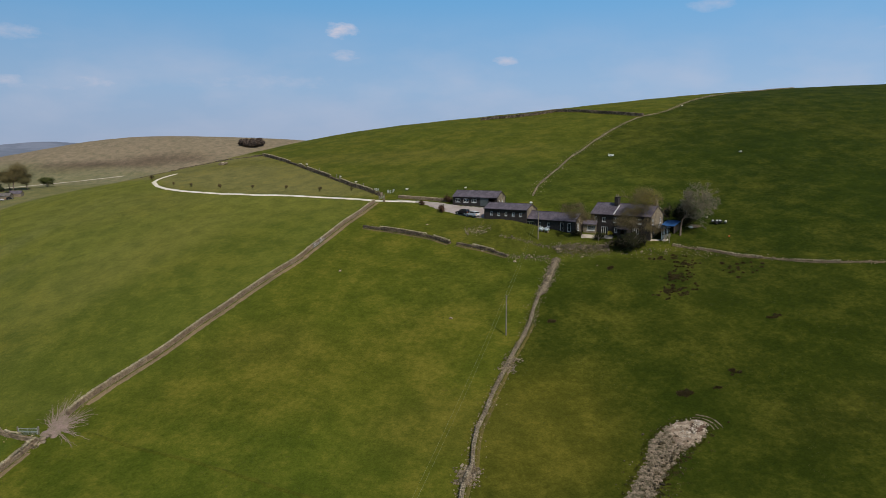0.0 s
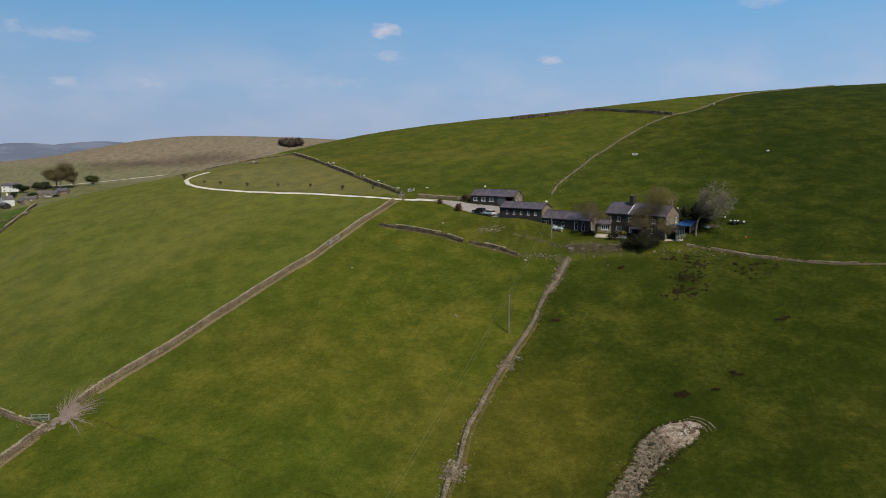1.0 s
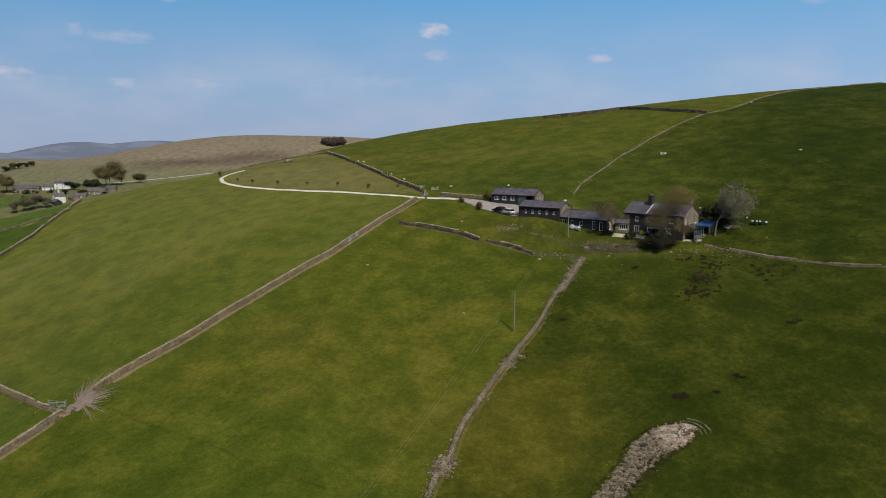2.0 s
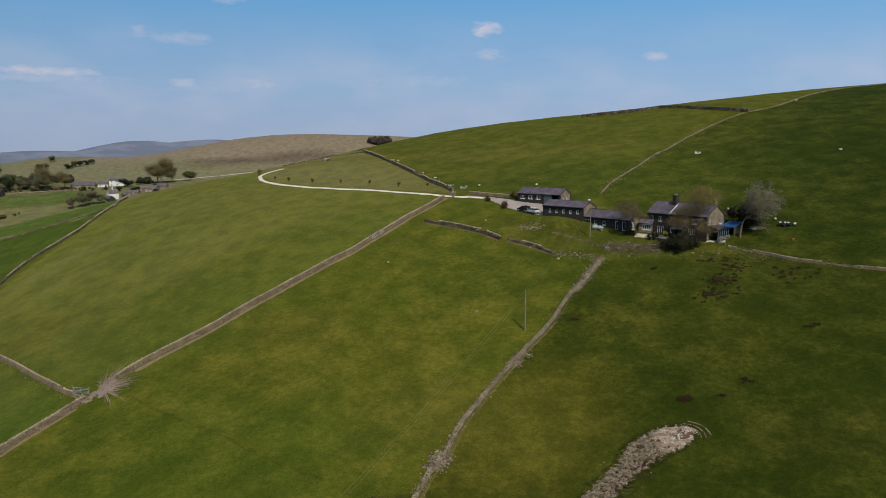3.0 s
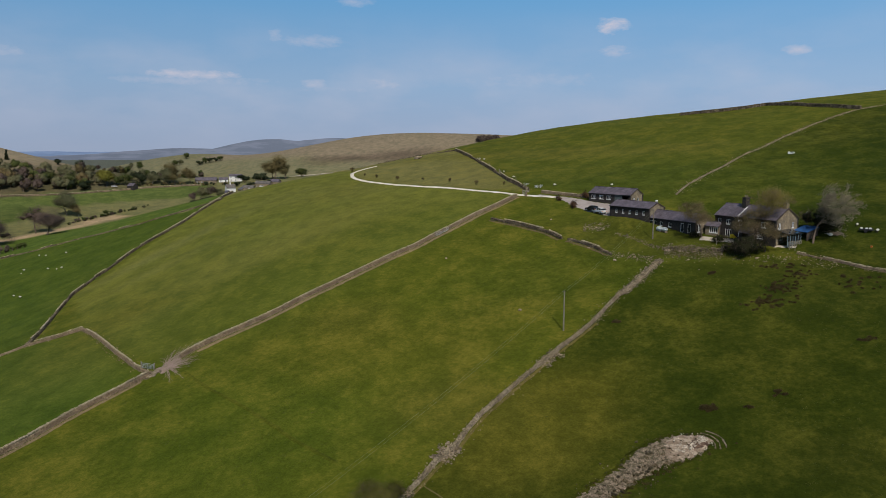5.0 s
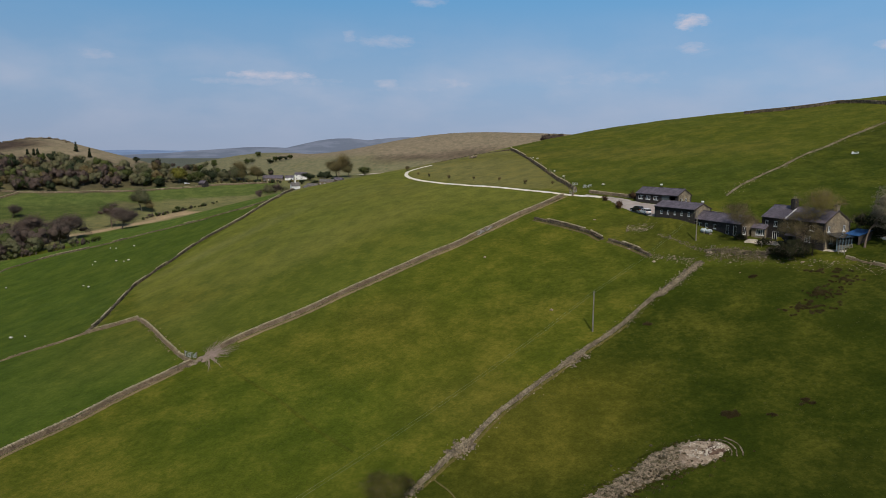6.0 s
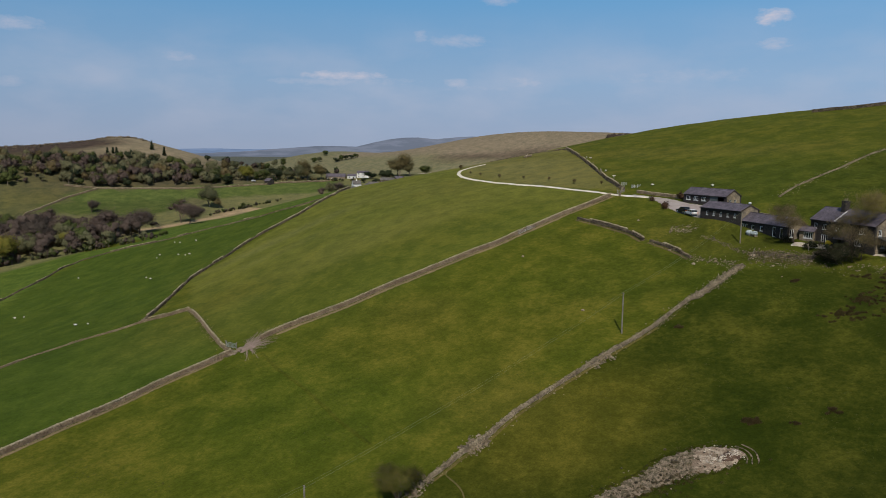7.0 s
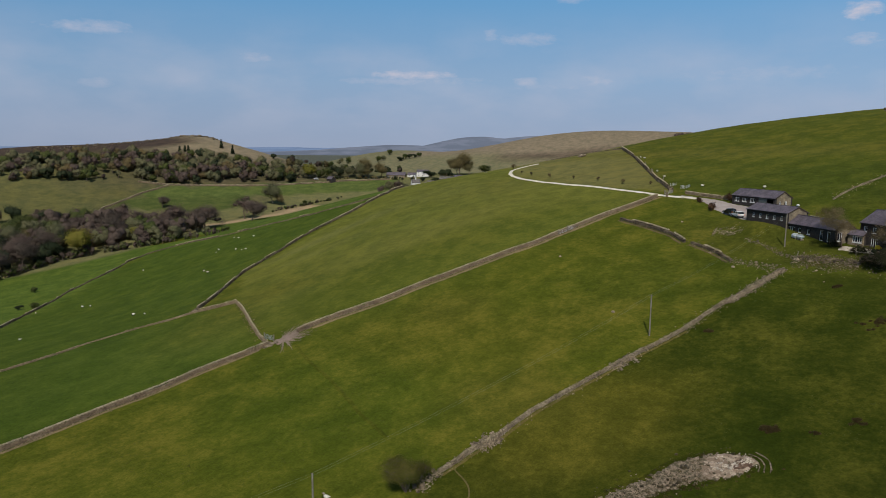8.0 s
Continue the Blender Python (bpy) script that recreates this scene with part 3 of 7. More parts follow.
def ground_cover(x, y, z):
    """Colour of what grows, with some light falloff and haze put in, and how much of it is dry, for points of the plan.
    """
    col = np.empty((len(x), 3))
    col[:] = PASTURE
    dry = np.full(len(x), 0.75)

    def lay(where, colour, dryness):
        k = np.clip(where, 0, 1)[:, None]
        col[:] = col * (1 - k) + np.array(colour) * k
        dry[:] = dry * (1 - k[:, 0]) + dryness * k[:, 0]

    # yellower spur grass; brighter light opposite the sun is put into it too
    spur = inside(x, y, [(-22, 221), (-62, 110), (-106, 127), (-143, 157), (-160, 226), (-172, 262), (-300, 440), (-130, 330), (-110, 274)])
    lay(spur * 1.0, (0.124, 0.128, 0.023), 0.3)
    # the slope above the farm, with dimmer light eastward put into its colour
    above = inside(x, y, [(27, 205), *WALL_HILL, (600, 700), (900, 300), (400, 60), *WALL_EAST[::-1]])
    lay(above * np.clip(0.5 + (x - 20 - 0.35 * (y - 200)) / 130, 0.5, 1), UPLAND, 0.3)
    crown = inside(x, y, [(-20, 227), (27, 205), *WALL_HILL, (0, 520), (-90, 345)])
    lay(crown * 1.0, (0.074, 0.084, 0.010), 0.6)
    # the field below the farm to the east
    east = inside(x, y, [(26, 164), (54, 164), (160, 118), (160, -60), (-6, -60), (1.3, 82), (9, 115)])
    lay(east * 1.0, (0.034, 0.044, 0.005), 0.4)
    paddock = inside(x, y, [(-66, 104), (-106, 127), (-115, 119), (-124, 83), (-123, -60), (-69, -60)])
    lay(paddock * 1.0, LUSH, 0.12)
    west = inside(x, y, [(-115, 119), (-143, 157), (-158, 200), (-160, 226), (-185, 290), (-176, 250), (-205, 232), (-242, 220), (-273, 205), (-257, 169), (-185, 80), (-150, -60), (-123, -60), (-124, 83)])
    lay(west * 1.0, LUSH, 0.15)
    strip = inside(x, y, [(-170, 262), (-205, 233), (-242, 220), (-273, 205), (-268, 183), (-185, 80), (-150, -60), (-280, -60), (-301, 138), (-318, 172), (-305, 210), (-262, 236), (-190, 290)])
    lay(strip * 1.0, BRIGHT, 0.2)
    orchard = inside(x, y, [(-19, 226), (-86, 340), (-105, 372), (-175, 360), (-150, 322), (-122, 304), (-107, 273), (-60, 242)])
    lay(orchard * 1.0, (0.155, 0.140, 0.046), 0.5)
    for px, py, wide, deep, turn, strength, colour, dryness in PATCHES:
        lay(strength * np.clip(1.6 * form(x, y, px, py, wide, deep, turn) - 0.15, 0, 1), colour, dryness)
    # beyond the brow
    d = np.hypot(x, y)
    beyond = (x < -175) & (y > 245) | (x < -300) | (y > 430) & (x < 60)
    lay(beyond * 1.0, ROUGH, 0.35)
    tan = far_from(x, y, [(-337, 258), (-333, 274), (-328, 288), (-327, 305), (-331, 327), (-335, 346), (-335, 362)])
    lay(soft(tan - 7, 4), STRAW, 0.2)
    rushy = inside(x, y, [(-434, 268), (-447, 309), (-500, 300), (-520, 200), (-440, 180), (-400, 235)])
    lay(rushy * 0.8, (0.092, 0.090, 0.036), 0.4)
    brow = inside(x, y, [(-172, 262), (-205, 233), (-262, 228), (-300, 240), (-322, 272), (-320, 300), (-323, 350), (-318, 410), (-300, 440), (-240, 400)])
    lay(brow * 1.0, BRIGHT, 0.2)
    lay(np.clip((y - 560) / 60, 0, 1) * (x < 150), (0.172, 0.158, 0.090), 0.3)
    lay(np.clip((y + 0.2 * x - 672) / 30, 0, 1) * (x > -640) * (x < 200), MOOR, 0.12)
    for px, py, wide, deep, turn in ((-395, 765, 26, 9, 10), (-346, 772, 34, 10, 5), (-300, 790, 30, 12, 5), (-430, 775, 12, 5, 0)):
        lay(0.75 * np.clip(1.6 * form(x, y, px, py, wide, deep, turn) - 0.15, 0, 1), (0.098, 0.072, 0.052), 0.1)
    crag = form(x, y, -600, 470, 190, 120, -35)
    lay(soft(0.42 - crag, 0.3) * (x < -380), WOODFLOOR, 0.3)
    lay(soft(0.72 - crag, 0.2) * (x < -380), (0.23, 0.182, 0.120), 0.2)
    flats = inside(x, y, [(-434, 270), (-427, 298), (-412, 321), (-396, 350), (-380, 374), (-362, 399), (-345, 420), (-322, 442), (-344, 474), (-366, 454), (-388, 423), (-405, 390), (-415, 366), (-434, 336), (-447, 309)])
    lay(flats * 1.0, (0.086, 0.110, 0.030), 0.15)
    meadow = inside(x, y, [(-420, 255), (-409, 270), (-390, 293), (-377, 315), (-376, 336), (-396, 352), (-412, 322), (-428, 298), (-436, 268)])
    lay(meadow * 1.0, (0.070, 0.088, 0.025), 0.2)
    lay((x < -535) * soft(y - 400, 30), HEATHER, 0.1)
    # past 1.5 km the land greys with distance: haze put into its colour
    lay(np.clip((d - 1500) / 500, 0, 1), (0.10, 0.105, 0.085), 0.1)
    return col, dry


def build_ground():
    xs, ys = graded(-180, 140, 2.0, 1.035, 4900), graded(50, 330, 2.0, 1.035, 4900)
    gx, gy = np.meshgrid(xs, ys)
    x, y = gx.ravel(), gy.ravel()
    z = land(x, y)
    nx, ny = len(xs), len(ys)
    i = (np.arange(ny - 1)[:, None] * nx + np.arange(nx - 1)[None]).ravel()
    faces = np.stack([i, i + 1, i + nx + 1, i + nx], 1)
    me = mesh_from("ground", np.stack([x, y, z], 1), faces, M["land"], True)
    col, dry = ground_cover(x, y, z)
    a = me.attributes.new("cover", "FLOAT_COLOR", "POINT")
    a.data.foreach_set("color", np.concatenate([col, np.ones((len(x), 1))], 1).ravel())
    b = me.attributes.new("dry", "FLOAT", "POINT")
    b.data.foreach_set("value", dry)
    return tagged(new("ground", me), "rolling grazed green pasture on a hillside with dry patches", "ground", kind="structure")


build_ground()


def ribbon(name, path, width, material, up, label, category, wobble=0.15, seed=1, step=1.5, thick=0.1):
    """A lane laid on the ground, with uneven edges and a thickness."""
    rng = np.random.default_rng(seed)
    q, t = resample(path, step)
    n = np.stack([-t[:, 1], t[:, 0]], 1)
    k = 4
    wide = np.linspace(*width, len(q)) if isinstance(width, tuple) else np.full(len(q), width)
    cols = []
    for j in range(k + 1):
        s = (j / k - 0.5) * wide
        e = rng.normal(0, wobble, len(q)) if j in (0, k) else 0
        p = q + n * (s + e)[:, None]
        cols.append(np.concatenate([p, (land(p[:, 0], p[:, 1]) + up - (thick + 0.15 if j in (0, k) else 0))[:, None]], 1))
    v = np.stack(cols, 1).reshape(-1, 3)
    f = [(a * (k + 1) + j, (a + 1) * (k + 1) + j, (a + 1) * (k + 1) + j + 1, a * (k + 1) + j + 1) for a in range(len(q) - 1) for j in range(k)]
    me = mesh_from(name, v, f, material, True)
    return tagged(new(name, me), label, category, kind="structure")


def patch(name, corners, material, up, label, category, step=1.0, ragged=0.3, seed=2):
    """A paved or bare area that follows the ground inside a polygon of the plan, with a turned-down edge."""
    rng = np.random.default_rng(seed)
    q, _ = resample(corners + corners[:1], step * 0.6)
    edge = q[:-1] + rng.normal(0, ragged * step * 0.5, (len(q) - 1, 2))
    c = np.array(corners)
    gx, gy = np.meshgrid(np.arange(c[:, 0].min(), c[:, 0].max(), step), np.arange(c[:, 1].min(), c[:, 1].max(), step))
    grid = np.stack([gx.ravel(), gy.ravel()], 1) + rng.uniform(-0.25, 0.25, (gx.size, 2)) * step
    ring = [tuple(p) for p in edge]
    grid = grid[inside(grid[:, 0], grid[:, 1], ring) & (far_from(grid[:, 0], grid[:, 1], ring + ring[:1]) > 0.4 * step)]
    n = len(edge)
    points = [Vector(p) for p in np.concatenate([edge, grid])]
    flat, _, faces, _, _, _ = delaunay_2d_cdt(points, [(i, (i + 1) % n) for i in range(n)], [], 1, 1e-4)
    xy = np.array([tuple(p) for p in flat])
    rim = far_from(xy[:, 0], xy[:, 1], ring + ring[:1]) < 0.02
    z = land(xy[:, 0], xy[:, 1]) + np.where(rim, -0.08, up)
    me = mesh_from(name, np.concatenate([xy, z[:, None]], 1), [tuple(f) for f in faces], material, True)
    return tagged(new(name, me), label, category, kind="structure")


ribbon("road", LANE, (1.75, 2.1), M["gravel"], 0.16, "pale limestone gravel farm track curving over the field", "track")
ribbon("road", [(-440.0, 700.0), (-420.0, 705.0), (-398.6, 710.3), (-371.3, 717.8), (-353.8, 724.1), (-330.0, 733.0)], 2.2, M["paving"], 0.2, "pale gravel lane beyond the brow", "track")
patch("pavement", YARD, M["tarmac"], 0.14, "worn pinkish grey farm yard before the barns", "yard", 0.8)


# ---- dry stone walls ----
def stone_wall(path, label, height=1.15, width=0.7, length=0.42, courses=4, material="drystone", ruin=0.0, seed=3, group="field walls", coping=True):
    """A dry stone wall: courses of rough stones on both faces, and a row of copings on edge."""
    rng = np.random.default_rng(seed)
    q, t = resample(path, length)
    n = len(q)
    nrm = np.stack([-t[:, 1], t[:, 0]], 1)
    base = land(q[:, 0], q[:, 1])
    # how much of the wall still stands
    wave = np.interp(np.arange(n), np.arange(0, n + 12, 12), rng.uniform(0, 1, n // 12 + 2)[:len(np.arange(0, n + 12, 12))])
    stand = 1 - ruin * wave
    top = thing("dry_stone_wall", Matrix.Translation(at(*q[n // 2])), label, "stone wall", group)
    inv = top.matrix_world.inverted()
    cs, ts, hs = [], [], []
    for c in range(courses):
        h = height / courses
        keep = (c + 0.5) / courses < stand + rng.normal(0, 0.06, n)
        for side in (-1, 1):
            taper = width * (0.5 - 0.12 * c / courses)
            off = side * taper * 0.55 + rng.normal(0, 0.03, n)
            p = q + nrm * off[:, None] + t * rng.uniform(-0.12, 0.12, (n, 1)) * length
            z = base + h * (c + 0.5) - 0.12 + rng.normal(0, 0.02, n)
            cs.append(np.concatenate([p, z[:, None]], 1)[keep])
            ts.append(t[keep])
            hs.append(np.stack([rng.uniform(0.42, 0.58, n) * length, np.full(n, taper * 0.55), rng.uniform(0.48, 0.60, n) * h], 1)[keep])
    v, f = stones(np.concatenate(cs), np.concatenate(ts), np.concatenate(hs), rng)
    tag = part("stonework", mesh_from("stonework", v, f, M[material]), None, top)
    tag.matrix_parent_inverse = inv
    tagged(tag, kind="stuff")
    keep = stand > 0.8
    if coping and keep.sum() > 3:
        p = q[keep]
        c = np.concatenate([p, (base[keep] + height - 0.05 + rng.normal(0, 0.04, keep.sum()))[:, None]], 1)
        h = np.stack([rng.uniform(0.25, 0.45, len(p)) * length, np.full(len(p), width * 0.3), rng.uniform(0.10, 0.17, len(p))], 1)
        v, f = stones(c, t[keep], h, rng, 0.25, 0.12)
        cap = part("coping", mesh_from("coping", v, f, M["coping"]), None, top)
        cap.matrix_parent_inverse = inv
        tagged(cap, kind="stuff")
    # stones that have fallen to the foot of the wall
    m = int(n * (0.25 + 2.5 * ruin))
    k = rng.integers(0, n, m)
    off = rng.choice((-1, 1), m) * (width * 0.5 + np.abs(rng.normal(0, 0.35 + ruin, m)))
    p = q[k] + nrm[k] * off[:, None]
    s = rng.uniform(0.035, 0.10, (m, 1)) * (1 + rng.uniform(-0.3, 0.3, (m, 3)))
    a = rng.uniform(0, 6.28, m)
    v, f = stones(np.concatenate([p, (land(p[:, 0], p[:, 1]) + 0.05)[:, None]], 1), np.stack([np.cos(a), np.sin(a)], 1), s, rng, 0.3, 0.3)
    fall = part("fallen_stones", mesh_from("fallen_stones", v, f, M[material]), None, top)
    fall.matrix_parent_inverse = inv
    tagged(fall, kind="stuff")
    return top


stone_wall(WALL_LONG, "long buff dry stone wall between two sloping pastures", 1.05, 0.65, 0.25, 4, ruin=0.12, seed=11)
stone_wall(WALL_LONG_LOW, "long buff dry stone wall beside the lower paddock", 1.0, 0.65, 0.24, 4, ruin=0.22, seed=12)
stone_wall(WALL_MIDDLE, "half-collapsed grey dry stone wall below the farm", 0.7, 0.9, 0.26, ruin=0.6, seed=13, coping=False, material="drystone_grey")
stone_wall(WALL_MIDDLE_LOW, "weathered grey dry stone wall with crumbling stretches", 0.8, 0.55, 0.18, 5, "drystone_grey", 0.3, 14, coping=False)
stone_wall(WALL_RUIN, "brown ruined dry stone wall above a grassy bank", 1.0, 0.75, 0.3, ruin=0.35, seed=15, material="drystone_dark")
stone_wall(WALL_RUIN_LOW, "broken brown dry stone wall with gaps", 0.85, 0.75, 0.3, ruin=0.55, seed=16, material="drystone_dark")
stone_wall(WALL_HILL, "pale tumbled dry stone wall climbing the hill", 0.55, 0.5, 0.34, 3, "drystone_grey", 0.65, 17, coping=False)
stone_wall(WALL_CREST, "dark dry stone wall along the crest", 1.5, 0.8, 0.7, 3, "drystone_dark", 0.0, 18, coping=False)
stone_wall(WALL_EAST, "pale dry stone wall below the farmhouse garden", 0.55, 0.4, 0.34, 3, "drystone", 0.3, 19)
stone_wall(WALL_SPUR, "dark gappy dry stone wall above the orchard", 1.3, 0.7, 0.5, 3, "drystone_dark", 0.35, 20)
# darker stone also stands in for the shadow along this wall
stone_wall(WALL_WEST, "dark grey dry stone wall along the brow of the field", 1.05, 0.6, 0.42, 4, "drystone_dark", 0.3, 21)
stone_wall(WALL_LOWER, "low grey dry stone wall at the foot of the paddock", 0.6, 0.45, 0.34, 3, "drystone", 0.3, 22, coping=False)
stone_wall(WALL_CORNER, "grey dry stone wall turning a paddock corner", 0.95, 0.5, 0.26, 4, "drystone", 0.3, 23)
# here too the wall's shadow is put into darker stone
stone_wall(WALL_FAR, "old grey dry stone wall across the valley fields", 0.85, 0.5, 0.5, 3, "drystone_dark", 0.5, 24)
stone_wall([(-14.0, 223.4), (-9.0, 220.4), (-2.0, 216.8), (1.6, 214.6)], "low brown retaining wall behind the yard", 0.9, 0.6, 0.4, 3, "drystone", 0.1, 25)
stone_wall([(25.5, 196.0), (29.0, 194.0), (33.5, 190.0), (36.0, 186.5)], "low dark garden wall behind the barns", 1.2, 0.6, 0.4, 3, "drystone_dark", 0.2, 26)


# ---- buildings ----
def add_box(bm, x0, x1, y0, y1, z0, z1):
    v = [bm.verts.new((x, y, z)) for x in (x0, x1) for y in (y0, y1) for z in (z0, z1)]
    for a, b, c, d in BOX_FACES:
        bm.faces.new((v[a], v[b], v[c], v[d]))
    return v


def add_prism(bm, outline, a, b, axis):
    """A closed outline swept from a to b along axis 0 (x) or 1 (y)."""
    def put(p, s):
        return (s, p[0], p[1]) if axis == 0 else (p[0], s, p[1])
    lo = [bm.verts.new(put(p, a)) for p in outline]
    hi = [bm.verts.new(put(p, b)) for p in outline]
    n = len(outline)
    bm.faces.new(lo)
    bm.faces.new(hi[::-1])
    for i in range(n):
        bm.faces.new((lo[i], hi[i], hi[(i + 1) % n], lo[(i + 1) % n]))


def unwrap(bm):
    """Real-size coordinates on each face: along and up, or along and down the slope."""
    bmesh.ops.recalc_face_normals(bm, faces=bm.faces[:])
    layer = bm.loops.layers.uv.verify()
    for f in bm.faces:
        n = f.normal
        for loop in f.loops:
            p = loop.vert.co
            if abs(n.z) > 0.3 and abs(n.y) >= abs(n.x):
                loop[layer].uv = (p.x, p.y / max(0.2, abs(n.z)))
            elif abs(n.z) > 0.3:
                loop[layer].uv = (p.y, p.x / max(0.2, abs(n.z)))
            elif abs(n.x) > abs(n.y):
                loop[layer].uv = (p.y, p.z)
            else:
                loop[layer].uv = (p.x, p.z)


def wall_sheet(bm, axis, at_, a0, a1, z0, z1, thick, holes):
    """An upright wall with real openings. axis 0: it runs along x at y = at_; axis 1: along y at x = at_. holes: (a0, a1, z0, z1)."""
    cuts = sorted({a0, a1, *[h[0] for h in holes], *[h[1] for h in holes]})
    rows = sorted({z0, z1, *[h[2] for h in holes], *[h[3] for h in holes]})
    for p, q in zip(cuts, cuts[1:]):
        for r, s in zip(rows, rows[1:]):
            m, n = (p + q) / 2, (r + s) / 2
            if any(h[0] < m < h[1] and h[2] < n < h[3] for h in holes):
                continue
            if axis == 0:
                add_box(bm, p, q, min(at_, at_ + thick), max(at_, at_ + thick), r, s)
            else:
                add_box(bm, min(at_, at_ + thick), max(at_, at_ + thick), p, q, r, s)


def window(parent, m, wide, high, cols, rows, name="window", frame_mat="white", bar=0.07, sill=True, label=""):
    """A framed window; local x along the wall, y into it, z up from the sill."""
    bm = bmesh.new()
    add_box(bm, 0, bar, 0.08, 0.16, 0, high)
    add_box(bm, wide - bar, wide, 0.08, 0.16, 0, high)
    add_box(bm, bar, wide - bar, 0.08, 0.16, 0, bar)
    add_box(bm, bar, wide - bar, 0.08, 0.16, high - bar, high)
    for i in range(1, cols):
        x = wide * i / cols
        add_box(bm, x - bar * 0.5, x + bar * 0.5, 0.085, 0.155, bar, high - bar)
    for j in range(1, rows):
        z = high * j / rows
        for i in range(cols):
            add_box(bm, wide * i / cols + bar * 0.5, wide * (i + 1) / cols - bar * 0.5, 0.09, 0.15, z - bar * 0.35, z + bar * 0.35)
    w = part(name, bm, M[frame_mat], parent, label or "white-painted frame")
    w.matrix_local = m
    for i in range(cols):
        bm = bmesh.new()
        add_box(bm, wide * i / cols + 0.02, wide * (i + 1) / cols - 0.02, 0.115, 0.125, 0.02, high - 0.02)
        part("pane", bm, M["glass"], w)
    if sill:
        bm = bmesh.new()
        add_box(bm, -0.08, wide + 0.08, -0.06, 0.14, -0.12, 0.0)
        part("sill", bm, M["lead"], w)
    return w


FRONT, RIGHT, BACK, LEFT = 0, 1, 2, 3


def face_pose(side, length, depth, s, z):
    """Where a window of that side stands: s along the wall as seen from outside, left to right."""
    if side == FRONT:
        return pose(s, 0, z)
    if side == RIGHT:
        return pose(length, s, z, 0, 0, 90)
    if side == BACK:
        return pose(length - s, depth, z, 0, 0, 180)
    return pose(0, depth - s, z, 0, 0, 270)


def building(name, m, length, depth, eave, ridge, label, category, openings=(), walls="stone_dark", gables="stone_buff", roof="slate",
             foot=1.2, thick=0.45, over=0.25, group="", skip=()):
    """A gabled building. openings: side, start, width, sill, height, columns, rows, part name."""
    top = thing(name, m, label, category, group)
    holes = {k: [] for k in range(4)}
    for side, s, wide, z, high, *_ in openings:
        if side == BACK:
            holes[side].append((length - s - wide, length - s, z, z + high))
        elif side == LEFT:
            holes[side].append((depth - s - wide, depth - s, z, z + high))
        else:
            holes[side].append((s, s + wide, z, z + high))
    for side in range(4):
        bm = bmesh.new()
        if side == FRONT:
            wall_sheet(bm, 0, 0, 0, length, -foot, eave, thick, holes[side])
        elif side == BACK:
            wall_sheet(bm, 0, depth, 0, length, -foot, eave, -thick, holes[side])
        else:
            x, t = (length, -thick) if side == RIGHT else (0, thick)
            wall_sheet(bm, 1, x, thick, depth - thick, -foot, eave, t, holes[side])
            add_prism(bm, [(0, eave), (depth, eave), (depth / 2, ridge)], x, x + t, 0)
        bmesh.ops.remove_doubles(bm, verts=bm.verts[:], dist=0.0005)
        unwrap(bm)
        part(("front_wall", "gable_wall", "back_wall", "gable_wall")[side], bm, M[walls if side in (FRONT, BACK) else gables], top)
    run = math.hypot(depth / 2, ridge - eave)
    ny, nz = (ridge - eave) / run, depth / 2 / run
    t = 0.12
    for k in (0, 1):
        bm = bmesh.new()
        y_e = -over * nz if k == 0 else depth + over * nz
        z_e = eave - over * ny
        s = -1 if k == 0 else 1
        outline = [(y_e, z_e), (depth / 2, ridge), (depth / 2, ridge + t / nz), (y_e + s * ny * t, z_e + nz * t)]
        add_prism(bm, outline, -over * 0.6, length + over * 0.6, 0)
        unwrap(bm)
        part("roof_slope", bm, M[roof], top)
    # dark bargeboards under the verges
    for x in (-over * 0.6 - 0.03, length + over * 0.6):
        bm = bmesh.new()
        add_prism(bm, [(-over * nz, eave - over * ny - 0.12), (depth / 2, ridge - 0.14), (depth + over * nz, eave - over * ny - 0.12), (depth + over * nz, eave - over * ny + 0.1), (depth / 2, ridge + 0.1), (-over * nz, eave - over * ny + 0.1)], x, x + 0.03, 0)
        part("bargeboard", bm, M["wood_dark"], top)
    bm = bmesh.new()
    n = max(3, int(length / 0.5))
    for i in range(n):
        a, b = -over * 0.6 + i * (length + over * 1.2) / n, -over * 0.6 + (i + 1) * (length + over * 1.2) / n - 0.02
        z = ridge + t / nz
        add_prism(bm, [(depth / 2 - 0.16, z - 0.09), (depth / 2 + 0.16, z - 0.09), (depth / 2 + 0.07, z + 0.07), (depth / 2 - 0.07, z + 0.07)], a, b, 0)
    part("ridge_capping", bm, M[roof], top)
    # gutter along the front eave
    if "gutter" not in skip:
        bm = bmesh.new()
        add_prism(bm, [(-over * nz - 0.13, eave - over * ny - 0.03), (-over * nz - 0.01, eave - over * ny - 0.03), (-over * nz - 0.01, eave - over * ny + 0.07), (-over * nz - 0.13, eave - over * ny + 0.07)], 0, length, 0)
        part("gutter", bm, M["metal_dark"], top)
    for side, s, wide, z, high, cols, rows, kind in openings:
        if kind == "dark":
            continue
        window(top, face_pose(side, length, depth, s, z), wide, high, cols, rows, kind, sill=(kind == "window"), bar=0.13 if cols == 4 else 0.1)
    return top


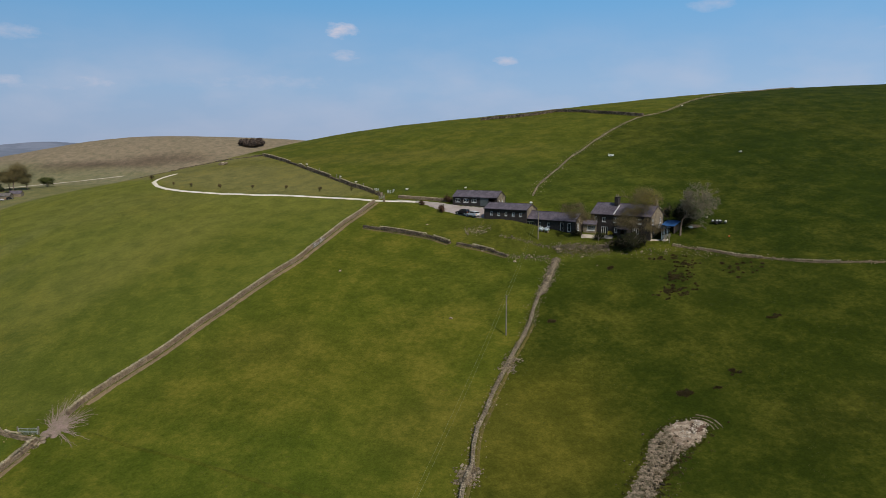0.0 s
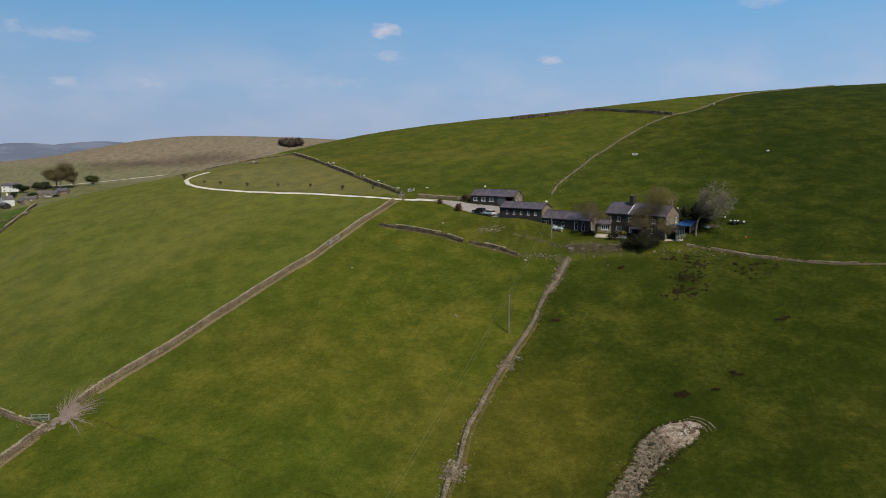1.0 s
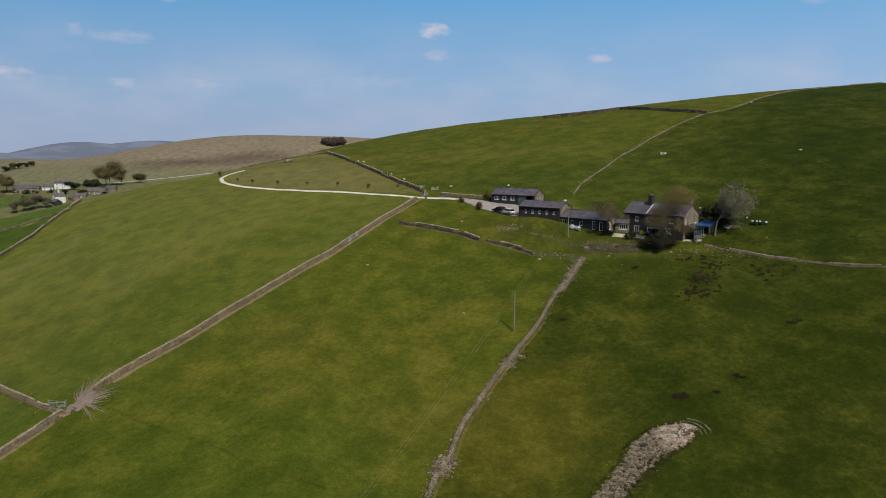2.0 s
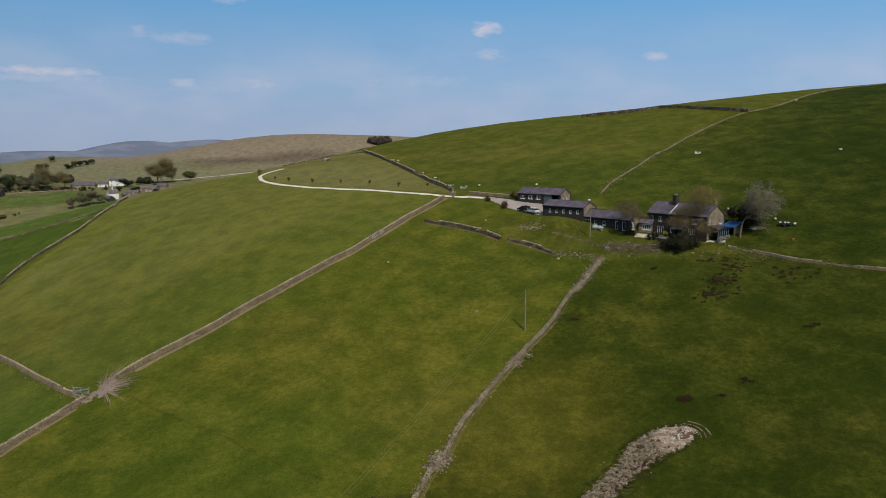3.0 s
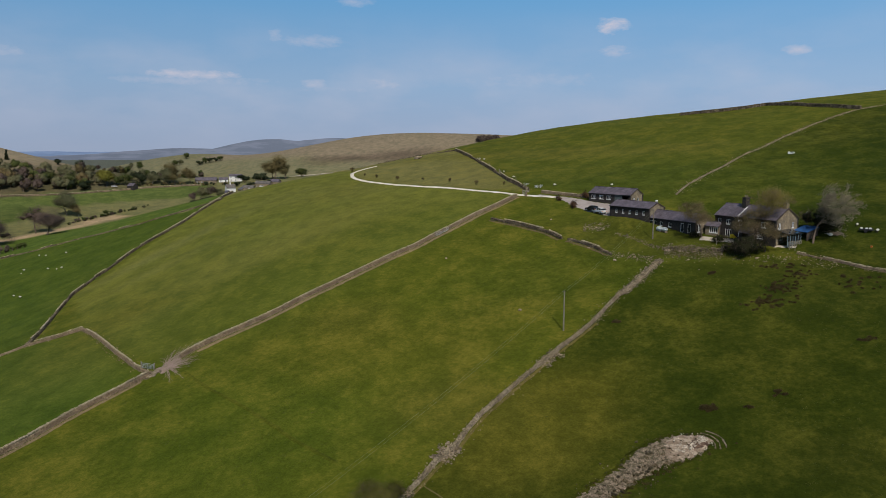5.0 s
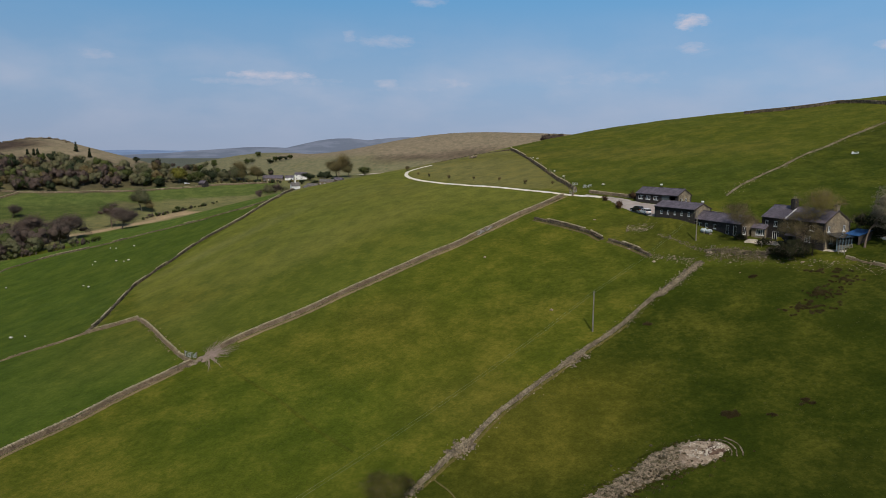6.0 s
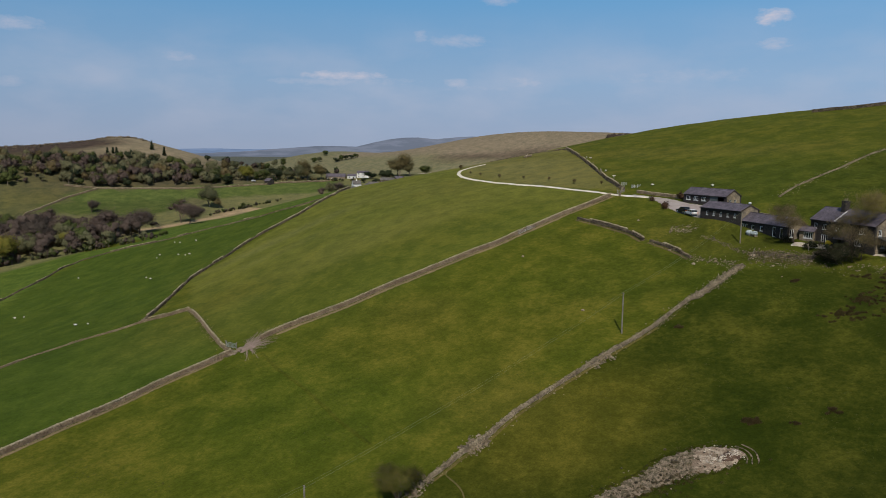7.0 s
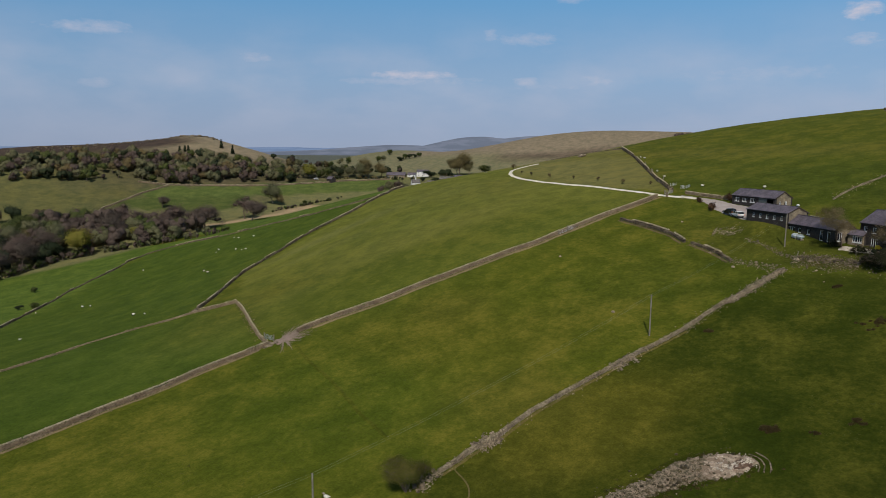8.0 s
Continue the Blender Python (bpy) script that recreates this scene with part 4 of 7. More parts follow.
def chimney(parent, x, y, z0, z1, wide, deep, pots, material="stone_buff"):
    bm = bmesh.new()
    add_box(bm, x - wide / 2, x + wide / 2, y - deep / 2, y + deep / 2, z0, z1)
    add_box(bm, x - wide / 2 - 0.08, x + wide / 2 + 0.08, y - deep / 2 - 0.08, y + deep / 2 + 0.08, z1, z1 + 0.16)
    unwrap(bm)
    c = part("chimney", bm, M[material], parent, "square stone chimney stack")
    for i in range(pots):
        bm = bmesh.new()
        px = x + (i - (pots - 1) / 2) * wide / max(1, pots)
        bmesh.ops.create_cone(bm, cap_ends=True, segments=10, radius1=0.15, radius2=0.11, depth=0.55, matrix=Matrix.Translation((px, y, z1 + 0.42)))
        part("chimney_pot", bm, M["stone_buff"], c)
    return c


# the long barn at the head of the yard
BARN_A = building("barn", pose(2.84, 211.29, 13.65, 0, 0, -29.5), 14.6, 5.9, 2.55, 4.2, "long single-storey stone barn with slate roof beside the yard", "barn",
                  [(FRONT, 0.95, 1.6, 0.95, 1.05, 3, 1, "window"), (FRONT, 3.65, 1.6, 0.95, 1.05, 3, 1, "window"), (FRONT, 6.35, 1.6, 0.95, 1.05, 3, 1, "window"),
                   (FRONT, 11.9, 2.0, 0.05, 2.1, 1, 1, "dark"), (RIGHT, 1.2, 0.9, 0.5, 1.2, 2, 1, "window"), (RIGHT, 3.2, 0.9, 0.5, 1.2, 2, 1, "window")], group="farm buildings")
bm_door = bmesh.new()
for k in range(9):
    add_box(bm_door, 9.25 + k * 0.29, 9.25 + k * 0.29 + 0.27, -0.06, -0.005, 0.0, 2.45)
part("cladding", bm_door, M["teal"], BARN_A, "grey-green boarded cladding")

# the barn in the middle, with five small windows
BARN_B = building("barn", pose(11.3, 194.2, 10.75, 0, 0, -33), 12.93, 6.2, 3.25, 4.6, "dark stone barn with five small windows and slate roof", "barn",
                  [(FRONT, 1.95 + 2.22 * k, 0.72, 1.5, 0.95, 1, 2, "window") for k in range(5)], group="farm buildings", foot=2.4)
bm_dish = bmesh.new()
bmesh.ops.create_uvsphere(bm_dish, u_segments=12, v_segments=6, radius=0.42, matrix=Matrix.Translation((12.7, 3.1, 5.1)) @ Matrix.Diagonal((1, 0.7, 0.6, 1)))
part("finial", bm_dish, M["white"], BARN_B, "white-painted stone finial")

# the low range beside it
BARN_C = building("barn", pose(21.75, 188.1, 8.95, 0, 0, -40), 15.4, 5.4, 2.85, 4.6, "low stone range with french windows and black flue", "barn",
                  [(FRONT, 0.7, 2.3, 0.75, 1.35, 3, 1, "window"), (FRONT, 4.2, 0.9, 1.05, 1.05, 1, 1, "window"), (FRONT, 7.0, 0.9, 1.0, 1.05, 1, 1, "window"),
                   (FRONT, 10.9, 0.95, 0.1, 2.2, 1, 1, "glazed_door"), (FRONT, 13.1, 0.95, 0.1, 2.2, 1, 1, "glazed_door"), (RIGHT, 0.6, 1.2, 0.45, 1.85, 2, 1, "window")],
                  group="farm buildings", foot=2.0)
bm_flue = bmesh.new()
bmesh.ops.create_cone(bm_flue, cap_ends=True, segments=10, radius1=0.13, radius2=0.13, depth=2.4, matrix=Matrix.Translation((12.6, 1.5, 4.3)))
bmesh.ops.create_cone(bm_flue, cap_ends=True, segments=10, radius1=0.2, radius2=0.16, depth=0.25, matrix=Matrix.Translation((12.6, 1.5, 5.55)))
part("flue", bm_flue, M["metal_dark"], BARN_C, "black stove flue")

# the garden room between the range and the house
building("garden_room", pose(35.8, 179.7, 8.7, 0, 0, -27), 3.3, 2.8, 2.35, 3.2, "small stone garden room with white casements", "outbuilding",
         [(FRONT, 1.0, 2.1, 0.75, 1.4, 4, 1, "window")], gables="stone_dark", group="farm buildings", walls="stone_buff")

# the farmhouse
HOUSE = building("farmhouse", pose(37.85, 180.25, 8.35, 0, 0, -39), 16.0, 7.95, 5.35, 7.85, "two-storey dark gritstone farmhouse with slate roof and chimneys", "house",
                 [(FRONT, 0.9, 0.9, 3.5, 1.1, 2, 1, "window"), (FRONT, 3.2, 1.0, 3.4, 1.15, 2, 1, "window"), (FRONT, 6.3, 1.3, 3.4, 1.2, 3, 1, "window"), (FRONT, 12.3, 1.3, 3.4, 1.2, 3, 1, "window"),
                  (FRONT, 3.0, 1.7, 0.15, 2.1, 3, 1, "glazed_door"), (FRONT, 6.6, 1.2, 0.9, 1.3, 2, 1, "window"), (FRONT, 11.4, 1.6, 0.9, 1.35, 3, 1, "window"),
                  (RIGHT, 0.9, 0.9, 3.4, 1.2, 2, 1, "window"), (RIGHT, 5.6, 0.9, 3.4, 1.3, 2, 1, "window"), (RIGHT, 1.6, 1.2, 0.9, 1.3, 2, 1, "window")], foot=1.8)
chimney(HOUSE, 5.6, 3.4, 6.0, 9.5, 1.0, 1.3, 2, "stone_dark")
chimney(HOUSE, 15.5, 3.95, 6.5, 8.9, 0.8, 0.9, 1)
bm_flash = bmesh.new()
add_prism(bm_flash, [(-0.15, 5.36), (3.0, 7.28), (3.0, 7.5), (-0.15, 5.58)], 6.2, 6.5, 0)
part("flashing", bm_flash, M["lead"], HOUSE, "pale lead flashing down the roof")
# its porch
building("porch", HOUSE.matrix_world @ pose(8.4, -2.2, 0.0), 2.6, 2.2, 2.2, 3.2, "small stone porch with slate roof before the farmhouse", "porch",
                 [(FRONT, 0.8, 1.0, 0.0, 2.0, 1, 1, "dark")], thick=0.3, skip=("gutter",), gables="stone_dark")


def veranda(m):
    top = thing("veranda", m, "glazed blue-grey timber veranda against the gable", "veranda")
    for k in range(6):
        bm = bmesh.new()
        add_box(bm, k * 0.92, k * 0.92 + 0.1, 0, 0.1, -0.4, 2.3)
        part("post", bm, M["veranda"], top)
    for k in range(5):
        bm = bmesh.new()
        add_box(bm, k * 0.92 + 0.11, k * 0.92 + 0.91, 0.03, 0.06, 0.85, 2.15)
        part("pane", bm, M["glass"], top)
        bm = bmesh.new()
        add_box(bm, k * 0.92 + 0.11, k * 0.92 + 0.91, 0.02, 0.08, -0.4, 0.8)
        part("panel", bm, M["teal"], top)
    bm = bmesh.new()
    add_prism(bm, [(-0.3, 2.32), (2.6, 3.0), (2.6, 3.1), (-0.3, 2.42)], -0.2, 4.9, 0)
    unwrap(bm)
    part("roof_panel", bm, M["glass"], top)
    return top


veranda(HOUSE.matrix_world @ pose(18.6, 0.6, 0.1, 0, 0, 90))


def lean_to(m):
    top = thing("lean_to", m, "dark open lean-to with bright blue tarpaulin roof", "shed")
    bm = bmesh.new()
    add_prism(bm, [(-0.2, 2.25), (4.2, 3.25), (4.2, 3.33), (-0.2, 2.33)], -0.2, 3.4, 0)
    part("tarpaulin", bm, M["blue"], top, "taut blue tarpaulin")
    for x in (0, 1.6, 3.1):
        for y in (0, 3.9):
            bm = bmesh.new()
            add_box(bm, x, x + 0.12, y, y + 0.12, -1.0, 2.25 + 0.18 * y)
            part("post", bm, M["wood_dark"], top)
    bm = bmesh.new()
    for k in range(15):
        add_box(bm, k * 0.208, k * 0.208 + 0.19, 3.85, 3.89, -1.0, 2.9)
    part("boarding", bm, M["wood_dark"], top)
    bm = bmesh.new()
    for k in range(18):
        add_box(bm, 3.2, 3.24, k * 0.218, k * 0.218 + 0.2, -1.0, 2.3 + 0.035 * k)
    part("boarding", bm, M["wood_dark"], top)
    return top


lean_to(HOUSE.matrix_world @ pose(16.4, 5.8, 0.5, 0, 0, 0))

# paved terraces before the house
patch("pavement", [(34.4, 175.8), (38.4, 174.6), (42.4, 173.6), (43.0, 176.4), (39.0, 177.6), (35.0, 178.8)], M["paving"], 0.12, "pale paved terrace before the farmhouse", "terrace", 0.6, 0.25, 8)
patch("pavement", [(49.4, 170.2), (54.4, 168.8), (54.9, 170.3), (49.9, 171.7)], M["paving"], 0.12, "pale paved terrace before the veranda", "terrace", 0.5, 0.25, 9)


# ---- trees and shrubs ----
def tube(verts, faces, a, b, ra, rb, sides):
    d = b - a
    l = np.linalg.norm(d)
    if l < 1e-6:
        return
    d = d / l
    u = np.cross(d, (0.31, 0.87, 0.39))
    u /= np.linalg.norm(u)
    w = np.cross(d, u)
    k = len(verts)
    for p, r in ((a, ra), (b, rb)):
        for i in range(sides):
            t = 2 * math.pi * i / sides
            verts.append(p + r * (math.cos(t) * u + math.sin(t) * w))
    for i in range(sides):
        j = (i + 1) % sides
        faces.append((k + i, k + j, k + sides + j, k + sides + i))


def grow(rng, height, spread, levels, forks, trunk_r, trunk_h=0.25, lift=0.35, wind=0.0, stems=1):
    """Branches of a tree as (start, end, radius, radius, level), and the ends of the twigs."""
    limbs, tips = [], []

    def shoot(p, d, length, r, level):
        steps = 3 if level < 2 else 2
        q = p
        for s in range(steps):
            d = d + rng.normal(0, 0.13 + 0.05 * level, 3) + np.array((wind * 0.06, 0, 0.05 * lift))
            d = d / np.linalg.norm(d)
            e = q + d * length / steps
            r2 = r * (1 - 0.28 / steps * (s + 1))
            limbs.append((q, e, r, r2, level))
            q, r = e, r2
            if level >= levels - 1 or (level > 0 and s < steps - 1 and rng.random() < 0.6):
                if level < levels:
                    side = d + rng.normal(0, 0.75, 3)
                    side[2] += 0.1
                    shoot(q, side / np.linalg.norm(side), length * rng.uniform(0.35, 0.6), r * 0.5, level + 1)
        if level < levels:
            for k in range(forks):
                a = rng.uniform(0, 6.283)
                out = np.array((math.cos(a), math.sin(a), 0)) * spread * rng.uniform(0.6, 1.2)
                nd = d * rng.uniform(0.7, 1.1) + out + np.array((wind * 0.25, 0, lift * rng.uniform(0.1, 0.6)))
                shoot(q, nd / np.linalg.norm(nd), length * rng.uniform(0.58, 0.82), r * rng.uniform(0.55, 0.75), level + 1)
        else:
            tips.append(q)

    for k in range(stems):
        lean = rng.normal(0, 0.05 if stems == 1 else 0.45, 3)
        lean[2] = 1
        shoot(np.array((0.0, 0.0, -0.3)), lean / np.linalg.norm(lean), height * trunk_h, trunk_r, 0)
    top = max(t[2] for t in tips)
    k = height / top
    limbs = [(a * k, b * k, r, s, l) for a, b, r, s, l in limbs]
    return limbs, [t * k for t in tips]


def limb_mesh(name, limbs, mat, low, high, thin=0.012):
    v, f = [], []
    for a, b, r, s, l in limbs:
        if low <= l <= high:
            tube(v, f, a, b, max(r, thin), max(s, thin), 6 if l < 1 else 4 if l < 3 else 3)
    return mesh_from(name, np.array(v), f, mat, True) if v else None


def round_shading(me, normals):
    """Foliage shaded as a rounded mass: each spray takes the crown's outward direction."""
    normals = normals / np.linalg.norm(normals, axis=1)[:, None]
    me.normals_split_custom_set_from_vertices(normals.tolist())
    return me


def ball(level):
    """Corners and faces of a round lump."""
    bm = bmesh.new()
    bmesh.ops.create_icosphere(bm, subdivisions=level, radius=1.0)
    bm.verts.index_update()
    v, f = np.array([tuple(p.co) for p in bm.verts]), np.array([[p.index for p in q.verts] for q in bm.faces])
    bm.free()
    return v, f


LUMP = ball(2)


def leaf_mesh(name, rng, tips, count, size, scatter, mat, flat=1.0, lumps=0):
    """Many small leafy sprays round the ends of the twigs, and the thick of the crown between them as uneven lumps."""
    tips = np.array(tips)
    k = rng.integers(0, len(tips), count)
    c = tips[k] + rng.normal(0, scatter, (count, 3)) * (1, 1, flat)
    out = c - tips.mean(0) * (1, 1, 0.75)
    out = out / np.linalg.norm(out, axis=1)[:, None] + rng.normal(0, 0.3, (count, 3))
    out /= np.linalg.norm(out, axis=1)[:, None]
    a = rng.normal(0, 1, (count, 3))
    a -= 0.85 * out * (a * out).sum(1)[:, None]
    a /= np.linalg.norm(a, axis=1)[:, None]
    b = np.cross(a, out)
    b /= np.linalg.norm(b, axis=1)[:, None]
    s = size * rng.uniform(0.5, 1.3, (count, 1))
    w = s * rng.uniform(0.5, 0.9, (count, 1))
    # a spray bent along its rib, lying along the crown's outside
    n = -out * s * 0.2
    v = np.stack([c - a * s, c + b * w + n, c + a * s, c - b * w + n], 1).reshape(-1, 3)
    i = np.arange(count)[:, None] * 4
    f = np.concatenate([i + (0, 1, 2), i + (0, 2, 3)], 1).reshape(-1, 3)
    shade = np.repeat(out, 4, axis=0)
    if lumps:
        mid = tips.mean(0)
        near = tips[rng.integers(0, len(tips), lumps)]
        near = mid + (near - mid) * 0.82
        ball_v, ball_f = LUMP
        r = scatter * rng.uniform(0.5, 0.95, (lumps, 1, 1)) * (1 + rng.uniform(-0.28, 0.28, (lumps, len(ball_v), 1)))
        lump_v = near[:, None] + ball_v[None] * r * (1, 1, 0.8)
        f = np.concatenate([f, (ball_f[None] + len(v) + len(ball_v) * np.arange(lumps)[:, None, None]).reshape(-1, 3)])
        v = np.concatenate([v, lump_v.reshape(-1, 3)])
        away = lump_v - mid * (1, 1, 0.75)
        away = away / np.linalg.norm(away, axis=2)[..., None] + 0.7 * ball_v[None]
        shade = np.concatenate([shade, away.reshape(-1, 3)])
    return round_shading(mesh_from(name, v, f, mat, True), shade)


def tree_kind(name, label, category, seed, height, leaf=None, bark="bark", twig=None, levels=4, forks=3, spread=0.75, trunk_r=0.3, leaves=1500,
              leaf_size=0.3, scatter=0.5, lift=0.35, wind=0.0, trunk_h=0.25, stems=1, thin=0.015, group="", split=1, lumps=0):
    """A tree built once at the origin: trunk, limbs or twigs, and a crown of leaves where it has any."""
    rng = np.random.default_rng(seed)
    limbs, tips = grow(rng, height, spread, levels, forks, trunk_r, trunk_h, lift, wind, stems)
    top = thing(name, Matrix.Identity(4), label, category, group)
    part("trunk", limb_mesh("trunk", limbs, M[bark], 0, split, thin), None, top)
    tagged(part("branchwork", limb_mesh("branchwork", limbs, M[twig or bark], split + 1, 9, thin), None, top), kind="stuff")
    if leaf:
        tagged(part("crown", leaf_mesh("crown", rng, tips, leaves, leaf_size, scatter, M[leaf], 1.0, lumps), None, top), kind="stuff")
    return top


def plant(ob, x, y, turn=0.0, size=1.0, label="", sink=0.1, tall=1.0):
    c = copy_thing(ob, pose(*at(x, y, -sink), 0, 0, turn))
    c.scale = (size, size, size * tall)
    return tagged(c, label)


def first(ob, x, y, turn=0.0, size=1.0, sink=0.1):
    ob.matrix_world = pose(*at(x, y, -sink), 0, 0, turn)
    ob.scale = (size, size, size)
    return ob


# by the house
first(tree_kind("tree", "big bare pale-twigged ash tree beside the farmhouse", "tree", 6, 13.3, "leaf_pale", "bark_brown", "twig_pale", 6, 3, 0.98, 0.26, 7000, 0.06, 0.35, lift=0.4, wind=0.22, thin=0.032, trunk_h=0.19, split=1), 57.8, 170.9, -10)
first(tree_kind("tree", "tall thin-crowned sycamore in amber bud before the farmhouse", "tree", 8, 13.0, "leaf_amber", "bark_brown", "twig_amber", 5, 3, 0.85, 0.2, 12000, 0.07, 0.45, 0.15, thin=0.022, trunk_h=0.46), 49.2, 171.9, 215)
budding = first(tree_kind("tree", "small bare budding tree beside the low range", "tree", 12, 8.6, "leaf_twig", "bark_brown", "twig_amber", 5, 3, 0.85, 0.17, 12000, 0.06, 0.42, thin=0.022, trunk_h=0.2), 35.2, 177.6, 160)
plant(budding, 46.9, 169.2, 70, 1.02, "spreading bare brown-twigged tree before the farmhouse")
plant(budding, 48.3, 168.0, 200, 0.8, "low bare brown-twigged tree before the farmhouse")
shrub = first(tree_kind("shrub", "dense dark evergreen shrub below the farmhouse", "shrub", 31, 4.2, "leaf_shade", "bark_brown", None, 4, 3, 1.0, 0.06, 5200, 0.09, 0.55, trunk_h=0.2, stems=5, lumps=44), 44.3, 165.6)
for x, y, s in ((46.0, 167.3, 0.92), (41.4, 167.2, 0.62), (59.2, 178.2, 1.3), (61.5, 177.0, 0.9), (38.6, 174.0, 0.45), (33.5, 177.2, 0.4)):
    plant(shrub, x, y, x * 40, s)
# foreground hawthorn
first(tree_kind("hawthorn", "dense dark green hawthorn in young leaf beside a wall end", "tree", 41, 4.7, "leaf_hawthorn", "bark_brown", None, 4, 3, 1.0, 0.22, 20000, 0.075, 0.32, trunk_h=0.24, stems=4, lift=0.25, lumps=60), 0.0, 76.8)
# clipped bushes by the yard
bush = first(tree_kind("bush", "small russet-brown upright bush beside the yard", "bush", 43, 1.9, "leaf_russet", "bark_brown", None, 3, 3, 0.55, 0.08, 900, 0.14, 0.28, stems=3), -0.2, 205.2)
plant(bush, -6.6, 213.2, 50, 0.75)
plant(bush, 1.0, 214.6, 90, 1.0)
# saplings by the track
sapling = first(tree_kind("sapling", "young bushy brown sapling in the rough orchard", "sapling", 51, 2.5, "leaf_twig", "bark_brown", None, 3, 3, 0.32, 0.05, 900, 0.12, 0.22, thin=0.02), -123.7, 300.0)
for k, (x, y) in enumerate([(-107, 280.5), (-96.9, 271.5), (-83.3, 263.2), (-69.2, 257.0), (-55.4, 250.0), (-42.1, 241.5), (-31.0, 238.0)]):
    plant(sapling, x, y, k * 57, 0.5 + 0.08 * (k % 3))


# ---- poles and cable ----
def utility_pole(x, y, height, label):
    """A round tapered pole with two wire brackets."""
    top = thing("utility_pole", Matrix.Translation(at(x, y)), label, "utility pole", "poles of the overhead line")
    bm = bmesh.new()
    bmesh.ops.create_cone(bm, cap_ends=True, segments=12, radius1=0.15, radius2=0.11, depth=height + 0.6, matrix=Matrix.Translation((0, 0, height / 2 - 0.3)))
    part("pole", bm, M["wood"], top)
    for side in (-1, 1):
        bm = bmesh.new()
        add_box(bm, min(0.1 * side, 0.32 * side), max(0.1 * side, 0.32 * side), -0.025, 0.025, height - 0.16, height - 0.1)
        part("bracket", bm, M["metal_dark"], top)
    return top


utility_pole(11.9, 131.3, 7.7, "tall weathered timber utility pole beside the wall")
utility_pole(24.0, 177.4, 7.2, "weathered timber utility pole below the barns")
utility_pole(-7.0, 66.4, 6.2, "weathered timber utility pole in the lower pasture")


def cable(points, sag):
    bm_v, bm_f = [], []
    for a, b in zip(points, points[1:]):
        n = 24
        line = [a + (b - a) * (i / n) - np.array((0, 0, sag * 4 * (i / n) * (1 - i / n))) for i in range(n + 1)]
        for p, q in zip(line, line[1:]):
            tube(bm_v, bm_f, p, q, 0.010, 0.010, 5)
    me = mesh_from("overhead_cable", np.array(bm_v), bm_f, M["cable"], True)
    return tagged(new("overhead_cable", me), "thin weathered overhead cable strung between timber poles", "cable")


for side in (-0.3, 0.3):
    ends = [(24.0, 177.4, 7.05), (11.9, 131.3, 7.65), (-7.0, 66.4, 6.05), (-26.0, 0.0, 6.4)]
    cable([np.array(at(x, y, up)) + np.array((0.96, -0.28, 0)) * side for x, y, up in ends], 0.9)


# ---- the trampled gateway with its paths and gate ----
def gateway():
    """Bare earth in the gap of the wall, and the fan of narrow paths that sheep have trodden from it."""
    rng = np.random.default_rng(77)
    cx, cy = -62.3, 107.6
    ring = [(cx + r * math.cos(a), cy + 2.0 * r * math.sin(a)) for a, r in ((k * 0.3927, 1.75 + 0.45 * math.sin(k * 2.3)) for k in range(16))]
    patch("bare_earth", ring, M["trodden"], 0.09, "trodden pinkish bare earth in a field gateway", "bare earth", 0.4, 0.9)
    v, f = [], []
    right, away = np.array((math.cos(0.19), math.sin(0.19))), np.array((-math.sin(0.19), math.cos(0.19)))
    for k in range(110):
        if k == 0:
            a, l, bend = radians(-14), 7.0, -0.03
        elif k < 70:
            a, l, bend = radians(rng.uniform(25, 165)), rng.uniform(1.8, 4.6), rng.normal(0, 0.2)
        else:
            a, l, bend = radians(rng.uniform(-35, 30)), rng.uniform(2.4, 6.0), rng.normal(-0.05, 0.12)
        n = 12
        last = None
        for i in range(n + 1):
            s = (0.25 if k else 0.1) + (0.75 if k else 0.9) * i / n
            t = a + bend * s * s
            p = np.array((cx, cy)) + s * l * (math.cos(t) * right + 2.7 * math.sin(t) * away) + rng.normal(0, 0.07, 2)
            d = math.cos(t) * right + 2.7 * math.sin(t) * away
            d /= np.linalg.norm(d)
            w = (0.065 if abs(d @ away) > 0.7 else 0.11) * (1 - 0.8 * i / n)
            e = np.array((-d[1], d[0])) * w
            for q in (p - e, p + e):
                v.append((q[0], q[1], float(land(q[0], q[1])) + 0.05))
            if i:
                b = len(v) - 4
                f.append((b, b + 1, b + 3, b + 2))
    tagged(new("sheep_paths", mesh_from("sheep_paths", np.array(v), f, M["trodden"])), "fan of narrow trodden sheep paths at a gateway", "paths", kind="stuff")


M["trodden"] = surface("trodden_earth", (0.260, 0.186, 0.150), (0.195, 0.150, 0.105), 0.7, 4.0, spread=0.25)
gateway()
M["spoil"] = surface("grey_brown_spoil", (0.235, 0.178, 0.124), (0.072, 0.062, 0.030), 1.6, 6.0, spread=0.6, bump=0.8, depth=0.12)


def worn_line(path, width, colour, dryness, label, seed):
    """A strip of worn grass on the ground."""
    ob = ribbon("worn_strip", path, width, M["land"], 0.025, label, "path", width * 0.25, seed, 0.8, 0.0)
    n = len(ob.data.vertices)
    ob.data.attributes.new("cover", "FLOAT_COLOR", "POINT").data.foreach_set("color", np.tile((*colour, 1.0), n))
    ob.data.attributes.new("dry", "FLOAT", "POINT").data.foreach_set("value", np.full(n, dryness))


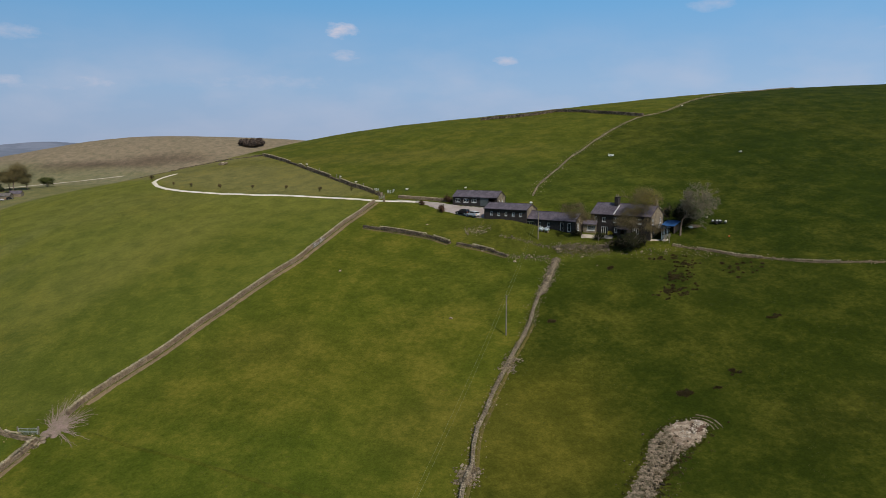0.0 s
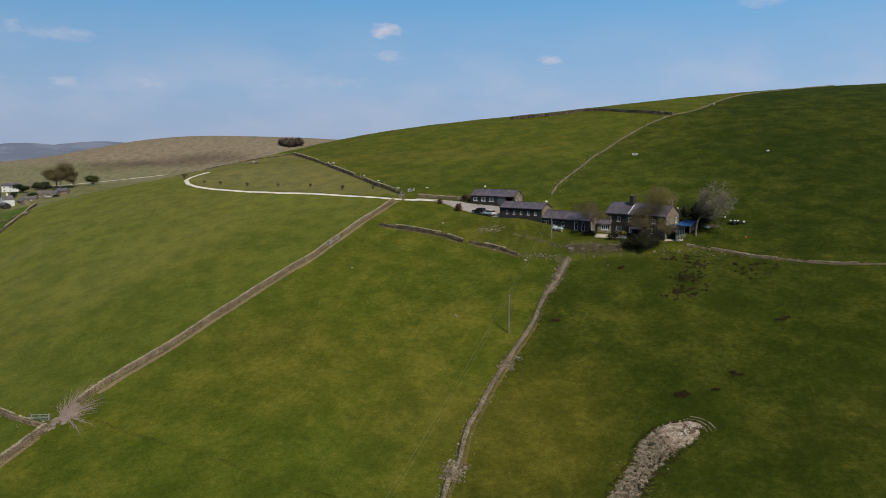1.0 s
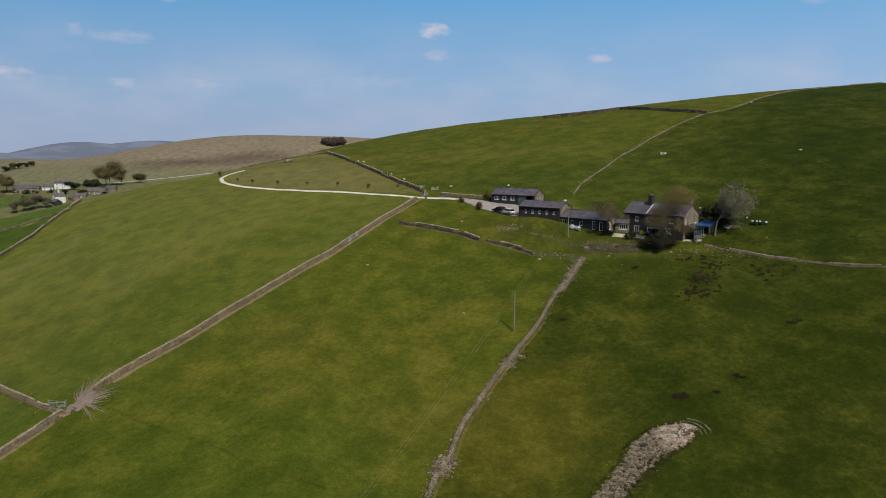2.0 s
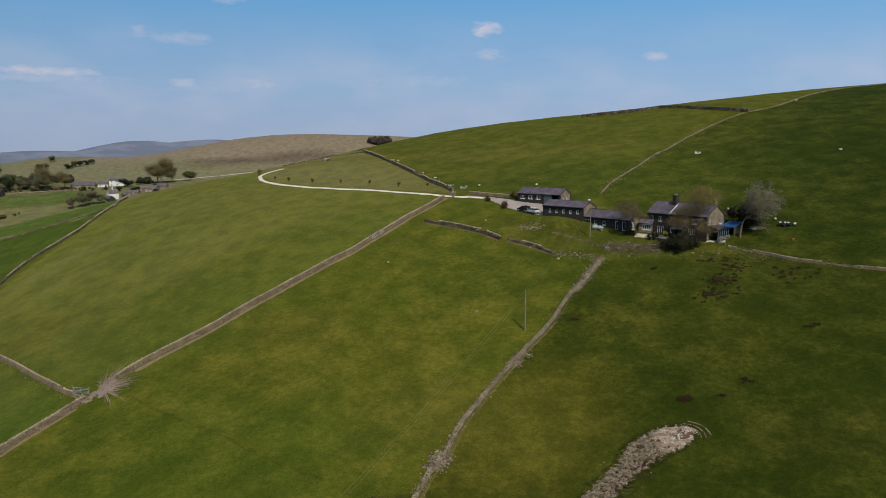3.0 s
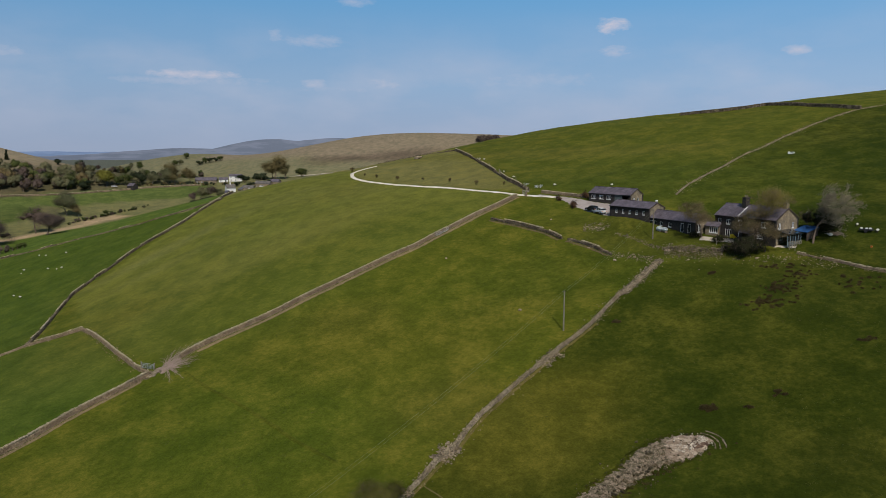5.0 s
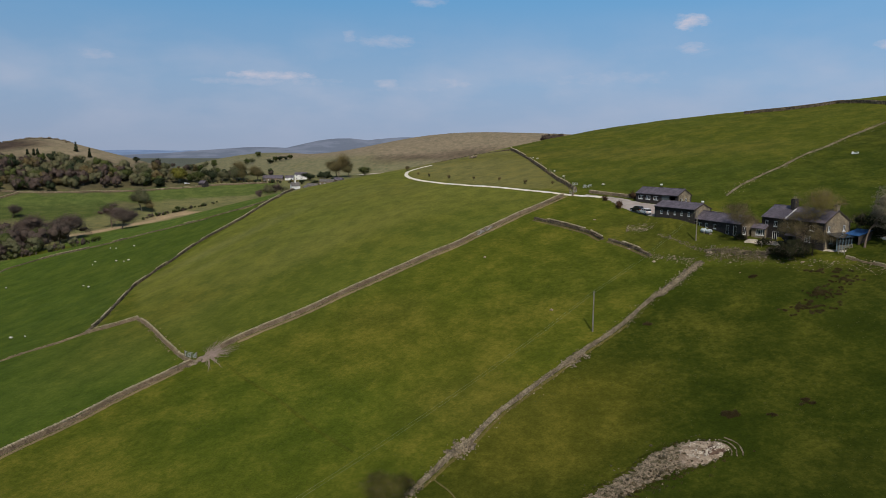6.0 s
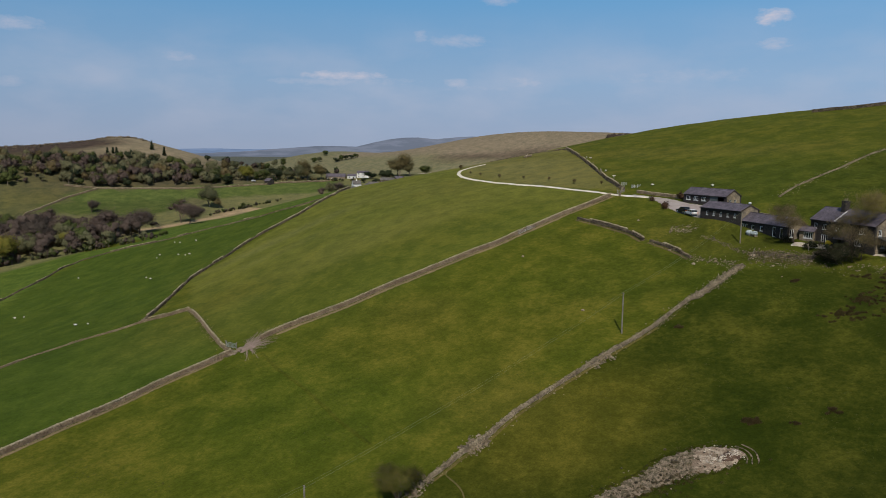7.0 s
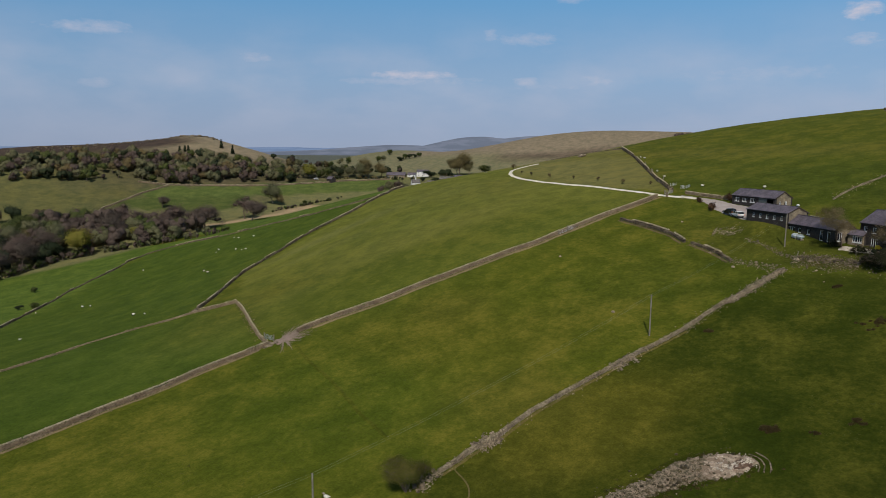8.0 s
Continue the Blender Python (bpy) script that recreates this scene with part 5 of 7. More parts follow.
worn_line([(-57.0, 106.4), (-46.3, 100.9), (-35.2, 96.6), (-23.2, 90.8), (-12.0, 86.2)], 1.3, (0.061, 0.071, 0.008), 0.5, "faint worn wheel track across the pasture", 160)
worn_line([(1.4, 85.2), (2.6, 84.0), (5.6, 82.6), (7.6, 81.0), (8.7, 79.2), (9.2, 76.0)], 0.42, (0.115, 0.094, 0.036), 0.2, "narrow trodden path round a wall end", 161)
worn_line([(x + 0.75, y - 0.2) for x, y in WALL_MIDDLE_LOW[2:]], 0.9, (0.120, 0.096, 0.032), 0.4, "bare tan strip at the foot of a field wall", 162)
worn_line([(x + 1.15, y - 0.4) for x, y in WALL_LONG[:13]], 2.0, (0.200, 0.148, 0.088), 0.15, "bare brown strip along the foot of a long wall", 163)
worn_line([(x - 0.5, y - 0.9) for x, y in WALL_RUIN], 1.1, (0.125, 0.092, 0.050), 0.3, "bare brown bank below a ruined wall", 165)
worn_line([(x - 0.5, y - 0.9) for x, y in WALL_RUIN_LOW], 1.1, (0.125, 0.092, 0.050), 0.3, "bare brown bank below a ruined wall", 166)
worn_line([(x + 1.0, y - 0.1) for x, y in WALL_LONG_LOW[1:]], 1.5, (0.190, 0.140, 0.085), 0.15, "bare brown strip along the foot of a long wall", 164)


def field_gate(x, y, turn, label, steel="galvanised"):
    top = thing("field_gate", pose(*at(x, y), 0, 0, turn), label, "gate")
    for z in (0.25, 0.45, 0.67, 0.92, 1.2):
        bm = bmesh.new()
        add_box(bm, 0.06, 3.0, -0.025, 0.025, z - 0.025, z + 0.025)
        part("rail", bm, M[steel], top)
    for s in (0.06, 1.5, 2.95):
        bm = bmesh.new()
        add_box(bm, s - 0.025, s + 0.025, -0.03, 0.03, 0.2, 1.25)
        part("stile", bm, M[steel], top)
    for s in (-0.08, 3.15):
        bm = bmesh.new()
        add_box(bm, s - 0.09, s + 0.09, -0.09, 0.09, -0.4, 1.5)
        part("gatepost", bm, M["wood"], top)
    return top


field_gate(-67.4, 106.4, 1, "galvanised steel field gate between dry stone walls")
field_gate(-20.2, 222.6, 65, "galvanised field gate standing open beside the track")
field_gate(-33.5, 179.9, 74.4, "pale galvanised gate leaning along the wall", "lead")
field_gate(-32.5, 183.3, 74.4, "pale galvanised gate leaning along the wall", "lead")
for x, y in ((-18.4, 219.6), (-19.8, 226.0)):
    post = thing("gatepost", pose(*at(x, y)), "squat pale stone gatepost beside the track", "gatepost", "stone gateposts")
    bm = bmesh.new()
    add_box(bm, -0.3, 0.3, -0.28, 0.28, -0.4, 1.35)
    bmesh.ops.bevel(bm, geom=bm.edges[:], offset=0.06, segments=1, affect="EDGES")
    part("shaft", bm, M["rubble"], post)


# ---- cars ----
def car(x, y, turn, paint, label, scale=1.0):
    top = thing("car", pose(*at(x, y, 0.16), 0, 0, turn), label, "car", "cars in the yard")
    half = 0.86
    body = [(-2.2, 0.35), (-2.25, 0.75), (-2.05, 0.95), (1.0, 0.98), (1.9, 0.82), (2.2, 0.62), (2.22, 0.35)]
    bm = bmesh.new()
    add_prism(bm, body, -half, half, 1)
    bmesh.ops.bevel(bm, geom=[e for e in bm.edges], offset=0.07, segments=2, affect="EDGES")
    shell = part("body", bm, M[paint], top, smooth=False)
    cabin = [(-2.0, 0.96), (-1.75, 1.42), (-0.2, 1.5), (0.35, 1.42), (1.05, 0.98)]
    bm = bmesh.new()
    add_prism(bm, cabin, -half + 0.12, half - 0.12, 1)
    bmesh.ops.bevel(bm, geom=[e for e in bm.edges], offset=0.06, segments=1, affect="EDGES")
    part("glasshouse", bm, M["glass"], top)
    bm = bmesh.new()
    add_prism(bm, [(-1.78, 1.43), (-0.2, 1.515), (0.33, 1.43), (0.33, 1.47), (-0.2, 1.56), (-1.8, 1.47)], -half + 0.13, half - 0.13, 1)
    part("roof", bm, M[paint], top)
    for s in (-1, 1):
        for px in (-1.6, -0.55, 0.45):
            bm = bmesh.new()
            y0 = s * (half - 0.1)
            add_box(bm, px - 0.05, px + 0.05, min(y0, y0 + s * 0.02), max(y0, y0 + s * 0.02), 0.96, 1.46)
            part("pillar", bm, M[paint], top)
    for px in (-1.35, 1.35):
        for s in (-1, 1):
            bm = bmesh.new()
            bmesh.ops.create_cone(bm, cap_ends=True, segments=18, radius1=0.33, radius2=0.33, depth=0.22, matrix=pose(px, s * (half - 0.06), 0.33, 90))
            w = part("wheel", bm, M["rubber"], top)
            bm = bmesh.new()
            bmesh.ops.create_cone(bm, cap_ends=True, segments=14, radius1=0.21, radius2=0.21, depth=0.23, matrix=pose(px, s * (half - 0.055), 0.33, 90))
            part("rim", bm, M["galvanised"], w)
    for s in (-1, 1):
        bm = bmesh.new()
        add_box(bm, 2.13, 2.25, s * 0.62 - 0.16, s * 0.62 + 0.16, 0.6, 0.74)
        part("headlight", bm, M["glass"], top)
        bm = bmesh.new()
        add_box(bm, -2.28, -2.2, s * 0.68 - 0.1, s * 0.68 + 0.1, 0.65, 0.88)
        part("tail_light", bm, M["orange"], top)
    return top


car(8.2, 197.4, 132, "car_silver", "silver estate car parked before the barn")
car(5.6, 200.0, 136, "car_black", "black hatchback parked beside a silver car")


# ---- by the house ----
def oil_tank(x, y, turn):
    top = thing("oil_tank", pose(*at(x, y), 0, 0, turn), "pale blue ribbed plastic tank on short feet", "tank")
    for k, (s, l, h) in enumerate(((-0.95, 1.7, 1.45), (0.9, 1.75, 1.3))):
        bm = bmesh.new()
        add_box(bm, s - l / 2, s + l / 2, -0.7, 0.7, 0.2, h)
        bmesh.ops.bevel(bm, geom=bm.edges[:], offset=0.32, segments=4, affect="EDGES")
        part("shell", bm, M["tank"], top, smooth=True)
        for r in (-0.45, 0.0, 0.45):
            bm = bmesh.new()
            add_box(bm, s + r - 0.05, s + r + 0.05, -0.72, 0.72, 0.5, h - 0.3)
            part("rib", bm, M["tank"], top)
        for r in (-0.5, 0.5):
            bm = bmesh.new()
            add_box(bm, s + r - 0.1, s + r + 0.1, -0.5, 0.5, -0.2, 0.25)
            part("foot", bm, M["rubble"], top)
    return top


oil_tank(25.9, 180.7, -35).scale = (0.85, 0.85, 0.8)


def picnic_set(x, y, turn):
    top = thing("garden_table", pose(*at(x, y, 0.1), 0, 0, turn), "dark timber garden table on the terrace", "table")
    bm = bmesh.new()
    for k in range(5):
        add_box(bm, -0.8, 0.8, -0.4 + k * 0.165, -0.4 + k * 0.165 + 0.15, 0.7, 0.74)
    part("tabletop", bm, M["wood_dark"], top)
    for a in (-0.7, 0.7):
        for b in (-0.3, 0.3):
            bm = bmesh.new()
            add_box(bm, a - 0.04, a + 0.04, b - 0.04, b + 0.04, -0.1, 0.7)
            part("leg", bm, M["wood_dark"], top)
    for s in (-0.75, 0.75):
        b_ = thing("garden_bench", pose(*at(x, y, 0.1), 0, 0, turn) @ pose(0, s, 0), "dark timber bench beside the garden table", "bench", "benches at the table")
        bm = bmesh.new()
        add_box(bm, -0.8, 0.8, -0.15, 0.15, 0.4, 0.45)
        part("seat", bm, M["wood_dark"], b_)
        for a in (-0.65, 0.65):
            bm = bmesh.new()
            add_box(bm, a - 0.04, a + 0.04, -0.12, 0.12, -0.1, 0.4)
            part("leg", bm, M["wood_dark"], b_)
    return top


picnic_set(40.2, 176.6, -40)
toy = thing("ride_on_toy", pose(*at(41.9, 176.0, 0.1), 0, 0, 30), "bright yellow plastic ride-on toy on the terrace", "toy")
bm = bmesh.new()
add_prism(bm, [(-0.6, 0.15), (-0.6, 0.7), (-0.45, 1.1), (0.1, 1.1), (0.25, 0.65), (0.7, 0.6), (0.75, 0.15)], -0.4, 0.4, 1)
bmesh.ops.bevel(bm, geom=bm.edges[:], offset=0.08, segments=2, affect="EDGES")
part("body", bm, M["yellow"], toy)
for a in (-0.4, 0.45):
    for b in (-0.4, 0.4):
        bm = bmesh.new()
        bmesh.ops.create_cone(bm, cap_ends=True, segments=12, radius1=0.2, radius2=0.2, depth=0.14, matrix=pose(a, b, 0.18, 90))
        part("wheel", bm, M["rubber"], toy)


# ---- stones, rubble and the dug scar ----
def boulder(x, y, size, label, material="rubble", seed=1, flat=0.7):
    rng = np.random.default_rng(seed)
    top = thing("boulder", Matrix.Translation(at(x, y)), label, "boulder", "boulders in the fields")
    bm = bmesh.new()
    bmesh.ops.create_icosphere(bm, subdivisions=2, radius=size)
    for v in bm.verts:
        k = 1 + 0.35 * noise.noise(v.co / size * 1.3 + Vector((seed * 3.1, 0, 0)))
        v.co = Vector((v.co.x * k, v.co.y * k * 0.8, v.co.z * k * flat + size * 0.25))
    part("stone", bm, M[material], top)
    return top


for k, (x, y, s) in enumerate([(1.4, 138.6, 0.55), (-24.5, 164.3, 0.5), (28.0, 170.0, 0.8), (-4.5, 193.5, 0.5), (32.8, 164.5, 0.4), (9.6, 172.0, 0.5), (21.0, 166.5, 0.55), (16.8, 164.6, 0.6), (46.5, 163.9, 0.5), (-10.0, 71.0, 0.35)]):
    boulder(x, y, s * 0.65, "pale grey weathered boulder lying in the grass", seed=k + 5)


def rubble_spread(name, line, wide, count, size, label, seed, material="rubble", lift=0.0):
    """Loose stones strewn along a line, thickest in the middle."""
    rng = np.random.default_rng(seed)
    q, t = resample(line, 0.5)
    k = rng.integers(0, len(q), count)
    n = np.stack([-t[k, 1], t[k, 0]], 1)
    p = q[k] + n * rng.normal(0, wide / 2.2, (count, 1)) + t[k] * rng.uniform(-0.3, 0.3, (count, 1))
    s = size * rng.lognormal(0, 0.4, (count, 1)) * rng.uniform(0.6, 1.2, (count, 3)) * (1, 1, 0.7)
    a = rng.uniform(0, 6.28, count)
    z = land(p[:, 0], p[:, 1]) + s[:, 2] * 0.4 + lift * np.exp(-((p - q[k]) ** 2).sum(1) / (wide * 0.4) ** 2)
    v, f = stones(np.concatenate([p, z[:, None]], 1), np.stack([np.cos(a), np.sin(a)], 1), s, rng, 0.35, 0.35)
    return tagged(new(name, mesh_from(name, v, f, M[material])), label, "rubble", kind="stuff")


rubble_spread("rubble_bank", [(27.5, 169.5), (31.0, 169.6), (35.0, 168.4), (39.5, 167.6)], 4.6, 950, 0.065, "tumbled bank of pale rubble below the farmhouse garden", 61, lift=0.08)
rubble_spread("rubble_bank", [(27.0, 171.0), (31.0, 171.2), (35.0, 170.0), (40.0, 169.0)], 2.4, 420, 0.11, "dark half-buried stones on the garden bank", 60, "drystone_dark", lift=0.2)
rubble_spread("rubble_bank", [(39.5, 166.6), (44.0, 164.6), (50.0, 163.6), (56.0, 161.5), (62.0, 157.5)], 3.4, 280, 0.075, "scattered pale stones along a grassy bank", 62)
rubble_spread("rubble_bank", [(26.6, 164.5), (24.0, 156.5), (22.0, 150.5), (20.4, 147.2)], 1.1, 2200, 0.085, "collapsed stretch of grey field wall", 63, lift=0.2)
rubble_spread("rubble_bank", [(6.0, 186.2), (9.5, 187.0), (11.0, 184.5)], 3.0, 420, 0.08, "spill of pale stones on a grassy bank below the barns", 64)
rubble_spread("rubble_bank", [(15.0, 181.6), (17.5, 179.6), (21.0, 177.0), (26.0, 171.5)], 1.0, 260, 0.085, "dark broken stones along an eroded bank", 65, "drystone_dark")
rubble_spread("rubble_bank", [(15.4, 167.9), (20.0, 166.8), (25.0, 165.5)], 2.2, 240, 0.085, "loose stones where a wall has gone", 66)
rubble_spread("rubble_bank", [(12.4, 122.6), (10.6, 118.6)], 1.6, 320, 0.1, "stones spilled from a broken wall", 67)
rubble_spread("rubble_bank", [(3.8, 93.5), (2.6, 90.0)], 1.7, 560, 0.1, "stones spilled from a broken wall", 68)
rubble_spread("rubble_bank", [(1.2, 82.2), (0.6, 80.0), (1.6, 77.5)], 1.4, 260, 0.1, "stones strewn at a wall end", 69)
rubble_spread("rubble_bank", WALL_MIDDLE_LOW, 0.9, 700, 0.05, "small grey stones shed along a crumbling wall", 76, "drystone_grey")
rubble_spread("rubble_bank", WALL_LONG_LOW, 1.3, 900, 0.06, "small stones shed along a field wall", 77, "drystone")
rubble_spread("rubble_bank", [(-102.8, 329.0), (-100.6, 326.5)], 1.8, 70, 0.35, "heap of pale stones on the spur", 70)
rubble_spread("rubble_bank", [(-64.6, 104.6), (-62.4, 104.0)], 1.6, 90, 0.18, "stones at a wall junction", 71)


def scar():
    """A dug hollow: bare soil, a low face behind it, stones and tufts on it."""
    patch("bare_earth", [(32.6, 98.9), (33.6, 100.3), (35.1, 100.9), (37.4, 101.2), (39.0, 99.9), (38.4, 97.5), (36.2, 95.2), (34.0, 94.4), (32.4, 96.2)], M["soil"], 0.12, "pale dug earth in a pasture hollow", "bare earth", 0.35, 1.3, 5)
    patch("bare_earth", SCAR, M["spoil"], 0.05, "greyish-brown spoil tongue spilling down the pasture", "bare earth", 0.3, 1.5, 6)
    patch("bare_earth", [(35.4, 98.0), (36.2, 99.6), (37.6, 100.2), (38.6, 99.6), (38.3, 98.3), (37.4, 97.3), (36.2, 97.2)], M["dug"], 0.17, "dark reddish dug earth in a pasture hollow", "bare earth", 0.3, 1.2, 7)
    rubble_spread("rubble_bank", [(37.8, 99.8), (36.5, 98.6), (36.0, 97.6)], 1.5, 170, 0.075, "pale broken stones in a dug hollow", 72, "chalk", 0.22)
    rubble_spread("rubble_bank", [(34.0, 99.6), (35.2, 98.4), (34.6, 96.6)], 1.8, 60, 0.08, "pale broken stones in a dug hollow", 75, "chalk", 0.15)
    rubble_spread("rubble_bank", [(35.0, 98.0), (31.0, 94.5), (27.5, 88.5), (24.5, 83.5)], 3.2, 600, 0.045, "small stones on a spoil tongue", 73, "rubble", 0.06)
    rubble_spread("turf_clods", [(36.6, 99.4), (34.0, 97.6), (30.0, 92.5), (26.0, 86.0)], 3.4, 260, 0.09, "dark turf clods on bare spoil", 74, "turf", 0.12)
    for k, (r, a0, a1) in enumerate(((2.3, -15, 100), (2.9, -10, 85), (3.6, -5, 75))):
        line = [(37.0 + r * math.cos(radians(a)), 98.4 + r * math.sin(radians(a))) for a in np.linspace(a0, a1, 9)]
        ribbon("turf_ridge", line, 0.22, M["spoil"], 0.09, "low curved turf ridge round a dug hollow", "bank", 0.1, 140 + k, 0.5)


M["dug"] = surface("dark_dug_earth", (0.070, 0.040, 0.026), (0.14, 0.086, 0.055), 1.5, 5.0, spread=0.4, bump=0.8, depth=0.1)
M["chalk"] = surface("pale_broken_stone", (0.42, 0.36, 0.28), (0.58, 0.51, 0.42), 0.8, 5.0, island=0.35)
M["turf"] = surface("dark_turf", (0.045, 0.034, 0.018), (0.07, 0.055, 0.026), 1.0, 5.0, island=0.4)
scar()


# ---- rushes and tussocks ----
def tufts(name, places, radius, per, height, mat, label, seed, category="rushes"):
    rng = np.random.default_rng(seed)
    v, f = [], []
    for x, y, r in places:
        n = int(per * r)
        a, d = rng.uniform(0, 6.28, n), np.sqrt(rng.uniform(0, 1, n)) * r * radius
        px, py = x + d * np.cos(a), y + d * np.sin(a)
        pz = land(px, py) - 0.05
        h = height * rng.uniform(0.5, 1.2, n) * (1 - 0.5 * d / (r * radius))
        lean = rng.normal(0, 0.35, (n, 2))
        w = 0.05 * rng.uniform(0.6, 1.6, n)
        b = rng.uniform(0, 6.28, n)
        k = len(v)
        base = np.stack([px, py, pz], 1)
        side = np.stack([np.cos(b) * w, np.sin(b) * w, 0 * w], 1)
        tip = base + np.stack([lean[:, 0] * h, lean[:, 1] * h, h], 1)
        tri = np.stack([base - side, base + side, tip], 1).reshape(-1, 3)
        v.extend(tri)
        f.extend([(k + 3 * i, k + 3 * i + 1, k + 3 * i + 2) for i in range(n)])
    return tagged(new(name, mesh_from(name, np.array(v), f, M[mat])), label, category, kind="stuff")


rng_rush = np.random.default_rng(90)
RUSHES = []
for cx, cy, n, sx, sy in ((53.5, 155.0, 10, 2.2, 1.6), (50.0, 149.0, 16, 2.8, 2.6), (47.5, 143.0, 16, 3.4, 2.4), (50.5, 159.5, 6, 4.0, 1.0), (61.4, 128.0, 4, 0.9, 0.6), (47.8, 112.4, 5, 0.9, 0.8), (38.4, 107.6, 8, 0.8, 0.9), (43.6, 108.1, 2, 0.9, 0.3), (21.0, 135.3, 3, 0.7, 0.3), (37.5, 157.4, 4, 0.6, 0.6), (64.0, 150.0, 8, 4.0, 3.0)):
    for k in range(int(n * 2.7)):
        RUSHES.append((cx + rng_rush.normal(0, sx * 0.6), cy + rng_rush.normal(0, sy * 0.6), rng_rush.uniform(0.16, 0.48)))
tufts("rushes", RUSHES, 1.1, 300, 0.4, "rush", "clumps of dark brown rushes in the pasture", 91)

rng_grass = np.random.default_rng(95)
tuft_x, tuft_y = rng_grass.uniform(-75, 75, 9000), 60 + 130 * rng_grass.uniform(0, 1, 9000) ** 1.2
thick = np.array([noise.noise(Vector((a * 0.06, b * 0.06, 3.0))) for a, b in zip(tuft_x, tuft_y)]) > 0.02
clear = np.minimum.reduce([far_from(tuft_x, tuft_y, w) for w in (WALL_LONG, WALL_MIDDLE_LOW, WALL_CORNER)]) > 0.8
keep = thick & clear & ~inside(tuft_x, tuft_y, SCAR)
tufts("grass_tussocks", [(a, b, r) for a, b, r in zip(tuft_x[keep], tuft_y[keep], rng_grass.uniform(0.12, 0.4, keep.sum()))], 1.0, 42, 0.2, "blade", "low tussocks of coarse grass across the pasture", 96, "grass")
# grass growing through the tumbled stones
stony = [(rng_grass.normal(a, 1.6), rng_grass.normal(b, 1.3), rng_grass.uniform(0.2, 0.5)) for a, b in [(28 + 0.2 * k, 169.6 - 0.035 * k) for k in range(60)] * 8]
tufts("bank_grass", stony, 1.0, 60, 0.3, "blade", "rough grass growing through a stony bank", 98, "grass")
# grass creeping over the spoil
spoil = [(rng_grass.normal(a, 1.5), rng_grass.normal(b, 1.5), rng_grass.uniform(0.15, 0.45)) for a, b in [(35.0 - 0.19 * k, 97.5 - 0.27 * k) for k in range(56)] * 7]
tufts("spoil_grass", spoil, 1.0, 60, 0.22, "rush", "sparse brown grass over bare spoil", 99, "grass")
# grass over the ragged edge of the scar
rim, _ = resample(SCAR + SCAR[:1], 0.12)
ragged = [(a + rng_grass.normal(0, 0.28), b + rng_grass.normal(0, 0.28), rng_grass.uniform(0.12, 0.4)) for a, b in rim]
tufts("spoil_grass", ragged, 1.0, 90, 0.2, "turf_blade", "coarse grass closing over the edge of bare spoil", 94, "grass")
clumps = [(rng_grass.normal(a, 1.2), rng_grass.normal(b, 1.2), rng_grass.uniform(0.15, 0.42)) for a, b in [(36.0 - 0.45 * k, 98.5 - 0.62 * k) for k in range(24)] * 3]
tufts("spoil_grass", clumps, 0.8, 150, 0.3, "rush", "dark tufts rooted in bare spoil", 93, "grass")
# longer grass at the foot of the walls
foot = []
for w in (WALL_LONG, WALL_LONG_LOW, WALL_MIDDLE_LOW, WALL_MIDDLE, WALL_CORNER, WALL_EAST, WALL_RUIN):
    q, t = resample(w, 0.5)
    for p, d in zip(q, t):
        s = rng_grass.choice((-1, 1)) * rng_grass.uniform(0.5, 0.9)
        if rng_grass.random() < 0.7:
            foot.append((p[0] - d[1] * s, p[1] + d[0] * s, rng_grass.uniform(0.15, 0.4)))
tufts("wall_foot_grass", foot, 1.0, 50, 0.3, "blade", "long grass at the foot of the walls", 97, "grass")


# ---- sheep ----
def sheep_kind():
    top = thing("sheep", Matrix.Identity(4), "off-white woolly sheep standing in the pasture", "sheep", "grazing flock")
    bm = bmesh.new()
    bmesh.ops.create_icosphere(bm, subdivisions=2, radius=0.4, matrix=Matrix.Translation((0, 0, 0.62)) @ Matrix.Diagonal((1.35, 0.75, 0.8, 1)))
    for v in bm.verts:
        v.co += 0.05 * Vector(noise.noise_vector(v.co * 6))
    part("fleece", bm, M["wool"], top)
    bm = bmesh.new()
    bmesh.ops.create_icosphere(bm, subdivisions=1, radius=0.15, matrix=Matrix.Translation((0.62, 0, 0.72)) @ Matrix.Diagonal((1.4, 0.75, 0.85, 1)))
    part("head", bm, M["wool"], top)
    for a in (-0.3, 0.3):
        for b in (-0.14, 0.14):
            bm = bmesh.new()
            bmesh.ops.create_cone(bm, cap_ends=True, segments=6, radius1=0.045, radius2=0.05, depth=0.5, matrix=Matrix.Translation((a, b, 0.2)))
            part("leg", bm, M["wood_dark"], top)
    return top


flock = first(sheep_kind(), -147.3, 118.9, 30, 0.9, 0.02)
for k, (x, y) in enumerate([(-141.6, 119.4), (-165.7, 93.2), (-214.0, 117.5), (-199.0, 127.5), (-196.0, 129.0), (-178.9, 165.0), (-173.4, 163.0), (-222.0, 210.5), (-217.0, 209.5), (-186.5, 188.5), (-193.7, 190.7),
                            (-184.8, 189.2), (-205.7, 189.1), (-209.0, 193.0), (-232.0, 170.0), (-204.0, 208.0), (59.0, 253.0), (98.6, 235.6), (70.6, 175.5), (-38.0, 262.0), (-31.0, 250.5), (-60.0, 300.0),
                            (-57.0, 297.0), (7.2, 227.7), (110.0, 330.0), (-12.0, 232.0), (58.5, 190.0), (61.5, 174.0), (67.4, 179.8)]):
    plant(flock, x, y, k * 73, (0.64 if x < -120 else 0.8) + 0.06 * (k % 4), sink=0.02)


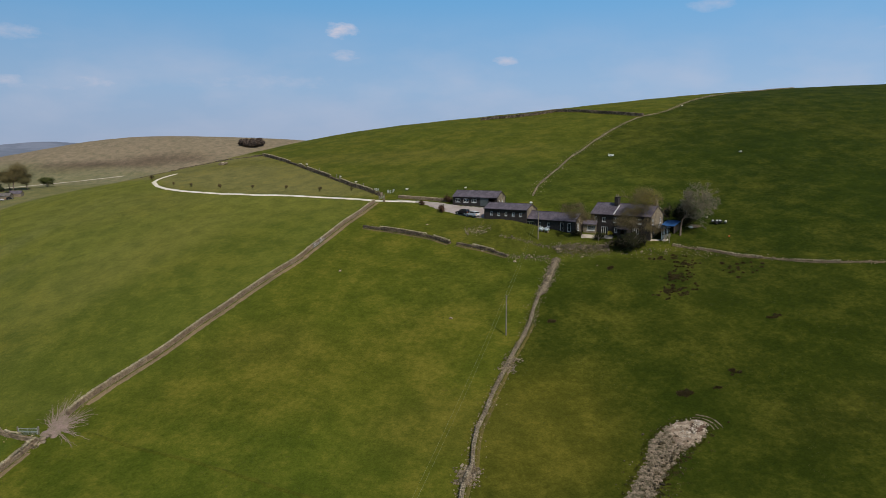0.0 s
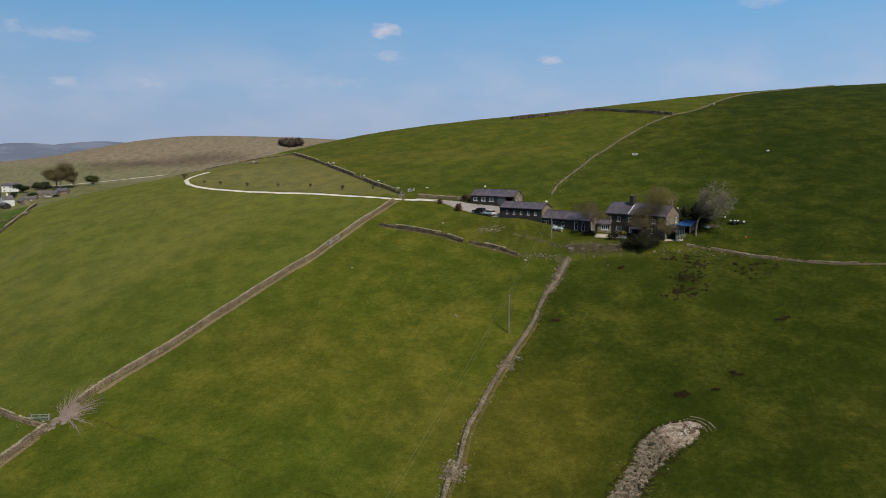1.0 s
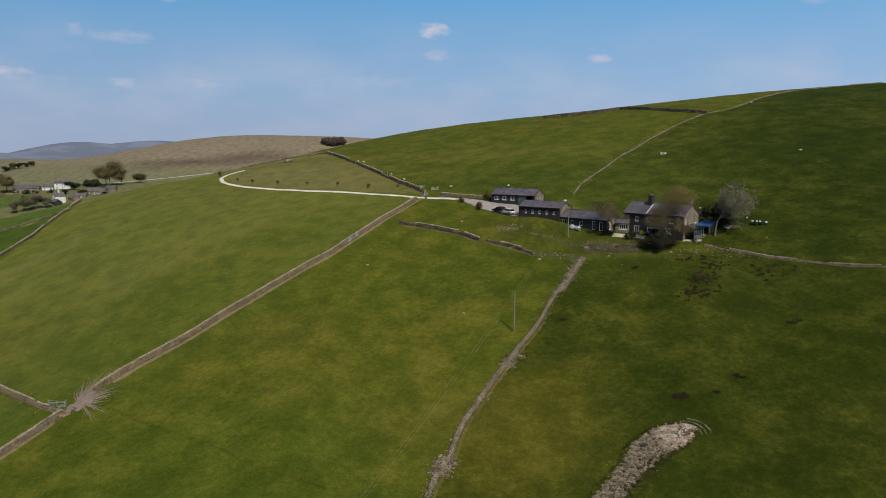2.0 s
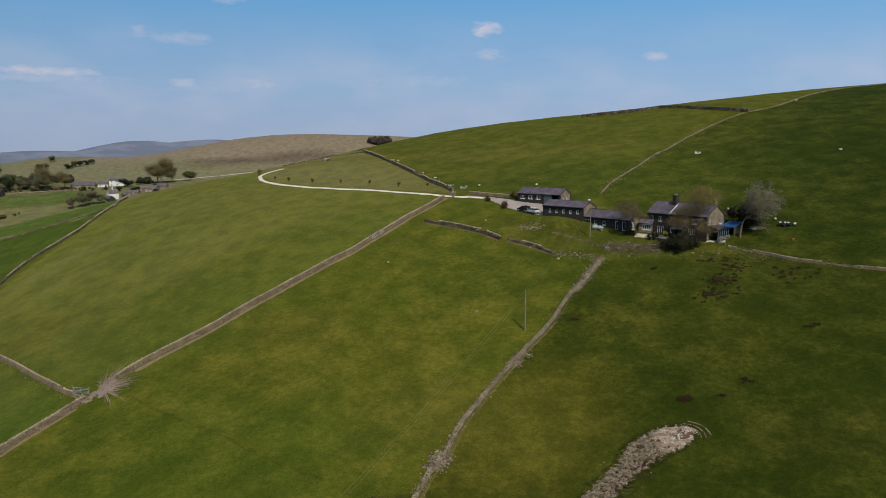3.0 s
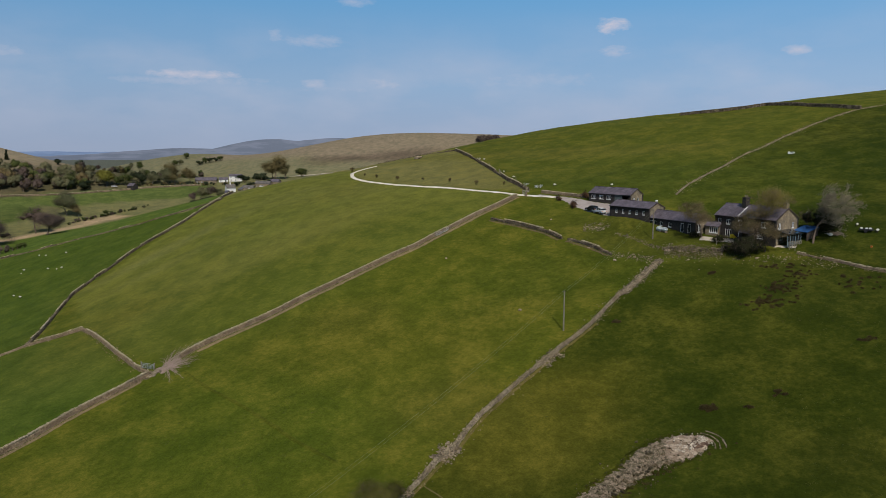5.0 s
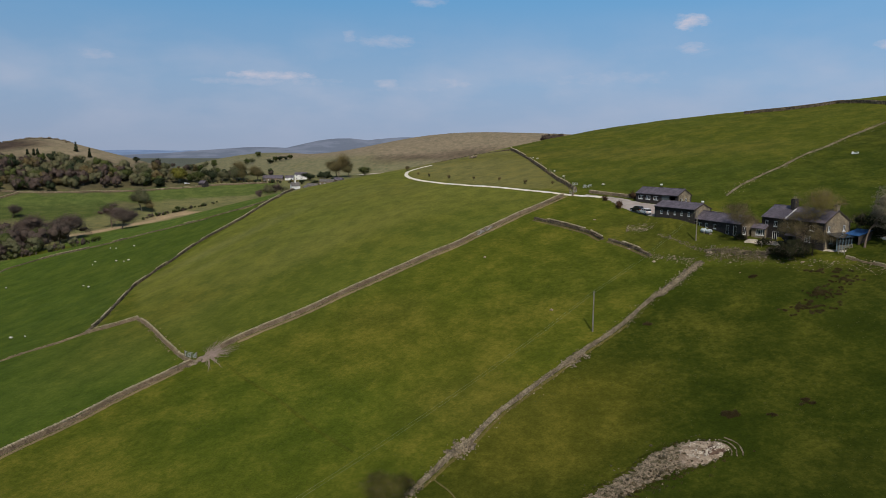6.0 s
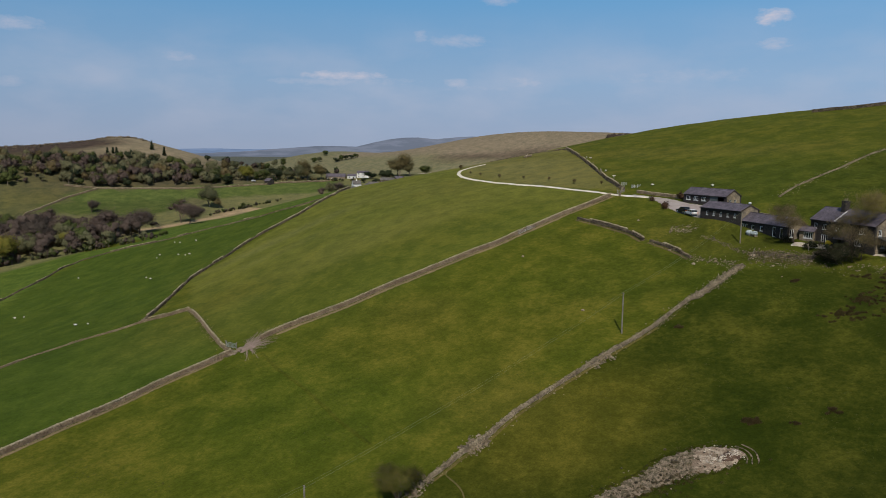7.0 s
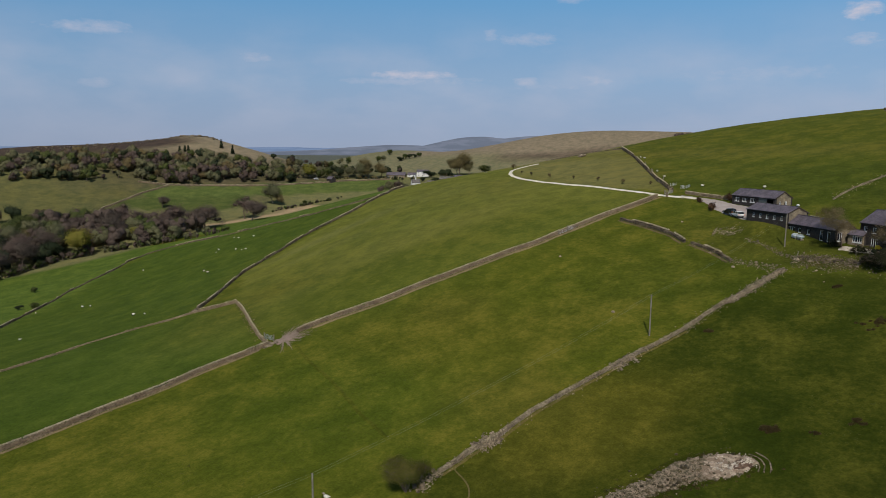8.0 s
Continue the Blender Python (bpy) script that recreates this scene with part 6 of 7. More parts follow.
# ---- loose things above the house ----
trough = thing("feed_ring", pose(*at(59.6, 252.0), 14, -8, 0), "pale tubular feeding ring lying in the pasture", "feeder")
for low in (0.35,):
    ring_v, ring_f = [], []
    ring = [np.array((0.95 * math.cos(a), 0.8 * math.sin(a), low)) for a in np.linspace(0, 2 * math.pi, 25)]
    for p, q in zip(ring, ring[1:]):
        tube(ring_v, ring_f, p, q, 0.1, 0.1, 6)
    part("hoop", mesh_from("hoop", np.array(ring_v), ring_f, M["white"]), None, trough)
for k, (x, y, l, w, h, mat, label) in enumerate([(68.5, 175.9, 2.6, 1.3, 0.9, "metal_dark", "black and white farm trailer in the grass"), (62.6, 175.2, 2.2, 1.2, 0.25, "wood", "heap of pale cut branches and boards on the grass")]):
    top = thing("trailer" if k == 0 else "timber_stack", pose(*at(x, y), 0, 0, -15 + 50 * k), label, "trailer" if k == 0 else "timber")
    if k == 0:
        bm = bmesh.new()
        add_box(bm, -l / 2, l / 2, -w / 2, w / 2, 0.45, 0.55)
        part("bed", bm, M["metal_dark"], top)
        for s in (-1, 1):
            bm = bmesh.new()
            add_box(bm, -l / 2, l / 2, s * w / 2 - 0.03, s * w / 2 + 0.03, 0.55, 0.8)
            part("side", bm, M["metal_dark"], top)
            bm = bmesh.new()
            bmesh.ops.create_cone(bm, cap_ends=True, segments=14, radius1=0.32, radius2=0.32, depth=0.2, matrix=pose(0, s * (w / 2 + 0.15), 0.32, 90))
            part("wheel", bm, M["rubber"], top)
        bm = bmesh.new()
        add_box(bm, l / 2, l / 2 + 1.2, -0.06, 0.06, 0.45, 0.55)
        part("drawbar", bm, M["metal_dark"], top)
        for a in (-0.9, 0.1, 0.8):
            bm = bmesh.new()
            add_box(bm, a - 0.22, a + 0.22, -0.3, 0.25, 0.56, 1.0)
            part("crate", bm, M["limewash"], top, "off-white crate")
    else:
        rng_heap = np.random.default_rng(140)
        for i in range(46):
            bm = bmesh.new()
            reach, stout = rng_heap.uniform(0.5, 1.5), rng_heap.uniform(0.03, 0.07)
            bmesh.ops.create_cone(bm, cap_ends=True, segments=6, radius1=stout, radius2=stout * 0.5, depth=2 * reach, matrix=pose(0, 0, 0, 0, 90, 0))
            branch = part("branch", bm, M["cut_wood"], top)
            branch.matrix_local = pose(rng_heap.normal(0, 0.6), rng_heap.normal(0, 0.8), 0.08 + 0.5 * abs(rng_heap.normal(0, 0.5)), 0, rng_heap.normal(0, 9), rng_heap.uniform(0, 180))
tub = thing("feed_tub", pose(*at(68.1, 166.8)), "small round orange feed tub in the grass", "tub")
bm = bmesh.new()
bmesh.ops.create_cone(bm, cap_ends=True, segments=16, radius1=0.17, radius2=0.22, depth=0.34, matrix=Matrix.Translation((0, 0, 0.13)))
part("tub", bm, M["orange"], tub)
prop = thing("fence_post", pose(*at(27.9, 169.4), 8, 14, 0), "leaning weathered fence post on the bank", "post")
bm = bmesh.new()
bmesh.ops.create_cone(bm, cap_ends=True, segments=8, radius1=0.09, radius2=0.07, depth=2.6, matrix=Matrix.Translation((0, 0, 0.9)))
part("shaft", bm, M["wood"], prop)


for x, y in ((54.1, 167.5), (38.4, 173.0)):
    stake = thing("fence_post", pose(*at(x, y), 2, -3, 20), "short weathered fence post on the garden bank", "post")
    bm = bmesh.new()
    bmesh.ops.create_cone(bm, cap_ends=True, segments=8, radius1=0.08, radius2=0.07, depth=1.7, matrix=Matrix.Translation((0, 0, 0.55)))
    part("shaft", bm, M["wood"], stake)


def garden_rail(m, length):
    top = thing("garden_rail", m, "low weathered timber rail before the veranda", "railing")
    for k in range(6):
        bm = bmesh.new()
        add_box(bm, k * length / 5 - 0.05, k * length / 5 + 0.05, -0.05, 0.05, -1.2, 1.0)
        part("post", bm, M["wood"], top)
    for z in (0.35, 0.65, 0.95):
        bm = bmesh.new()
        add_box(bm, 0, length, -0.09, -0.055, z - 0.05, z + 0.05)
        part("rail", bm, M["wood"], top)


garden_rail(HOUSE.matrix_world @ pose(19.4, 0.2, 0.1, 0, 0, 90), 4.2)


def hurdle(x, y, turn):
    top = thing("hurdle", pose(*at(x, y), 0, 0, turn), "galvanised sheep hurdle standing by the yard gate", "hurdle", "sheep hurdles")
    for z in (0.15, 0.35, 0.55, 0.75, 0.98):
        bm = bmesh.new()
        add_box(bm, 0.03, 1.77, -0.02, 0.02, z - 0.02, z + 0.02)
        part("rail", bm, M["lead"], top)
    for s_ in (0.0, 0.9, 1.77):
        bm = bmesh.new()
        add_box(bm, s_, s_ + 0.04, -0.025, 0.025, -0.15, 1.08)
        part("stile", bm, M["galvanised"], top)


for x, y, a in ((-18.2, 230.6, 10), (-16.4, 231.0, 80), (-18.2, 230.6, 80), (-23.0, 234.6, 30)):
    hurdle(x, y, a)
for k, (x, y) in enumerate(((-38.9, 258.9), (-37.6, 256.4), (-48.0, 275.5), (-27.0, 239.0))):
    stump = thing("gatepost", pose(*at(x, y)), "weathered timber post in a gap of the wall", "post", "timber posts")
    bm = bmesh.new()
    bmesh.ops.create_cone(bm, cap_ends=True, segments=8, radius1=0.13, radius2=0.11, depth=2.4, matrix=Matrix.Translation((0, 0, 0.9)))
    part("shaft", bm, M["wood"], stump)
plant(flock, -8.6, 70.2, 20, 0.8, sink=0.02)


# ---- the hamlet ----
COTTAGE_WINDOWS = [(FRONT, 1.2, 1.0, 0.9, 1.2, 2, 1, "window"), (FRONT, 5.0, 1.0, 0.9, 1.2, 2, 1, "window"), (FRONT, 1.2, 1.0, 3.3, 1.1, 2, 1, "window"), (FRONT, 5.0, 1.0, 3.3, 1.1, 2, 1, "window")]


def cottage(x, y, turn, length, depth, eave, ridge, walls, roof, label, windows=True, sink=0.3):
    a = radians(turn)
    x, y = x - length / 2 * math.cos(a) + depth / 2 * math.sin(a), y - length / 2 * math.sin(a) - depth / 2 * math.cos(a)
    z = float(land(x, y)) - sink
    w = [o for o in COTTAGE_WINDOWS if o[1] + o[2] < length - 0.3 and o[3] + o[4] < eave] if windows else []
    return building("cottage", pose(x, y, z, 0, 0, turn), length, depth, eave, ridge, label, "house", w, walls, walls, roof, foot=4.0, group="houses of the hamlet", skip=("gutter",))


def hamlet():
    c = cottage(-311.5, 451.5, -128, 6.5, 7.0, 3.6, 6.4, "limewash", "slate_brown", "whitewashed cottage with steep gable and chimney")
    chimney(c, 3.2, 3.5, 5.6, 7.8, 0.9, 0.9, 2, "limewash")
    cottage(-310.0, 446.5, -38, 9.0, 4.5, 1.8, 3.4, "stone_dark", "slate", "low dark slate-roofed outbuilding before a cottage", False)
    cottage(-304.5, 457.5, -35, 9.0, 4.5, 2.0, 3.6, "stone_buff", "slate_brown", "low stone outbuilding with stone-slate roof", False)
    cottage(-300.5, 479.5, 8, 13.0, 6.0, 3.0, 5.0, "stone_buff", "slate_brown", "stone barn with grey roof at the hamlet edge")
    cottage(-296.0, 489.0, 8, 8.0, 5.0, 2.6, 4.4, "stone_buff", "slate", "stone barn with slate roof at the hamlet edge", False)
    cottage(-306.0, 467.0, 20, 9.0, 5.0, 2.2, 3.8, "stone_buff", "slate_brown", "low grey stone cottage among garden trees")
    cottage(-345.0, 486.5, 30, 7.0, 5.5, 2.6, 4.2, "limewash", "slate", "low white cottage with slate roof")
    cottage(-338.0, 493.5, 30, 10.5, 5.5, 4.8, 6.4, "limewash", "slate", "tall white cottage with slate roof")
    cottage(-356.0, 478.5, 28, 17.0, 6.0, 2.9, 5.2, "stone_buff", "slate", "long grey stone cottage row with slate roof", sink=0.8)
    cottage(-384.0, 426.5, 0, 6.0, 5.0, 2.6, 4.6, "stone_dark", "slate", "small dark stone field barn below the wood", False)


hamlet()


def parked(x, y, turn, paint, label):
    c = car(x, y, turn, paint, label)
    tagged(c, group="cars in the hamlet")
    return c


parked(-298.0, 474.0, 60, "car_silver", "silver car parked by the hamlet barns")
parked(-294.0, 478.0, 60, "car_black", "dark car parked by the hamlet barns")
parked(-396.5, 421.0, 10, "car_silver", "white car parked beside a lane below the wood")

# ---- trees of the valley, kinds built once ----
KIND = {
    "purple": tree_kind("tree", "broad bare tree with purple-brown twigs", "tree", 201, 11.0, "leaf_purple", "bark_brown", "twig_purple", 4, 3, 1.25, 0.3, 11000, 0.15, 1.0, 0.15, trunk_h=0.17, thin=0.035, group="valley trees", lumps=70),
    "purple_b": tree_kind("tree", "bare domed tree with brown twigs", "tree", 202, 12.0, "leaf_purple", "bark_brown", "twig_purple", 4, 3, 1.15, 0.32, 11000, 0.15, 1.0, 0.2, trunk_h=0.17, thin=0.035, group="valley trees", lumps=70),
    "spring": tree_kind("tree", "rounded tree in yellow-green young leaf", "tree", 203, 10.0, "leaf_spring", "bark", None, 4, 3, 1.1, 0.28, 8500, 0.2, 0.95, thin=0.04, group="valley trees", lumps=70),
    "green": tree_kind("tree", "rounded tree in mid-green leaf", "tree", 204, 9.0, "leaf_green", "bark", None, 4, 3, 1.1, 0.26, 8500, 0.2, 0.9, thin=0.04, group="valley trees", lumps=70),
    "olive": tree_kind("tree", "tree with hazy olive buds", "tree", 205, 11.0, "leaf_olive", "bark", "twig_purple", 4, 3, 1.1, 0.28, 8500, 0.2, 0.95, thin=0.04, group="valley trees", lumps=70),
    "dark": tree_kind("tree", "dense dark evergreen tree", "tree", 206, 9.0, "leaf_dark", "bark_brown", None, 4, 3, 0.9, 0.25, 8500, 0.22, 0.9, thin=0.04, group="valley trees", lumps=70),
    "bronze": tree_kind("tree", "large tree in bronze spring bud", "tree", 207, 13.0, "leaf_bronze", "bark_brown", None, 4, 3, 1.05, 0.35, 11000, 0.2, 1.0, thin=0.04, group="valley trees", lumps=70),
}
# kind, x, y, size
BELT_TREES = [
    ("spring", -321, 183, 1.1), ("dark", -324, 171, 0.8), ("purple_b", -336, 176, 1.0), ("purple", -312, 152, 1.0), ("purple_b", -326, 158, 1.1), ("purple", -345, 163, 1.1),
    ("olive", -350, 186, 1.0), ("purple", -304, 138, 1.0), ("purple_b", -318, 132, 1.1), ("green", -370, 190, 1.0), ("green", -384, 200, 0.9), ("green", -398, 188, 1.0),
    ("green", -382, 176, 1.0), ("olive", -366, 168, 1.1), ("green", -412, 206, 0.6), ("purple", -362, 205, 1.0), ("purple_b", -340, 205, 0.9), ("olive", -330, 145, 1.0),
    ("dark", -342, 140, 1.0), ("purple", -355, 150, 1.0), ("green", -372, 152, 1.0), ("green", -224, 121, 0.26), ("green", -258, 135, 0.22), ("dark", -230, 118, 0.2),
]
FIELD_TREES = [
    ("purple", -312, 289, 1.15), ("purple_b", -334, 300, 1.0), ("purple", -320, 260, 1.15), ("purple_b", -310, 254, 1.15), ("purple", -338, 252, 1.15), ("purple_b", -352, 264, 1.0),
    ("purple", -348, 220, 1.15), ("purple_b", -362, 236, 1.0), ("spring", -337, 226, 0.75), ("purple", -372, 224, 0.95), ("purple_b", -385, 240, 0.9), ("spring", -395, 222, 0.7),
    ("olive", -366, 350, 1.15), ("bronze", -358, 352, 0.5), ("green", -345, 363, 0.3),
    ("purple", -406, 283, 0.7), ("green", -430, 392, 0.9), ("dark", -449, 324, 0.6), ("green", -452, 318, 0.65),
]
LANE_TREES = [
    ("olive", -376, 452, 0.9), ("bronze", -370, 458, 0.9), ("bronze", -364, 468, 0.9), ("olive", -384, 447, 0.85), ("dark", -390, 441, 0.8), ("bronze", -380, 460, 1.0),
    ("green", -395, 430, 0.8), ("spring", -401, 418, 0.85), ("spring", -408, 424, 0.8), ("dark", -403, 400, 0.6), ("dark", -408, 404, 0.55), ("green", -416, 398, 0.8),
    ("olive", -424, 404, 0.9), ("olive", -377, 462, 0.9), ("dark", -484, 447, 0.3), ("dark", -478, 441, 0.4),
]
HAMLET_TREES = [
    ("dark", -325, 488, 0.7), ("bronze", -309, 508, 1.15), ("bronze", -302, 514, 0.95), ("bronze", -314, 512, 1.0), ("green", -296, 530, 0.8), ("dark", -322, 474, 0.35),
    ("olive", -318, 426, 0.7), ("purple", -313, 431, 0.75), ("olive", -311, 436, 0.6), ("purple", -320, 421, 0.5), ("dark", -308, 472, 0.4), ("dark", -300, 484, 0.35),
]
KNOLL_TREES = [
    ("green", -669, 818, 0.75), ("green", -645, 766, 0.7), ("olive", -638, 770, 0.65), ("green", -604, 778, 0.65), ("dark", -596, 790, 0.6), ("green", -610, 774, 0.55),
    ("dark", -604, 769, 0.6), ("dark", -600, 784, 0.6), ("green", -592, 796, 0.6), ("green", -708, 768, 0.7), ("olive", -702, 745, 0.6), ("green", -692, 752, 0.6),
    ("olive", -715, 762, 0.55),
]
VALLEY_TREES = BELT_TREES + FIELD_TREES + LANE_TREES + HAMLET_TREES + KNOLL_TREES
for kind, ob in KIND.items():
    spots = [(x, y, s) for k, x, y, s in VALLEY_TREES if k == kind]
    x, y, s = spots[0]
    first(ob, x, y, 40, s * 1.25)
    for i, (x, y, s) in enumerate(spots[1:]):
        plant(ob, x, y, 77 * i + 13, s * 1.25, tall=0.78 + 0.08 * (i % 4))


def conifer(x, y, height, seed):
    rng = np.random.default_rng(seed)
    top = thing("conifer", Matrix.Translation(at(x, y, -0.2)), "dark pointed conifer on the hillside", "tree", "conifers of the wood")
    v, f = [], []
    tube(v, f, np.array((0, 0, 0.0)), np.array((0, 0, height * 0.95)), 0.25, 0.05, 6)
    part("trunk", mesh_from("trunk", np.array(v), f, M["bark_brown"]), None, top)
    tips = []
    for k in range(220):
        z = rng.uniform(0.08, 1.0)
        r = (1 - z) * height * 0.26 * rng.uniform(0.4, 1.05)
        a = rng.uniform(0, 6.28)
        tips.append((r * math.cos(a), r * math.sin(a), z * height - 0.12 * r))
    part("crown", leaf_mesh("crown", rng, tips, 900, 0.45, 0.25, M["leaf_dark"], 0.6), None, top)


for k, (x, y, h) in enumerate([(-514, 410, 8.5), (-494, 408, 8), (-513, 366, 5), (-511, 370, 5.5), (-512, 374, 5)]):
    conifer(x, y, h, 300 + k)


# ---- woods that nobody could count ----
def wood(name, corners, count, height, mats, label, seed, size=0.5, sprays=620, lobes=9):
    """A wood as one mass of trunks and twiggy crowns of several uneven lobes inside a polygon of the plan."""
    rng = np.random.default_rng(seed)
    c = np.array(corners)
    pts = []
    while len(pts) < count:
        x, y = rng.uniform(c[:, 0].min(), c[:, 0].max(), 400), rng.uniform(c[:, 1].min(), c[:, 1].max(), 400)
        ok = inside(x, y, corners)
        pts.extend(zip(x[ok], y[ok]))
    pts = np.array(pts[:count])
    ball_v, ball_f = LUMP
    trunk_f = np.array([(0, 1, 5, 4), (1, 2, 6, 5), (2, 3, 7, 6), (3, 0, 4, 7)])
    v, out, quads, tris, quad_m, tri_m = [], [], [], [], [], []
    base, n = 0, sprays
    for x, y in pts:
        h = height * rng.uniform(0.5, 1.2)
        z = float(land(x, y))
        rad = h * rng.uniform(0.36, 0.56)
        m = int(rng.integers(0, len(mats)))
        heart = np.array((x, y, z + h * 0.5))
        # the lobes of the crown
        way = rng.normal(0, 1, (lobes, 3))
        way[:, 2] = way[:, 2] * 0.8 + 0.15
        way /= np.linalg.norm(way, axis=1)[:, None]
        mid = heart + way * rad * rng.uniform(0.35, 0.75, (lobes, 1)) * (1, 1, 0.95)
        wide = rad * rng.uniform(0.34, 0.58, lobes)
        thick = mid[:, None] + ball_v[None] * (0.62 * wide[:, None] * (1 + rng.normal(0, 0.16, (lobes, len(ball_v)))))[..., None]
        v.append(thick.reshape(-1, 3))
        away = (thick - heart) / rad + 0.6 * ball_v[None] + rng.normal(0, 0.12, thick.shape)
        out.append(away.reshape(-1, 3))
        tris.append((ball_f[None] + base + len(ball_v) * np.arange(lobes)[:, None, None]).reshape(-1, 3))
        tri_m.append(np.full(lobes * len(ball_f), m))
        base += lobes * len(ball_v)
        # twiggy sprays over them
        k = rng.integers(0, lobes, n)
        d = rng.normal(0, 1, (n, 3))
        d[:, 2] += 0.25
        d /= np.linalg.norm(d, axis=1)[:, None]
        p = mid[k] + d * (wide[k] * rng.uniform(0.6, 1.3, n))[:, None]
        a = np.cross(d, rng.normal(0, 1, (n, 3)))
        a = a / np.linalg.norm(a, axis=1)[:, None] + 0.3 * d * rng.normal(0, 1, (n, 1))
        a /= np.linalg.norm(a, axis=1)[:, None]
        b = np.cross(a, d + rng.normal(0, 0.2, (n, 3)))
        b /= np.linalg.norm(b, axis=1)[:, None]
        b *= -np.sign((np.cross(a, b) * d).sum(1) + 1e-9)[:, None]
        s = size * rng.uniform(0.5, 1.3, (n, 1))
        v.append(np.stack([p - a * s, p + b * s * 0.8, p + a * s, p - b * s * 0.8], 1).reshape(-1, 3))
        out.append(np.repeat((p - heart) / rad + 0.5 * d + rng.normal(0, 0.15, (n, 3)), 4, axis=0))
        quads.append(base + np.arange(n)[:, None] * 4 + (0, 1, 2, 3))
        quad_m.append(np.full(n, m))
        base += 4 * n
        t = 0.16
        v.append(np.array([(x + i * t, y + j * t, zz) for zz in (z - 0.5, z + h * 0.6) for i, j in ((-1, -1), (1, -1), (1, 1), (-1, 1))]))
        out.append(np.array([(i, j, 0.05) for _ in range(2) for i, j in ((-1, -1), (1, -1), (1, 1), (-1, 1))]))
        quads.append(base + trunk_f)
        quad_m.append(np.full(4, len(mats)))
        base += 8
    quads = np.concatenate(quads)
    faces = np.concatenate([quads[:, (0, 1, 2)], quads[:, (0, 2, 3)], *tris])
    index = np.concatenate(quad_m + quad_m + tri_m).astype(np.int32)
    me = mesh_from(name, np.concatenate(v), faces, [M[m] for m in mats] + [M["bark_brown"]], True, index=index)
    round_shading(me, np.concatenate(out))
    return tagged(new(name, me), label, "woodland", kind="stuff")


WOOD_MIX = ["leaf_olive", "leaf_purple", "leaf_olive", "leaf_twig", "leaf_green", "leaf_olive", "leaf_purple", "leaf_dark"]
wood("woodland", [(-493, 213), (-481, 246), (-462, 300), (-443, 327), (-429, 354), (-412, 388), (-400, 418), (-446, 420), (-462, 398), (-487, 380), (-508, 352), (-518, 332), (-526, 300), (-532, 262), (-525, 215)], 380, 9.0, WOOD_MIX,
     "mixed budding woodland covering the crag slope", 401, 0.3, 760)
wood("woodland", [(-400, 425), (-380, 450), (-420, 560), (-560, 720), (-640, 700), (-500, 520), (-455, 430)], 150, 7.0, WOOD_MIX, "mixed budding woodland along the valley side", 402, 0.4)
# darker crowns in this mix put the shade of the valley bottom into colour
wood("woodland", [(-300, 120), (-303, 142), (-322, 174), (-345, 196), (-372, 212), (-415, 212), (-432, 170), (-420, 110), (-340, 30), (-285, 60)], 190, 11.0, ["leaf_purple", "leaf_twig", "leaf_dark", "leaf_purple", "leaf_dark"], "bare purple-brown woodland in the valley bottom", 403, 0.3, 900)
wood("woodland", [(-282, 236), (-297, 224), (-309, 208), (-316, 192), (-324, 178), (-345, 180), (-400, 182), (-416, 206), (-402, 236), (-372, 256), (-335, 262), (-312, 250)], 120, 12.0, ["leaf_purple", "leaf_purple", "leaf_olive", "leaf_purple", "leaf_green"], "belt of bare purple-brown trees in the valley", 408, 0.27, 1100)
wood("woodland", [(-495, 205), (-480, 160), (-470, 60), (-545, 20), (-570, 120), (-530, 205)], 150, 7.0, WOOD_MIX, "mixed budding woodland covering the moor edge", 404)
wood("plantation", [(-240, 846), (-224, 834), (-212, 846), (-222, 862)], 60, 8.0, ["leaf_purple"], "dark bare plantation on the brown hill", 405, 0.5, 300)

def hedge(path, label, seed, height=2.6, mats=("leaf_green", "leaf_olive", "leaf_purple")):
    q, t = resample(path, 2.2)
    left = [(p[0] + 0.9 * d[1], p[1] - 0.9 * d[0]) for p, d in zip(q, t)]
    right = [(p[0] - 0.9 * d[1], p[1] + 0.9 * d[0]) for p, d in zip(q, t)]
    return wood("hedge", left + right[::-1], int(len(q) * 1.7), height, list(mats), label, seed, 0.3, 130, 4)


hedge(HEDGE, "straggling hawthorn hedge along the valley field", 411, 4.2)
hedge([(-343, 330), (-344, 350), (-344, 375), (-341, 398)], "low scrubby hedge between valley fields", 412, 2.4)
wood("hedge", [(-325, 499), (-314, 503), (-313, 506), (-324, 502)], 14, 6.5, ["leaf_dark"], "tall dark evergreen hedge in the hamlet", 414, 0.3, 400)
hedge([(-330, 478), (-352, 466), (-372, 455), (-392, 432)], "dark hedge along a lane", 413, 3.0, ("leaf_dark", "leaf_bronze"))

# far field walls
stone_wall([(-406, 380), (-447, 315), (-462, 298)], "grey dry stone wall at the foot of the wood", 1.2, 0.8, 0.9, 2, "drystone", 0.2, 31)
stone_wall([(-352, 466), (-376, 440), (-406, 380)], "grey dry stone wall at the foot of the wood", 1.2, 0.8, 0.9, 2, "drystone", 0.2, 32)
stone_wall([(-447, 315), (-440, 286), (-423, 249), (-405, 230)], "grey dry stone wall between valley fields", 1.2, 0.8, 0.9, 2, "drystone", 0.2, 33)
stone_wall([(-86, 340), (-100, 345), (-125, 350), (-150, 345)], "dark dry stone wall along the brow", 0.7, 0.6, 0.9, 2, "drystone_dark", 0.5, 34, coping=False)
rubble_spread("crag_rocks", [(-585, 400), (-575, 425), (-562, 440)], 16, 420, 0.6, "grey gritstone crag on the hilltop", 81, "drystone_dark")
